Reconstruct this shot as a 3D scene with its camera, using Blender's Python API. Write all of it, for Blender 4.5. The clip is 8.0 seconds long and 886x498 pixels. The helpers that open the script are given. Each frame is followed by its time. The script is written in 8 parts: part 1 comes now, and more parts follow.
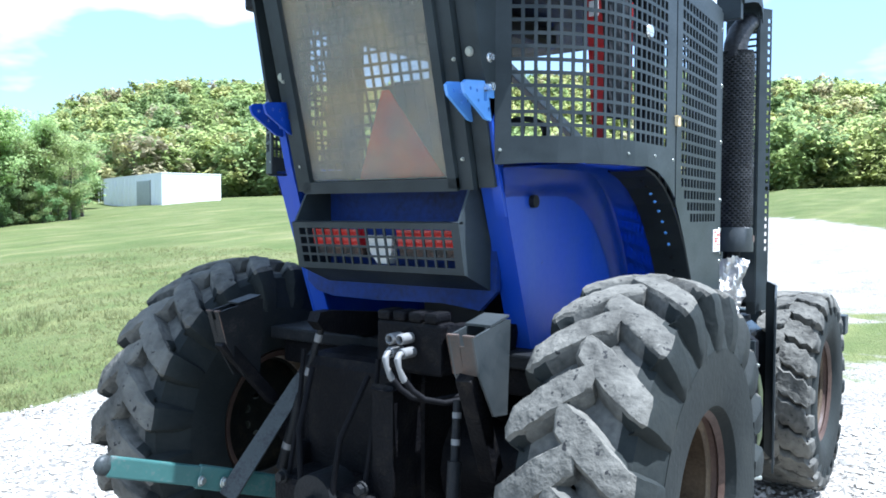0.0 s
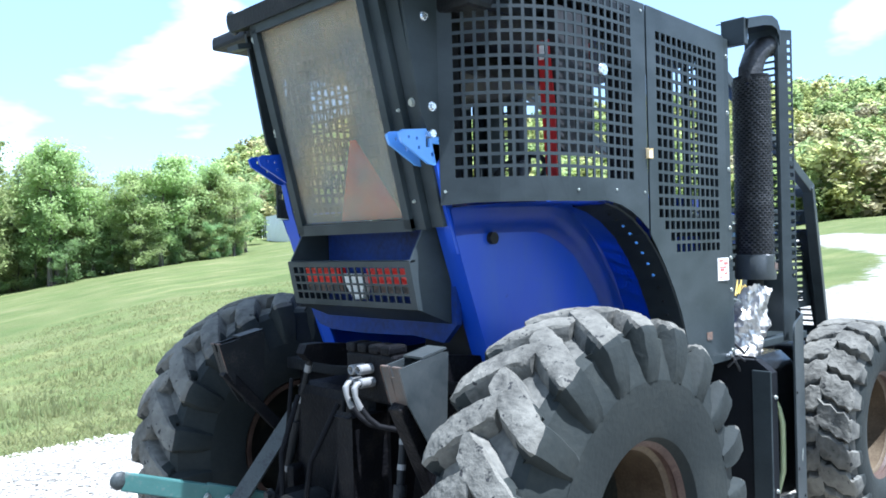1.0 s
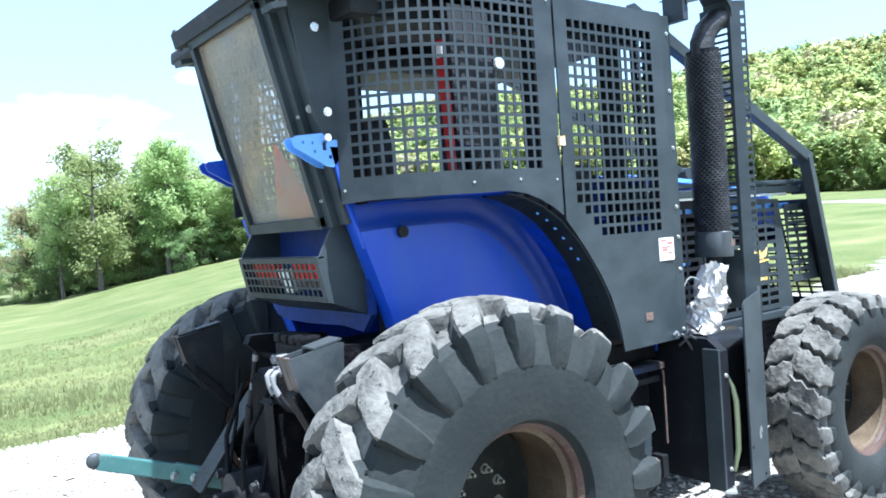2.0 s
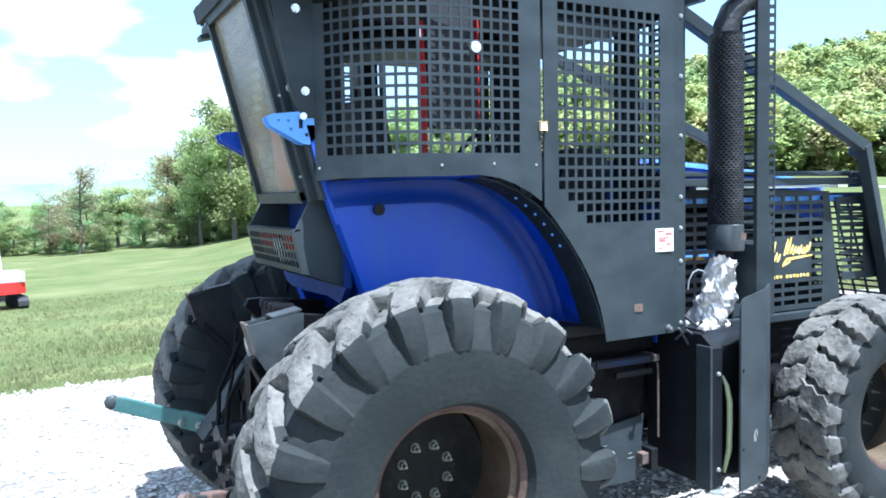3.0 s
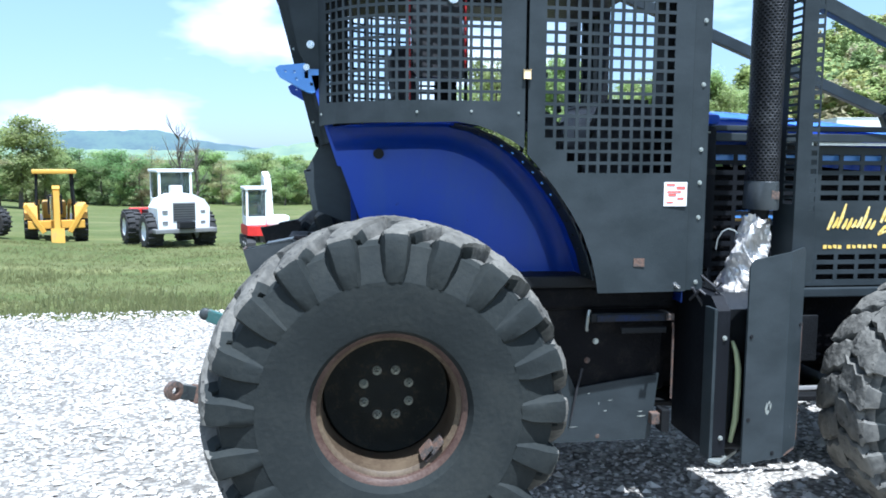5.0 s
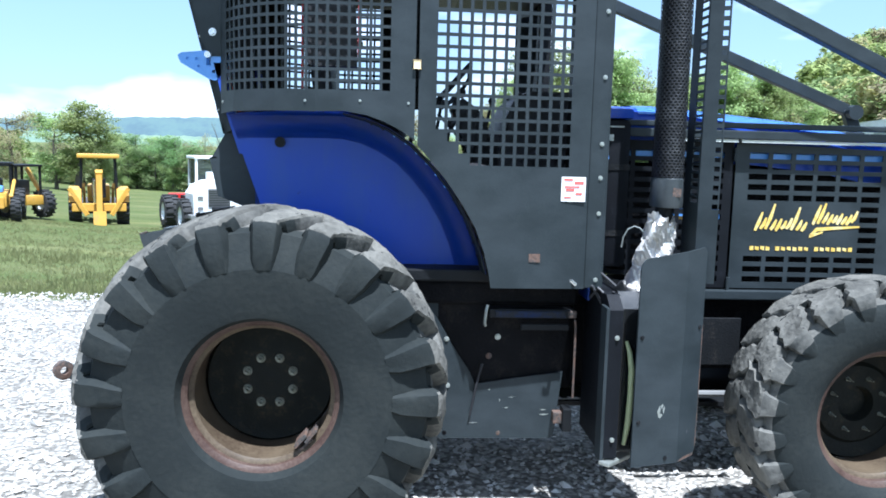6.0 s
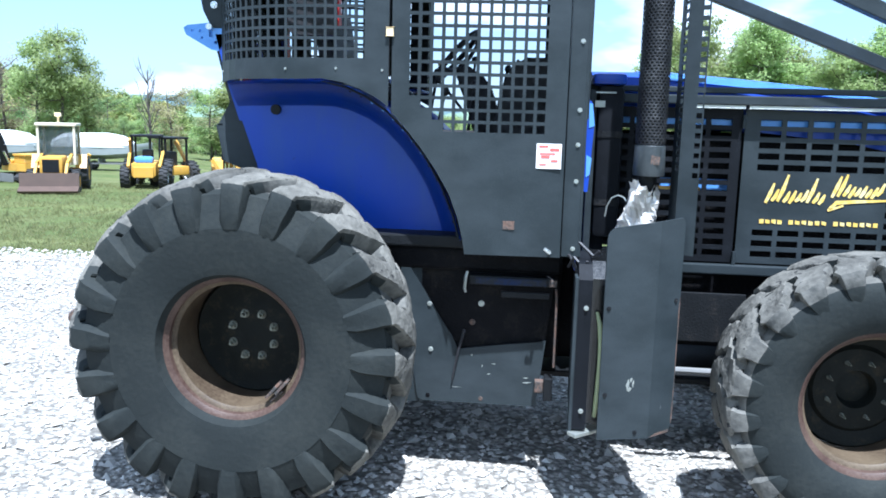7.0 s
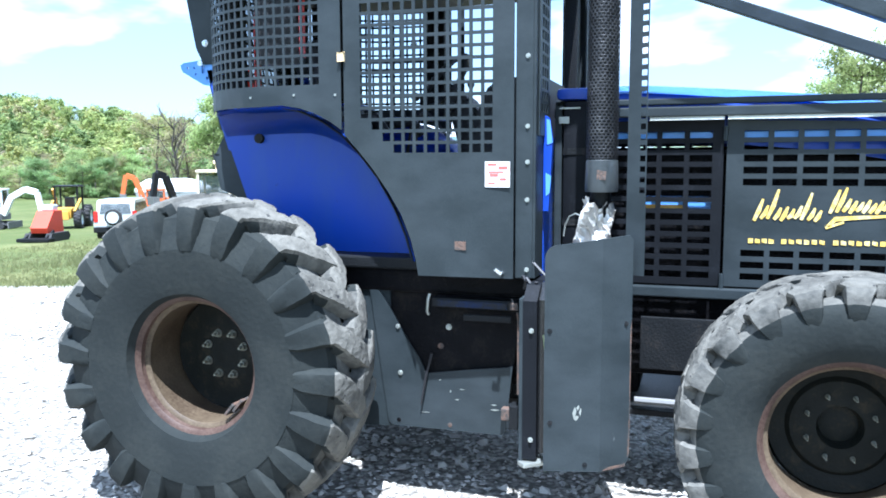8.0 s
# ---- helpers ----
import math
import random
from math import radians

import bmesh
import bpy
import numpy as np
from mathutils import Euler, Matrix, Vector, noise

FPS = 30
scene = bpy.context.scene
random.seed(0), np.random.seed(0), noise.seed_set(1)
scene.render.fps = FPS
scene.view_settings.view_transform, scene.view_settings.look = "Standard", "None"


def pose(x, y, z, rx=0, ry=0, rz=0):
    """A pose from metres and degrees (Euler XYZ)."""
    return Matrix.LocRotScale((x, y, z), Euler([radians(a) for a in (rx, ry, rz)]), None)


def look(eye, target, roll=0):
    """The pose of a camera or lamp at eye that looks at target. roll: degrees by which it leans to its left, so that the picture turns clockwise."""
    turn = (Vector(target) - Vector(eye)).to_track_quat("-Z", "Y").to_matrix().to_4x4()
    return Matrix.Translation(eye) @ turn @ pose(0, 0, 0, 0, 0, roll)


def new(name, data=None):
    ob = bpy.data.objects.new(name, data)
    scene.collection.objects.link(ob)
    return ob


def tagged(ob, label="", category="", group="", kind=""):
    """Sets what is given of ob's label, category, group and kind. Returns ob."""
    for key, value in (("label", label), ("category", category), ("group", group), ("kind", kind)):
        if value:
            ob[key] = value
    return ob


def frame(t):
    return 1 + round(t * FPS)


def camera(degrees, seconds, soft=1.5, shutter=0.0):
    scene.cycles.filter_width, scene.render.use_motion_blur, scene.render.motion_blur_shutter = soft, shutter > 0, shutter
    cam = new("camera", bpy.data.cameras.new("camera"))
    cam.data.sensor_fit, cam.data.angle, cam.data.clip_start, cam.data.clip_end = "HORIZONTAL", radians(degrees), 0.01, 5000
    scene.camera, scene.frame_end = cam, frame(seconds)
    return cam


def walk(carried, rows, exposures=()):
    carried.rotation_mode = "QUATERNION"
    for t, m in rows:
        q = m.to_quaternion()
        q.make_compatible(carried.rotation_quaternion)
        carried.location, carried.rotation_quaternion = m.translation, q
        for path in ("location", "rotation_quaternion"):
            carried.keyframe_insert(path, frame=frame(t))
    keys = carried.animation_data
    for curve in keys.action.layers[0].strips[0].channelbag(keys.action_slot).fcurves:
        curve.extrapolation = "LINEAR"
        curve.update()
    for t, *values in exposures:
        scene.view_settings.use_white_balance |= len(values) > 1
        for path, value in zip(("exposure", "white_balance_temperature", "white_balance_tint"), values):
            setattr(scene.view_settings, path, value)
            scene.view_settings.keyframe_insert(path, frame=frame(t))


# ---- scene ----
cam = camera(58.1, 8.0, soft=1.75)
PATH = [
    (0, (-2.863, -2.16, 1.806), (-1.226, -1.013, 1.721), 0.1),
    (0.5, (-2.757, -2.59, 1.874), (-1.227, -1.308, 1.747), -1.5),
    (1, (-2.513, -2.888, 1.838), (-1.121, -1.451, 1.828), -1.5),
    (1.5, (-2.255, -3.143, 1.863), (-0.907, -1.665, 1.841), 0.2),
    (2, (-1.968, -3.576, 1.877), (-0.787, -1.963, 1.818), -4.0),
    (2.2, (-1.846, -3.687, 1.869), (-0.661, -2.078, 1.793), -4.5),
    (3.3, (-1.231, -4.158, 1.931), (-0.44, -2.329, 1.758), 0.3),
    (3.5, (-1.091, -4.289, 1.93), (-0.328, -2.452, 1.728), 0.7),
    (4, (-0.68, -4.45, 1.888), (0.122, -2.617, 1.765), -2.65),
    (4.5, (-0.477, -4.518, 1.857), (0.082, -2.614, 1.606), -2.3),
    (4.7, (-0.394, -4.554, 1.838), (0.005, -2.608, 1.603), -1.5),
    (5.8, (0.403, -4.688, 1.83), (0.562, -2.707, 1.607), 1.6),
    (6, (0.546, -4.655, 1.837), (0.677, -2.674, 1.594), 1.5),
    (6.5, (0.954, -4.667, 1.828), (0.872, -2.691, 1.532), 1.3),
    (7, (1.342, -4.695, 1.819), (1.121, -2.732, 1.505), 1.5),
    (7.5, (1.815, -4.522, 1.762), (1.485, -2.57, 1.476), 1.4),
    (8, (2.298, -4.46, 1.734), (1.679, -2.571, 1.516), -0.2),
]
walk(cam, [(t, look(eye, target, roll)) for t, eye, target, roll in PATH], exposures=[(0.0, 1.65, 5300.0, 11.0), (1.0, 1.77, 5300.0, 11.0), (1.5, 1.80, 5300.0, 11.0), (2.2, 2.05, 5300.0, 11.0), (3.3, 1.67, 5150.0, 11.0), (4.0, 1.50, 5150.0, 11.0), (4.5, 1.43, 5220.0, 11.0), (4.7, 1.23, 5250.0, 11.0), (6.0, 1.27, 5300.0, 11.0), (6.5, 1.61, 5300.0, 11.0), (7.0, 1.41, 5200.0, 11.0), (7.5, 1.69, 5200.0, 11.0), (8.0, 1.77, 5200.0, 11.0)])

# ---- world, sun ----
SUN = Vector((0.10, -0.34, 0.93)).normalized()
world = bpy.data.worlds.new("sky")
scene.world = world
world.use_nodes = True
wn, wl = world.node_tree.nodes, world.node_tree.links
wn.clear()
w_out, w_bg, w_sky = wn.new("ShaderNodeOutputWorld"), wn.new("ShaderNodeBackground"), wn.new("ShaderNodeTexSky")
w_sky.sky_type, w_sky.sun_disc = "NISHITA", False
w_sky.sun_elevation = math.asin(SUN.z)
w_sky.sun_rotation = math.atan2(SUN.x, SUN.y)
w_sky.altitude, w_sky.air_density, w_sky.dust_density, w_sky.ozone_density = 200, 1.0, 1.2, 1.5
w_bg.inputs[1].default_value = 0.066
w_tc, w_map = wn.new("ShaderNodeTexCoord"), wn.new("ShaderNodeMapping")
w_map.inputs["Scale"].default_value = (1.0, 1.0, 2.6)
w_map.inputs["Location"].default_value = (3.1, 1.7, 0.4)
w_n1 = wn.new("ShaderNodeTexNoise")
w_n1.inputs["Scale"].default_value, w_n1.inputs["Detail"].default_value, w_n1.inputs["Roughness"].default_value = 2.9, 5.0, 0.5
w_r1 = wn.new("ShaderNodeValToRGB")
w_r1.color_ramp.elements[0].position, w_r1.color_ramp.elements[1].position = 0.525, 0.66
w_mix = wn.new("ShaderNodeMix")
w_mix.data_type = "RGBA"
w_mix.inputs["B"].default_value = (12.0, 12.4, 13.0, 1)
wl.new(w_tc.outputs["Generated"], w_map.inputs["Vector"])
wl.new(w_map.outputs["Vector"], w_n1.inputs["Vector"])
wl.new(w_n1.outputs["Fac"], w_r1.inputs["Fac"])
wl.new(w_r1.outputs["Color"], w_mix.inputs["Factor"])
w_haze = wn.new("ShaderNodeMix")
w_haze.data_type = "RGBA"
w_haze.inputs["Factor"].default_value = 0.34
w_haze.inputs["B"].default_value = (6.2, 8.6, 10.5, 1)
wl.new(w_sky.outputs["Color"], w_haze.inputs["A"])
wl.new(w_haze.outputs["Result"], w_mix.inputs["A"])
wl.new(w_mix.outputs["Result"], w_bg.inputs["Color"])
wl.new(w_bg.outputs["Background"], w_out.inputs["Surface"])

sun = new("sun", bpy.data.lights.new("sun", "SUN"))
sun.data.energy, sun.data.angle, sun.data.color = 5.0, radians(0.55), (1.0, 0.97, 0.91)
sun.matrix_world = look(SUN * 50, (0, 0, 0))

# ---- materials ----
def material(name, base, rough=0.6, metal=0.0, vary=0.25, scale=4.0, fine=60.0, bump=0.15, second=None, amount=0.5, sharp=0.08, coat=0.0, island=0.0, random_hue=0.0, spec=0.5, relief=0.01):
    """A surface: base colour varied at two scales, a second colour in patches (dust, rust, wear), fine relief."""
    m = bpy.data.materials.new(name)
    m.use_nodes = True
    n, l = m.node_tree.nodes, m.node_tree.links
    b = n["Principled BSDF"]
    tc = n.new("ShaderNodeTexCoord")
    big, small = n.new("ShaderNodeTexNoise"), n.new("ShaderNodeTexNoise")
    big.inputs["Scale"].default_value, big.inputs["Detail"].default_value = scale, 6.0
    small.inputs["Scale"].default_value, small.inputs["Detail"].default_value = fine, 4.0
    for t in (big, small):
        l.new(tc.outputs["Object"], t.inputs["Vector"])
    val = n.new("ShaderNodeMath")
    val.operation = "MULTIPLY_ADD"
    val.inputs[1].default_value, val.inputs[2].default_value = vary * 2, 1 - vary
    l.new(big.outputs["Fac"], val.inputs[0])
    hsv = n.new("ShaderNodeHueSaturation")
    hsv.inputs["Color"].default_value = (*base, 1)
    l.new(val.outputs[0], hsv.inputs["Value"])
    colour = hsv.outputs["Color"]
    if second:
        ramp = n.new("ShaderNodeValToRGB")
        ramp.color_ramp.elements[0].position, ramp.color_ramp.elements[1].position = max(0.0, 1 - amount - sharp), min(1.0, 1 - amount + sharp)
        add = n.new("ShaderNodeMath")
        add.operation = "MULTIPLY_ADD"
        add.inputs[1].default_value = 0.4
        l.new(small.outputs["Fac"], add.inputs[0])
        half = n.new("ShaderNodeMath")
        half.operation = "MULTIPLY"
        half.inputs[1].default_value = 0.6
        l.new(big.outputs["Fac"], half.inputs[0])
        l.new(half.outputs[0], add.inputs[2])
        l.new(add.outputs[0], ramp.inputs["Fac"])
        mix = n.new("ShaderNodeMix")
        mix.data_type = "RGBA"
        mix.inputs["B"].default_value = (*second, 1)
        l.new(ramp.outputs["Color"], mix.inputs["Factor"])
        l.new(colour, mix.inputs["A"])
        colour = mix.outputs["Result"]
    if island or random_hue:
        src = n.new("ShaderNodeNewGeometry").outputs["Random Per Island"] if island else n.new("ShaderNodeObjectInfo").outputs["Random"]
        h2 = n.new("ShaderNodeHueSaturation")
        mr, mh = n.new("ShaderNodeMapRange"), n.new("ShaderNodeMapRange")
        mr.inputs["To Min"].default_value, mr.inputs["To Max"].default_value = 1 - (island or random_hue), 1 + (island or random_hue)
        mh.inputs["To Min"].default_value, mh.inputs["To Max"].default_value = 0.5 - 0.030 * (random_hue > 0), 0.5 + 0.012 * (random_hue > 0)
        l.new(src, mr.inputs["Value"])
        l.new(src, mh.inputs["Value"])
        l.new(mr.outputs[0], h2.inputs["Value"])
        l.new(mh.outputs[0], h2.inputs["Hue"])
        l.new(colour, h2.inputs["Color"])
        colour = h2.outputs["Color"]
    l.new(colour, b.inputs["Base Color"])
    rr = n.new("ShaderNodeMapRange")
    rr.inputs["To Min"].default_value, rr.inputs["To Max"].default_value = max(0.03, rough - 0.12), min(1.0, rough + 0.12)
    l.new(small.outputs["Fac"], rr.inputs["Value"])
    l.new(rr.outputs[0], b.inputs["Roughness"])
    b.inputs["Metallic"].default_value = metal
    b.inputs["Specular IOR Level"].default_value = spec
    b.inputs["Coat Weight"].default_value = coat
    b.inputs["Coat Roughness"].default_value = 0.15
    if bump:
        bp = n.new("ShaderNodeBump")
        bp.inputs["Strength"].default_value, bp.inputs["Distance"].default_value = bump, relief
        l.new(small.outputs["Fac"], bp.inputs["Height"])
        l.new(bp.outputs["Normal"], b.inputs["Normal"])
    return m


def chipped(m, colour, scale, start, stretch=(1, 1, 1), soft=0.035):
    """Adds sparse chips and scratches of another colour."""
    n, l = m.node_tree.nodes, m.node_tree.links
    b = n["Principled BSDF"]
    src = b.inputs["Base Color"].links[0].from_socket
    tc, mp, nz, rp, mix = n.new("ShaderNodeTexCoord"), n.new("ShaderNodeMapping"), n.new("ShaderNodeTexNoise"), n.new("ShaderNodeValToRGB"), n.new("ShaderNodeMix")
    mp.inputs["Scale"].default_value = stretch
    nz.inputs["Scale"].default_value, nz.inputs["Detail"].default_value, nz.inputs["Roughness"].default_value = scale, 7.0, 0.62
    rp.color_ramp.elements[0].position, rp.color_ramp.elements[1].position = start, start + soft
    mix.data_type = "RGBA"
    mix.inputs["B"].default_value = (*colour, 1)
    l.new(tc.outputs["Object"], mp.inputs["Vector"])
    l.new(mp.outputs["Vector"], nz.inputs["Vector"])
    l.new(nz.outputs["Fac"], rp.inputs["Fac"])
    l.new(rp.outputs["Color"], mix.inputs["Factor"])
    l.new(src, mix.inputs["A"])
    l.new(mix.outputs["Result"], b.inputs["Base Color"])
    return m


BLACK = material("black_painted_steel", (0.020, 0.0265, 0.029), 0.48, vary=0.3, scale=5, fine=120, bump=0.05, second=(0.034, 0.042, 0.045), amount=0.36, sharp=0.16, spec=0.26)
chipped(BLACK, (0.20, 0.205, 0.20), 13, 0.735, (1, 1, 0.45))
chipped(BLACK, (0.035, 0.043, 0.047), 3.0, 0.42, (1, 1, 1.8), 0.30)
TANK = material("glossy_black_tank", (0.010, 0.011, 0.012), 0.2, vary=0.3, scale=6, fine=60, bump=0.04, second=(0.03, 0.03, 0.03), amount=0.3, coat=0.2)
# deeper black than BLACK; on the rear bonnet guard panel it paints in shade
DEEP_BLACK = material("deep_black_steel", (0.006, 0.007, 0.009), 0.6, vary=0.4, scale=7, fine=90, bump=0.1, second=(0.016, 0.018, 0.022), amount=0.36, spec=0.15)
BLACK_DULL = material("dull_black_metal", (0.009, 0.010, 0.011), 0.55, vary=0.4, scale=9, fine=90, bump=0.3, second=(0.028, 0.025, 0.022), amount=0.36, spec=0.2)
# greasy iron; also the painted shade on the plate under the cab
GREASE_SHADE = material("grease_and_shade_black", (0.003, 0.003, 0.004), 0.6, vary=0.5, scale=12, fine=70, bump=0.5, second=(0.014, 0.012, 0.010), amount=0.40, spec=0.12)
BLUE = material("blue_tractor_paint", (0.014, 0.054, 0.385), 0.40, vary=0.14, scale=3, fine=35, bump=0.03, second=(0.024, 0.066, 0.34), amount=0.36, sharp=0.1, coat=0.12, spec=0.4)
chipped(BLUE, (0.006, 0.010, 0.045), 9, 0.70)
chipped(BLUE, (0.030, 0.076, 0.33), 3.5, 0.46, (1.6, 1.6, 0.4), 0.30)
BLUE_DEEP = material("shaded_blue_paint", (0.010, 0.020, 0.060), 0.6, vary=0.3, scale=9, fine=60, bump=0.1, second=(0.016, 0.018, 0.022), amount=0.5, spec=0.2)
BLUE_GRIME_SHADE = material("grimy_shaded_wall_blue", (0.011, 0.036, 0.20), 0.55, vary=0.3, scale=5, fine=40, bump=0.1, second=(0.012, 0.016, 0.035), amount=0.46, sharp=0.2, spec=0.25)
BLUE_LIGHT = material("light_blue_paint_and_sun", (0.13, 0.32, 0.74), 0.35, vary=0.15, scale=8, fine=60, bump=0.03, coat=0.3)
RUBBER = material("worn_tyre_rubber", (0.018, 0.0215, 0.021), 0.75, vary=0.18, scale=4, fine=45, bump=0.25, second=(0.030, 0.033, 0.030), amount=0.42, sharp=0.14, spec=0.14)
RUBBER_OLD = material("tyre_tread_rubber", (0.048, 0.047, 0.042), 0.9, vary=0.35, scale=4, fine=24, bump=0.95, relief=0.016, second=(0.155, 0.148, 0.127), amount=0.55, sharp=0.17, spec=0.15)
chipped(RUBBER_OLD, (0.026, 0.026, 0.026), 30, 0.62)
chipped(RUBBER_OLD, (0.19, 0.181, 0.157), 46, 0.67)
RUBBER_MID = material("dusty_rubber", (0.046, 0.047, 0.043), 0.9, vary=0.35, scale=5, fine=30, bump=0.6, second=(0.150, 0.144, 0.126), amount=0.50, sharp=0.14, spec=0.15)
RIM_BARREL = material("dusty_tan_rim", (0.055, 0.037, 0.023), 0.6, vary=0.35, scale=5, fine=80, bump=0.12, second=(0.14, 0.107, 0.066), amount=0.45, sharp=0.2, spec=0.25)
HOSE = material("black_hose_rubber", (0.005, 0.005, 0.006), 0.7, vary=0.2, scale=10, fine=120, bump=0.1, spec=0.1)
POCKET = material("worn_grey_plate", (0.027, 0.033, 0.035), 0.42, vary=0.25, scale=7, fine=60, bump=0.05, second=(0.050, 0.055, 0.055), amount=0.45, sharp=0.2)
POCKET_RUST = material("rust_stained_plate", (0.030, 0.027, 0.024), 0.55, vary=0.3, scale=9, fine=90, bump=0.2, second=(0.075, 0.044, 0.029), amount=0.42, sharp=0.2)
RIM_RUST = material("rusty_brown_rim", (0.050, 0.028, 0.021), 0.55, vary=0.3, scale=7, fine=80, bump=0.2, second=(0.105, 0.070, 0.052), amount=0.43, sharp=0.16, spec=0.25)
HUB = material("dark_hub_paint", (0.009, 0.010, 0.008), 0.6, vary=0.4, scale=12, fine=70, bump=0.3, second=(0.030, 0.024, 0.014), amount=0.4, spec=0.15)
STEEL = material("bare_zinc_steel", (0.40, 0.42, 0.385), 0.4, 0.7, vary=0.25, scale=30, fine=150, bump=0.2)
NUT = material("dull_zinc_nut", (0.20, 0.205, 0.165), 0.5, 0.5, vary=0.3, scale=30, fine=150, bump=0.2, second=(0.10, 0.085, 0.06), amount=0.4)
CHROME = material("bright_fitting", (0.72, 0.74, 0.74), 0.25, 0.9, vary=0.15, scale=30, fine=150, bump=0.05)
FOIL = material("crumpled_foil", (0.72, 0.68, 0.62), 0.36, 0.45, vary=0.15, scale=20, fine=60, bump=0.6)
GREEN_ARM = material("teal_green_paint", (0.035, 0.105, 0.095), 0.5, vary=0.3, scale=7, fine=60, bump=0.1, second=(0.11, 0.13, 0.12), amount=0.4)
RUST_EDGE = material("rusted_plate", (0.135, 0.080, 0.055), 0.75, vary=0.4, scale=15, fine=90, bump=0.4, second=(0.05, 0.045, 0.04), amount=0.5)
RED_LENS = material("red_lamp_lens", (0.55, 0.02, 0.015), 0.25, vary=0.15, scale=30, fine=120, bump=0.1, coat=0.4)
WHITE_LENS = material("clear_lamp", (0.75, 0.76, 0.74), 0.25, vary=0.1, scale=30, fine=120, bump=0.05, coat=0.3)
AMBER = material("amber_marker", (0.85, 0.66, 0.38), 0.4, vary=0.1, scale=30, bump=0.0)
RED = material("red_paint", (0.42, 0.018, 0.018), 0.4, vary=0.2, scale=10, bump=0.05)
STICKER = material("white_sticker", (0.78, 0.76, 0.73), 0.5, vary=0.08, scale=20, bump=0.0, second=(0.75, 0.42, 0.38), amount=0.36)
STICKER_RED = material("faded_red_print", (0.60, 0.12, 0.10), 0.5, vary=0.2, scale=40, bump=0.0)
GOLD = material("gold_lettering", (0.75, 0.50, 0.09), 0.45, vary=0.2, scale=30, fine=90, bump=0.02, second=(0.80, 0.66, 0.30), amount=0.45)
SEAT = material("black_vinyl", (0.018, 0.018, 0.020), 0.55, vary=0.2, scale=10, fine=120, bump=0.1)
WEATHER = material("crazed_black_sleeve", (0.012, 0.012, 0.013), 0.5, vary=0.5, scale=10, fine=32, bump=0.6, second=(0.045, 0.045, 0.045), amount=0.40)
YELLOW = material("yellow_machine_paint", (0.58, 0.32, 0.045), 0.45, vary=0.2, scale=3, fine=20, bump=0.03, second=(0.40, 0.24, 0.08), amount=0.38)
WHITE = material("white_machine_paint", (0.75, 0.76, 0.75), 0.45, vary=0.1, scale=3, fine=20, bump=0.02, second=(0.50, 0.49, 0.46), amount=0.34)
RED_M = material("red_machine_paint", (0.55, 0.025, 0.02), 0.45, vary=0.2, scale=3, fine=20, bump=0.02)
ORANGE_M = material("orange_machine_paint", (0.60, 0.13, 0.03), 0.45, vary=0.2, scale=3, fine=20, bump=0.02)
TYRE_FAR = material("far_tyre", (0.028, 0.028, 0.028), 0.85, vary=0.3, scale=6, fine=30, bump=0.2)
GREY_M = material("grey_machine_metal", (0.16, 0.16, 0.155), 0.55, vary=0.3, scale=4, fine=30, bump=0.1)
HULL = material("grey_boat_hull", (0.36, 0.38, 0.38), 0.35, vary=0.15, scale=2, fine=20, bump=0.02)
SILVER = material("silver_car_paint", (0.60, 0.62, 0.63), 0.3, 0.3, vary=0.08, scale=2, bump=0.0, coat=0.5)
CREAM = material("faded_cream_paint", (0.62, 0.56, 0.42), 0.5, vary=0.1, scale=3, fine=20, bump=0.02)
RED_ORANGE = material("red_orange_paint", (0.60, 0.055, 0.022), 0.45, vary=0.2, scale=3, fine=20, bump=0.02)
SHED = material("white_shed_steel", (0.78, 0.79, 0.79), 0.5, vary=0.06, scale=0.5, fine=6, bump=0.0)
BARK = material("tree_bark", (0.10, 0.085, 0.07), 0.9, vary=0.4, scale=2, fine=20, bump=0.6)
STONE = material("limestone_gravel", (0.455, 0.430, 0.385), 0.9, vary=0.2, scale=12, fine=60, bump=0.3, island=0.35)


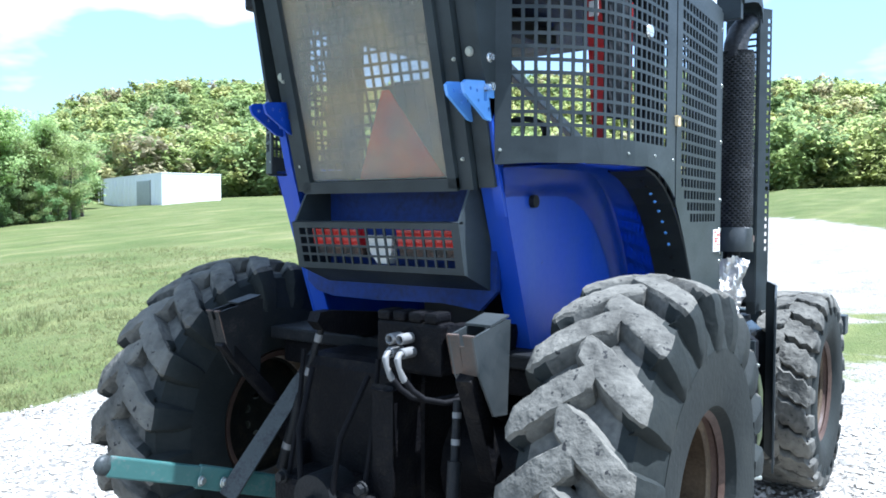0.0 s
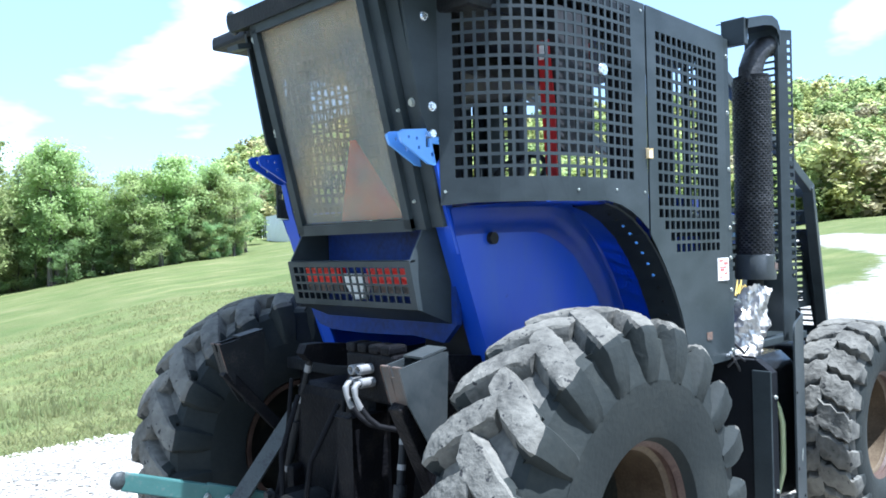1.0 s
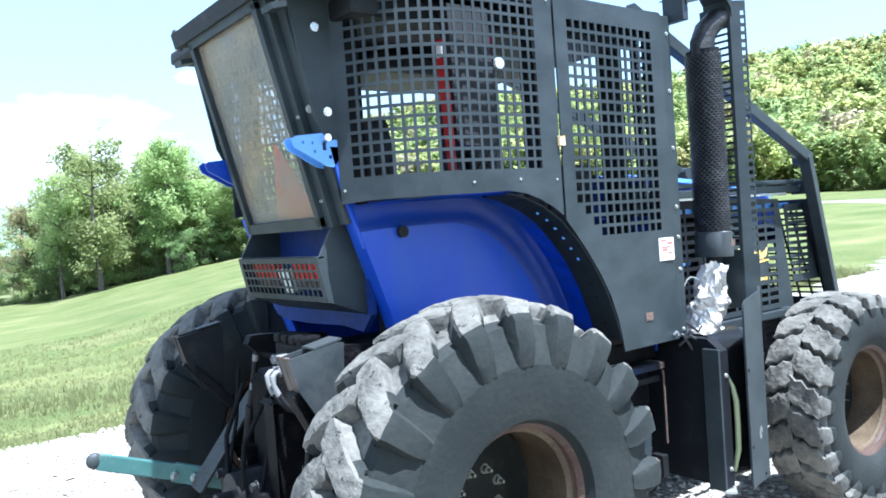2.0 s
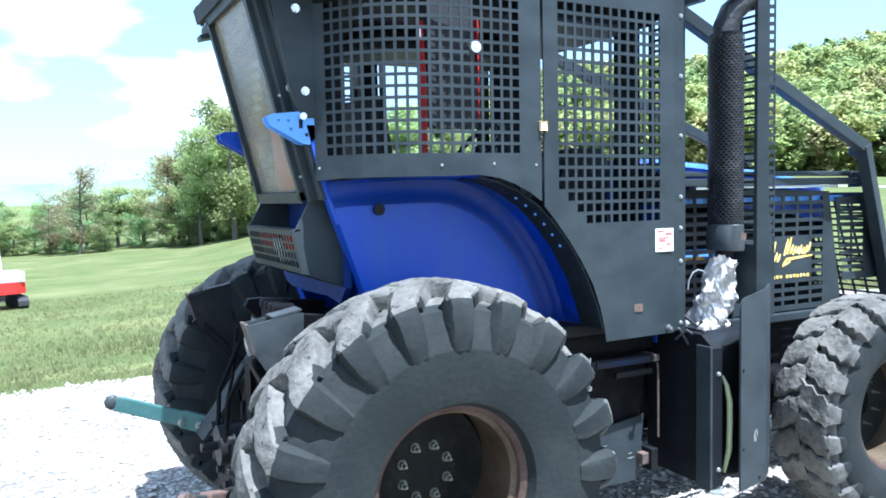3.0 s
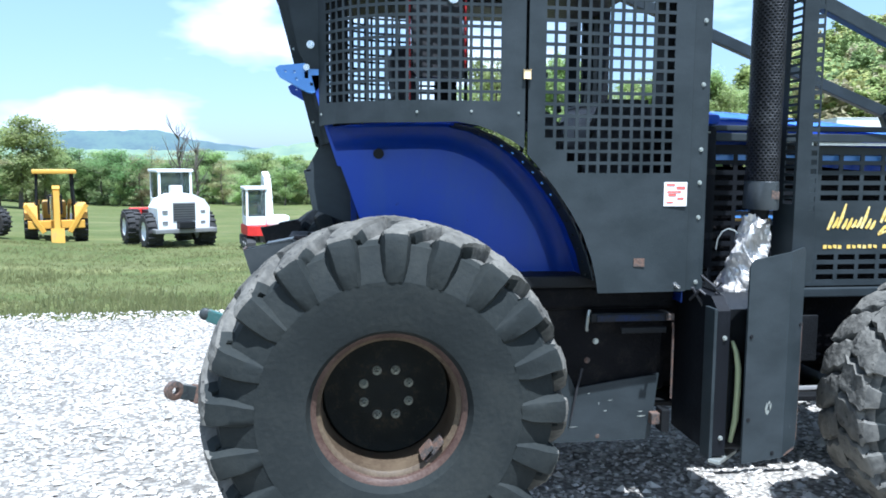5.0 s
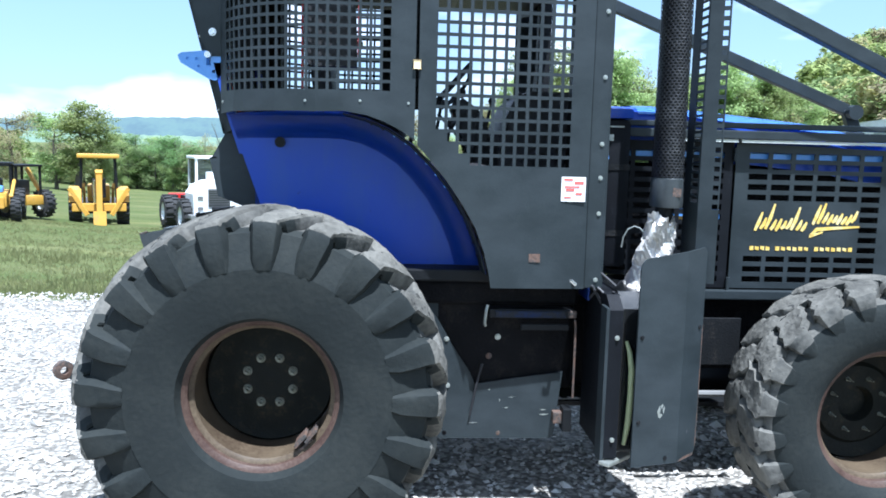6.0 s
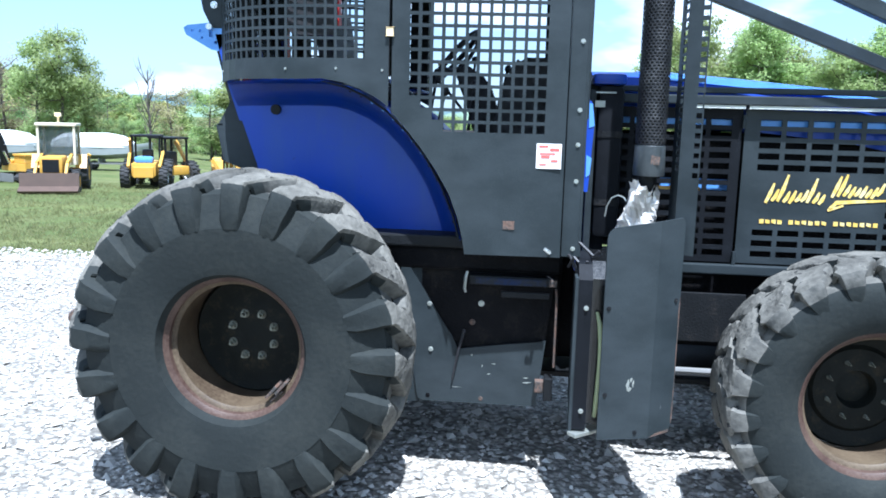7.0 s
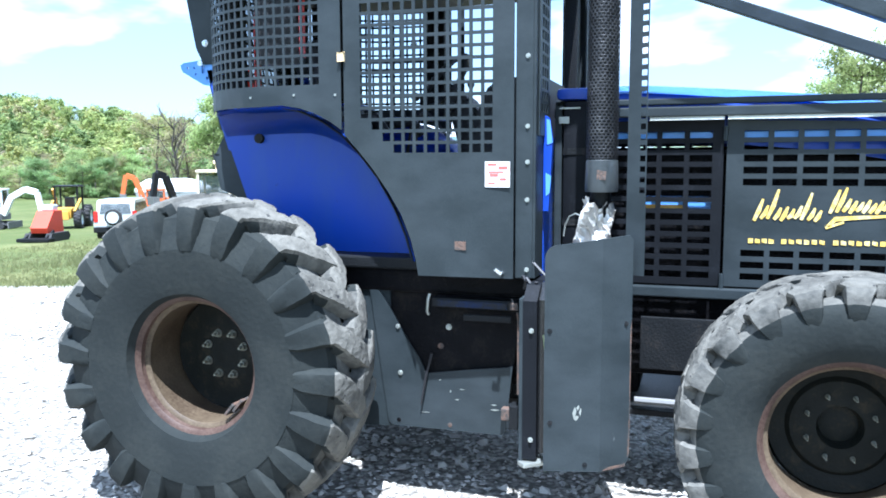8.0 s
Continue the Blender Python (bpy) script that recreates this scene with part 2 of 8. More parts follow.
def glass_material(name, tint, clear, rough, stain_reflection=None):
    """A pane: light passes straight through by the share clear; the rest is dusty plastic with a gloss."""
    m = bpy.data.materials.new(name)
    m.use_nodes = True
    n, l = m.node_tree.nodes, m.node_tree.links
    b = n["Principled BSDF"]
    b.inputs["Base Color"].default_value = (*tint, 1)
    b.inputs["Roughness"].default_value = rough
    t, mix, nz, tc = n.new("ShaderNodeBsdfTransparent"), n.new("ShaderNodeMixShader"), n.new("ShaderNodeTexNoise"), n.new("ShaderNodeTexCoord")
    # warm blots in the tint paint in a mottled reflection along with dirt
    if stain_reflection:
        blot, dirt_reflection = n.new("ShaderNodeTexNoise"), n.new("ShaderNodeValToRGB")
        blot.inputs["Scale"].default_value, blot.inputs["Detail"].default_value = 3.2, 6.0
        dirt_reflection.color_ramp.elements[0].position, dirt_reflection.color_ramp.elements[0].color = 0.42, (*tint, 1)
        dirt_reflection.color_ramp.elements[1].position, dirt_reflection.color_ramp.elements[1].color = 0.68, (*stain_reflection, 1)
        l.new(tc.outputs["Object"], blot.inputs["Vector"])
        l.new(blot.outputs["Fac"], dirt_reflection.inputs["Fac"])
        l.new(dirt_reflection.outputs["Color"], b.inputs["Base Color"])
    nz.inputs["Scale"].default_value, nz.inputs["Detail"].default_value = 5.0, 5.0
    mr = n.new("ShaderNodeMapRange")
    mr.inputs["From Min"].default_value, mr.inputs["From Max"].default_value = 0.3, 0.7
    mr.inputs["To Min"].default_value, mr.inputs["To Max"].default_value = max(0, clear - 0.1), min(1, clear + 0.1)
    l.new(tc.outputs["Object"], nz.inputs["Vector"])
    l.new(nz.outputs["Fac"], mr.inputs["Value"])
    l.new(mr.outputs[0], mix.inputs["Fac"])
    l.new(b.outputs[0], mix.inputs[1])
    l.new(t.outputs[0], mix.inputs[2])
    l.new(mix.outputs[0], n["Material Output"].inputs["Surface"])
    return m


SCREEN = glass_material("dusty_rear_screen", (0.25, 0.245, 0.21), 0.57, 0.24, (0.36, 0.29, 0.18))
CAB_GLASS = glass_material("dark_cab_glass", (0.05, 0.07, 0.07), 0.62, 0.08)
BAR = material("worn_black_bar", (0.042, 0.050, 0.050), 0.5, vary=0.4, scale=14, fine=90, bump=0.2, second=(0.02, 0.022, 0.024), amount=0.45, spec=0.3)
TRIANGLE = bpy.data.materials.new("translucent_orange_film")
TRIANGLE.use_nodes = True
tn, tl = TRIANGLE.node_tree.nodes, TRIANGLE.node_tree.links
t_clear, t_mix = tn.new("ShaderNodeBsdfTransparent"), tn.new("ShaderNodeMixShader")
t_clear.inputs["Color"].default_value = (1.0, 0.16, 0.04, 1)
tn["Principled BSDF"].inputs["Base Color"].default_value = (1.0, 0.07, 0.012, 1)
t_mix.inputs[0].default_value = 0.30
t_glow, t_add = tn.new("ShaderNodeBsdfTranslucent"), tn.new("ShaderNodeMixShader")
t_glow.inputs["Color"].default_value = (1.0, 0.10, 0.02, 1)
t_add.inputs[0].default_value = 0.5
tl.new(tn["Principled BSDF"].outputs[0], t_add.inputs[1])
tl.new(t_glow.outputs[0], t_add.inputs[2])
tl.new(t_add.outputs[0], t_mix.inputs[1])
tl.new(t_clear.outputs[0], t_mix.inputs[2])
tl.new(t_mix.outputs[0], tn["Material Output"].inputs["Surface"])
BLADE = material("brown_blade_steel", (0.075, 0.046, 0.032), 0.6, vary=0.3, scale=3, fine=25, bump=0.1)


def leaf_material(name, base, second, m=None, thin=0.70):
    m = m or material(name, base, 0.6, vary=0.45, scale=5, fine=24, bump=0.0, second=second, amount=0.5, sharp=0.16, random_hue=0.22)
    n, l = m.node_tree.nodes, m.node_tree.links
    b = n["Principled BSDF"]
    src = b.inputs["Base Color"].links[0].from_socket
    tr, mix = n.new("ShaderNodeBsdfTranslucent"), n.new("ShaderNodeMixShader")
    mix.inputs[0].default_value = thin
    l.new(src, tr.inputs["Color"])
    l.new(b.outputs[0], mix.inputs[1])
    l.new(tr.outputs[0], mix.inputs[2])
    l.new(mix.outputs[0], n["Material Output"].inputs["Surface"])
    b.inputs["Specular IOR Level"].default_value = 0.25
    return m


LEAF = leaf_material("spring_leaves", (0.300, 0.405, 0.155), (0.40, 0.475, 0.215))
LEAF_DARK = leaf_material("dark_leaves", (0.20, 0.31, 0.13), (0.27, 0.375, 0.165))
LEAF_PALE = leaf_material("pale_budding_leaves", (0.36, 0.35, 0.16), (0.38, 0.35, 0.21))


def woods_material():
    """Spring woods: the mesh attribute 'tone' gives each crown its own green, yellow-green, tan or grey-pink."""
    m = material("hill_wood_leaves", (0.2, 0.3, 0.12), 0.8, vary=0.18, scale=0.09, fine=1.5, bump=0.0, island=0.07)
    n, l = m.node_tree.nodes, m.node_tree.links
    b = n["Principled BSDF"]
    at, ramp = n.new("ShaderNodeAttribute"), n.new("ShaderNodeValToRGB")
    at.attribute_name = "tone"
    ramp.color_ramp.interpolation = "LINEAR"
    e = ramp.color_ramp.elements
    e[0].position, e[0].color = 0.0, (0.216, 0.286, 0.123, 1)
    e[1].position, e[1].color = 1.0, (0.339, 0.304, 0.198, 1)
    for p, c in ((0.20, (0.242, 0.312, 0.123)), (0.45, (0.286, 0.348, 0.125)), (0.70, (0.339, 0.378, 0.136)), (0.86, (0.387, 0.387, 0.150)), (0.94, (0.370, 0.348, 0.167))):
        e.new(p).color = (*c, 1)
    l.new(at.outputs["Fac"], ramp.inputs["Fac"])
    for h in [q for q in n if q.bl_idname == "ShaderNodeHueSaturation" and not q.inputs["Color"].is_linked]:
        l.new(ramp.outputs["Color"], h.inputs["Color"])
    return leaf_material("", None, None, m, 0.78)


WOODS = woods_material()


def ground_material():
    """Mown grass and crushed limestone; the mesh attribute 'stony' tells one from the other."""
    m = bpy.data.materials.new("grass_and_gravel")
    m.use_nodes = True
    n, l = m.node_tree.nodes, m.node_tree.links
    b = n["Principled BSDF"]
    b.inputs["Roughness"].default_value = 0.95
    b.inputs["Specular IOR Level"].default_value = 0.1
    tc, at = n.new("ShaderNodeTexCoord"), n.new("ShaderNodeAttribute")
    at.attribute_name = "stony"

    def noise(scale, detail=5.0):
        t = n.new("ShaderNodeTexNoise")
        t.inputs["Scale"].default_value, t.inputs["Detail"].default_value = scale, detail
        l.new(tc.outputs["Object"], t.inputs["Vector"])
        return t.outputs["Fac"]

    def ramp(src, stops):
        r = n.new("ShaderNodeValToRGB")
        e = r.color_ramp.elements
        e[0].position, e[0].color = stops[0][0], (*stops[0][1], 1)
        e[1].position, e[1].color = stops[-1][0], (*stops[-1][1], 1)
        for p, c in stops[1:-1]:
            e.new(p).color = (*c, 1)
        l.new(src, r.inputs["Fac"])
        return r.outputs["Color"]

    def mix(fac, a, c, kind="MIX"):
        x = n.new("ShaderNodeMix")
        x.data_type, x.blend_type = "RGBA", kind
        l.new(fac, x.inputs["Factor"]) if not isinstance(fac, float) else setattr(x.inputs["Factor"], "default_value", fac)
        l.new(a, x.inputs["A"])
        l.new(c, x.inputs["B"])
        return x.outputs["Result"]

    grass = ramp(noise(0.25), [(0.30, (0.110, 0.130, 0.047)), (0.52, (0.137, 0.152, 0.058)), (0.72, (0.176, 0.178, 0.079))])
    blades = ramp(noise(9.0), [(0.25, (0.74, 0.76, 0.74)), (0.75, (1.0, 1.0, 1.0))])
    grass = mix(1.0, grass, blades, "MULTIPLY")
    mp, streak = n.new("ShaderNodeMapping"), n.new("ShaderNodeTexNoise")
    mp.inputs["Rotation"].default_value = (0, 0, radians(-58))
    mp.inputs["Scale"].default_value = (0.035, 0.75, 1.0)
    streak.inputs["Scale"].default_value, streak.inputs["Detail"].default_value = 1.0, 4.0
    l.new(tc.outputs["Object"], mp.inputs["Vector"])
    l.new(mp.outputs["Vector"], streak.inputs["Vector"])
    hay = ramp(streak.outputs["Fac"], [(0.40, (0.90, 0.92, 0.90)), (0.56, (1.0, 1.0, 1.0)), (0.68, (1.26, 1.19, 1.20))])
    grass = mix(1.0, grass, hay, "MULTIPLY")
    lush = ramp(noise(0.7, 4.0), [(0.35, (0.80, 0.90, 0.80)), (0.65, (1.08, 1.04, 1.08))])
    grass = mix(1.0, grass, lush, "MULTIPLY")
    vor = n.new("ShaderNodeTexVoronoi")
    vor.inputs["Scale"].default_value = 26.0
    l.new(tc.outputs["Object"], vor.inputs["Vector"])
    stones = ramp(vor.outputs["Distance"], [(0.0, (0.485, 0.455, 0.405)), (0.4, (0.40, 0.375, 0.333)), (0.7, (0.205, 0.192, 0.170))])
    tint = ramp(noise(1.3, 8.0), [(0.3, (0.66, 0.655, 0.64)), (0.7, (1.0, 0.99, 0.97))])
    stones = mix(1.0, stones, tint, "MULTIPLY")
    edge = n.new("ShaderNodeMath")
    edge.operation = "MULTIPLY_ADD"
    edge.inputs[1].default_value, edge.inputs[2].default_value = 0.9, -0.45
    l.new(noise(1.6, 7.0), edge.inputs[0])
    s = n.new("ShaderNodeMath")
    s.operation = "ADD"
    l.new(at.outputs["Fac"], s.inputs[0])
    l.new(edge.outputs[0], s.inputs[1])
    mask = n.new("ShaderNodeMapRange")
    mask.inputs["From Min"].default_value, mask.inputs["From Max"].default_value = 0.42, 0.58
    l.new(s.outputs[0], mask.inputs["Value"])
    l.new(mix(mask.outputs[0], grass, stones), b.inputs["Base Color"])
    bp = n.new("ShaderNodeBump")
    bp.inputs["Strength"].default_value, bp.inputs["Distance"].default_value = 0.9, 0.03
    h = n.new("ShaderNodeMath")
    h.operation = "ADD"
    inv = n.new("ShaderNodeMath")
    inv.operation = "MULTIPLY"
    inv.inputs[1].default_value = -1.0
    l.new(vor.outputs["Distance"], inv.inputs[0])
    l.new(inv.outputs[0], h.inputs[0])
    l.new(noise(30.0), h.inputs[1])
    l.new(h.outputs[0], bp.inputs["Height"])
    l.new(bp.outputs["Normal"], b.inputs["Normal"])
    return m


GROUND = ground_material()
# both ridge colours have the blue of distance haze mixed in
RIDGE = material("distant_haze_tinted_woods", (0.060, 0.098, 0.112), 1.0, vary=0.2, scale=0.01, fine=0.08, bump=0.0, second=(0.078, 0.125, 0.12), amount=0.5)
RIDGE_GREEN = material("haze_tinted_green_woods", (0.115, 0.175, 0.125), 1.0, vary=0.25, scale=0.012, fine=0.08, bump=0.0, second=(0.150, 0.205, 0.130), amount=0.5)

# ---- mesh tools ----
from mathutils import geometry


def part(name, bm, mat, parent, label="", smooth=False):
    me = bpy.data.meshes.new(name)
    bmesh.ops.recalc_face_normals(bm, faces=bm.faces)
    bm.to_mesh(me)
    bm.free()
    for m in (mat if isinstance(mat, (list, tuple)) else (mat,)):
        me.materials.append(m)
    if smooth:
        me.polygons.foreach_set("use_smooth", [True] * len(me.polygons))
        me.set_sharp_from_angle(angle=radians(38))
    ob = new(name, me)
    ob.parent = parent
    return tagged(ob, label)


def thing(name, label, category, at=None, group="", kind=""):
    ob = new(name)
    ob.empty_display_size = 0.2
    if at is not None:
        ob.matrix_basis = at
    return tagged(ob, label, category, group, kind)


def box(bm, x0, x1, y0, y1, z0, z1, bev=0.0, m=None):
    r = bmesh.ops.create_cube(bm, size=1.0)
    vs = r["verts"]
    for v in vs:
        v.co = Vector(((x0 + x1) / 2 + v.co.x * (x1 - x0), (y0 + y1) / 2 + v.co.y * (y1 - y0), (z0 + z1) / 2 + v.co.z * (z1 - z0)))
    if bev:
        es = list({e for v in vs for e in v.link_edges})
        r = bmesh.ops.bevel(bm, geom=es, offset=bev, segments=2, affect="EDGES", profile=0.6)
        vs = list({v for f in r["faces"] for v in f.verts} | {v for v in vs if v.is_valid})
    if m is not None:
        bmesh.ops.transform(bm, matrix=m, verts=vs)
    return vs


def tube(bm, pts, r, seg=10, caps=True):
    """A round bar through pts; r is one radius or one for each point."""
    pts = [Vector(p) for p in pts]
    rs = r if isinstance(r, (list, tuple)) else [r] * len(pts)
    rings, up = [], None
    for i, p in enumerate(pts):
        d = (pts[min(i + 1, len(pts) - 1)] - pts[max(i - 1, 0)]).normalized()
        if up is None:
            up = d.orthogonal().normalized()
        up = (up - d * up.dot(d)).normalized()
        side = d.cross(up)
        rings.append([bm.verts.new(p + (up * math.cos(a) + side * math.sin(a)) * rs[i]) for a in (2 * math.pi * k / seg for k in range(seg))])
    for a, b in zip(rings, rings[1:]):
        for k in range(seg):
            bm.faces.new((a[k], a[(k + 1) % seg], b[(k + 1) % seg], b[k]))
    if caps:
        bm.faces.new(rings[0][::-1])
        bm.faces.new(rings[-1])


def beam(bm, a, b, w, h, bev=0.006):
    """A rectangular bar from a to b, w wide (level) and h high."""
    a, b = Vector(a), Vector(b)
    m = Matrix.Translation((a + b) / 2) @ (b - a).to_track_quat("X", "Z").to_matrix().to_4x4()
    n = (b - a).length / 2
    box(bm, -n, n, -w / 2, w / 2, -h / 2, h / 2, bev, m)


def prism(bm, poly, d0, d1, at):
    """A polygon poly of (u, v), drawn out from d0 to d1; at(u, v, d) gives the place."""
    a = [bm.verts.new(at(u, v, d0)) for u, v in poly]
    b = [bm.verts.new(at(u, v, d1)) for u, v in poly]
    bm.faces.new(a)
    bm.faces.new(b[::-1])
    for i in range(len(poly)):
        j = (i + 1) % len(poly)
        bm.faces.new((a[j], a[i], b[i], b[j]))


def inside(poly, x, y):
    px, py = np.array([p[0] for p in poly]), np.array([p[1] for p in poly])
    qx, qy = np.roll(px, -1), np.roll(py, -1)
    c = ((py[None] > y[:, None]) != (qy[None] > y[:, None])) & (x[:, None] < (qx - px)[None] * (y[:, None] - py[None]) / (qy - py + 1e-12)[None] + px[None])
    return c.sum(1) % 2 == 1


def sheet(bm, outer, holes, at, thick):
    """A plate with outline outer and punched holes (u0, v0, u1, v1); at(u, v, d) gives the place."""
    vs, es = [Vector(p) for p in outer], [(i, (i + 1) % len(outer)) for i in range(len(outer))]
    for u0, v0, u1, v1 in holes:
        k = len(vs)
        vs += [Vector((u0, v0)), Vector((u1, v0)), Vector((u1, v1)), Vector((u0, v1))]
        es += [(k, k + 1), (k + 1, k + 2), (k + 2, k + 3), (k + 3, k)]
    v2, _, faces, *_ = geometry.delaunay_2d_cdt(vs, es, [], 0, 1e-6)
    p = np.array([(v.x, v.y) for v in v2])
    f = np.array([t for t in faces if len(t) == 3])
    c = p[f].mean(1)
    keep = inside(outer, c[:, 0], c[:, 1])
    if holes:
        h = np.array(holes)
        keep &= ~((c[:, :1] > h[None, :, 0]) & (c[:, :1] < h[None, :, 2]) & (c[:, 1:] > h[None, :, 1]) & (c[:, 1:] < h[None, :, 3])).any(1)
    front = [bm.verts.new(at(u, v, 0.0)) for u, v in p]
    back = [bm.verts.new(at(u, v, thick)) for u, v in p]
    edges = {}
    for t in f[keep]:
        bm.faces.new([front[i] for i in t])
        bm.faces.new([back[i] for i in t[::-1]])
        for i in range(3):
            a, b = int(t[i]), int(t[(i + 1) % 3])
            edges[(a, b)] = edges.get((a, b), 0) + 1
    for a, b in edges:
        if (b, a) not in edges:
            bm.faces.new((front[b], front[a], back[a], back[b]))
    for v in [v for v in bm.verts if not v.link_faces]:
        bm.verts.remove(v)


def grid_holes(u0, u1, v0, v1, nu, nv, bar, skip=lambda i, j: False):
    du, dv = (u1 - u0) / nu, (v1 - v0) / nv
    return [(u0 + i * du + bar / 2, v0 + j * dv + bar / 2, u0 + (i + 1) * du - bar / 2, v0 + (j + 1) * dv - bar / 2) for i in range(nu) for j in range(nv) if not skip(i, j)]


def lathe(bm, profile, seg, axis="y", closed=False):
    """Turns a profile of (across, radius) round the axis."""
    rings = []
    for w, r in profile:
        ring = []
        for k in range(seg):
            a = 2 * math.pi * k / seg
            ring.append(bm.verts.new({"y": (r * math.cos(a), w, r * math.sin(a)), "x": (w, r * math.cos(a), r * math.sin(a)), "z": (r * math.cos(a), r * math.sin(a), w)}[axis]))
        rings.append(ring)
    pairs = list(zip(rings, rings[1:])) + ([(rings[-1], rings[0])] if closed else [])
    for a, b in pairs:
        for k in range(seg):
            bm.faces.new((a[k], a[(k + 1) % seg], b[(k + 1) % seg], b[k]))
    return rings


def bolt(bm, at, normal, r, h=0.012):
    """A hexagon head on a washer."""
    n = Vector(normal).normalized()
    q = n.to_track_quat("Z", "Y").to_matrix().to_4x4()
    for rad, d, seg in ((r * 1.35, h * 0.25, 12), (r, h, 6)):
        bmesh.ops.create_cone(bm, cap_ends=True, segments=seg, radius1=rad, radius2=rad * 0.94, depth=d, matrix=Matrix.Translation(Vector(at) + n * d / 2) @ q)


def moved(bm, m):
    bmesh.ops.transform(bm, matrix=m, verts=bm.verts)
    return bm

# ---- ground, hills ----
HUBX, HUBY = 0.0, -4.0
EDGE_AZ = [-180, -60, 0, 7, 13, 17, 21, 25, 30, 40, 47, 54, 59, 62, 65, 69, 75, 82, 91, 104, 109, 115, 121, 136, 180]
EDGE_EL = [0, 0.5, 1.8, 1.87, 1.75, 1.15, 0.95, 0.3, 0.45, 0.9, 1.39, 1.03, 0.4, -0.35, -0.7, -1.15, -2.1, -3.1, -3.35, -3.3, -3.1, -2.5, -2.4, -2.5, 0]
EDGE_R = [120, 110, 105, 105, 105, 105, 105, 105, 105, 105, 108, 112, 100, 76, 70, 68, 68, 76, 85, 88, 92, 95, 95, 95, 120]
TOP_EL = [1, 4, 8.0, 8.0, 8.5, 9.0, 9.6, 9.5, 9.5, 8.6, 8.6, 8.5, 7.6, 6.0, 4.2, 2.5, 1.5, 0.6, 0.0, -0.2, 0.2, 1.0, 2.8, 4.7, 1]
TOP_R = 330.0


def terrain(x, y):
    """Height of the ground: a level yard, a field that rises ahead and falls away beside it, hills behind."""
    dx, dy = np.asarray(x, float) - HUBX, np.asarray(y, float) - HUBY
    r, az = np.hypot(dx, dy), np.degrees(np.arctan2(dy, dx))
    el, edge, top = np.interp(az, EDGE_AZ, EDGE_EL), np.interp(az, EDGE_AZ, EDGE_R), np.interp(az, EDGE_AZ, TOP_EL)
    e = 1.9 + edge * np.tan(np.radians(el))
    s = np.clip((r - 9.0) / (edge - 9.0), 0, 1)
    z = e * np.where(e < 0, s ** 0.7, s ** 1.05)
    t = np.clip((r - edge) / (TOP_R - edge), 0, 1)
    zt = 1.9 + TOP_R * np.tan(np.radians(top)) - 9.0
    z = z + (np.maximum(zt, e) - e) * t * t * (3 - 2 * t)
    far = np.clip((r - TOP_R) / 600, 0, 1)
    return z * (1 - 0.7 * far)


ROAD = [((-60, -2.5), (-12, -1.5), 7.0), ((-12, -1.5), (8, -1.2), 7.0), ((8, -1.2), (20, 1.4), 4.6), ((20, 1.4), (33, 4.7), 3.1), ((33, 4.7), (45, 11.6), 2.9), ((45, 11.6), (57, 21.0), 2.7), ((57, 21.0), (60.5, 27.0), 2.4), ((60.5, 27.0), (58.0, 36.0), 2.3), ((58.0, 36.0), (49.0, 48.0), 2.2)]


def stony(x, y):
    """1 on crushed stone, 0 on grass, with a soft border."""
    best = np.zeros_like(x)
    for (ax, ay), (bx, by), w in ROAD:
        ux, uy = bx - ax, by - ay
        t = np.clip(((x - ax) * ux + (y - ay) * uy) / (ux * ux + uy * uy), 0, 1)
        d = np.hypot(x - ax - t * ux, y - ay - t * uy)
        soft = 0.5 + 0.02 * np.hypot(x, y)
        best = np.maximum(best, np.clip(0.5 + (w - d) / (2 * soft), 0, 1))
    patch = ((x - 10.0) / 4.2) ** 2 + ((y + 0.7) / 1.5) ** 2
    return best - 0.70 * np.exp(-patch)


def build_ground():
    rad = np.concatenate([np.arange(0.0, 14.0, 0.25), 14.0 * 1.035 ** np.arange(0, 90), [400, 520, 700, 1000, 1500, 2200, 3200, 4500]])
    rad = np.unique(np.round(rad, 3))
    az = np.radians(np.concatenate([np.arange(-20, 140, 0.6), np.arange(140, 340, 4.0)]))
    n, k = len(rad), len(az)
    x = HUBX + rad[:, None] * np.cos(az)[None]
    y = HUBY + rad[:, None] * np.sin(az)[None]
    z = terrain(x, y)
    s = stony(x, y)
    bumps = 0.02 * np.sin(x * 1.7 + 0.6 * y) * np.sin(y * 1.3 - 0.4 * x) * np.clip((np.hypot(x - 1.2, y) - 3.5) / 4, 0, 1)
    co = np.stack([x, y, z + bumps], -1).reshape(-1, 3)
    i = np.arange(n - 1)[:, None] * k
    j = np.arange(k)[None]
    j2 = (j + 1) % k
    quads = np.stack([i + j, i + k + j, i + k + j2, i + j2], -1).reshape(-1, 4)
    me = bpy.data.meshes.new("ground")
    me.from_pydata(co.tolist(), [], quads.tolist())
    a = me.attributes.new("stony", "FLOAT", "POINT")
    a.data.foreach_set("value", s.reshape(-1).astype(np.float32))
    me.materials.append(GROUND)
    me.polygons.foreach_set("use_smooth", [True] * len(me.polygons))
    tagged(new("ground", me), "mown green field round a white crushed stone yard and drive", "ground", kind="structure")


build_ground()


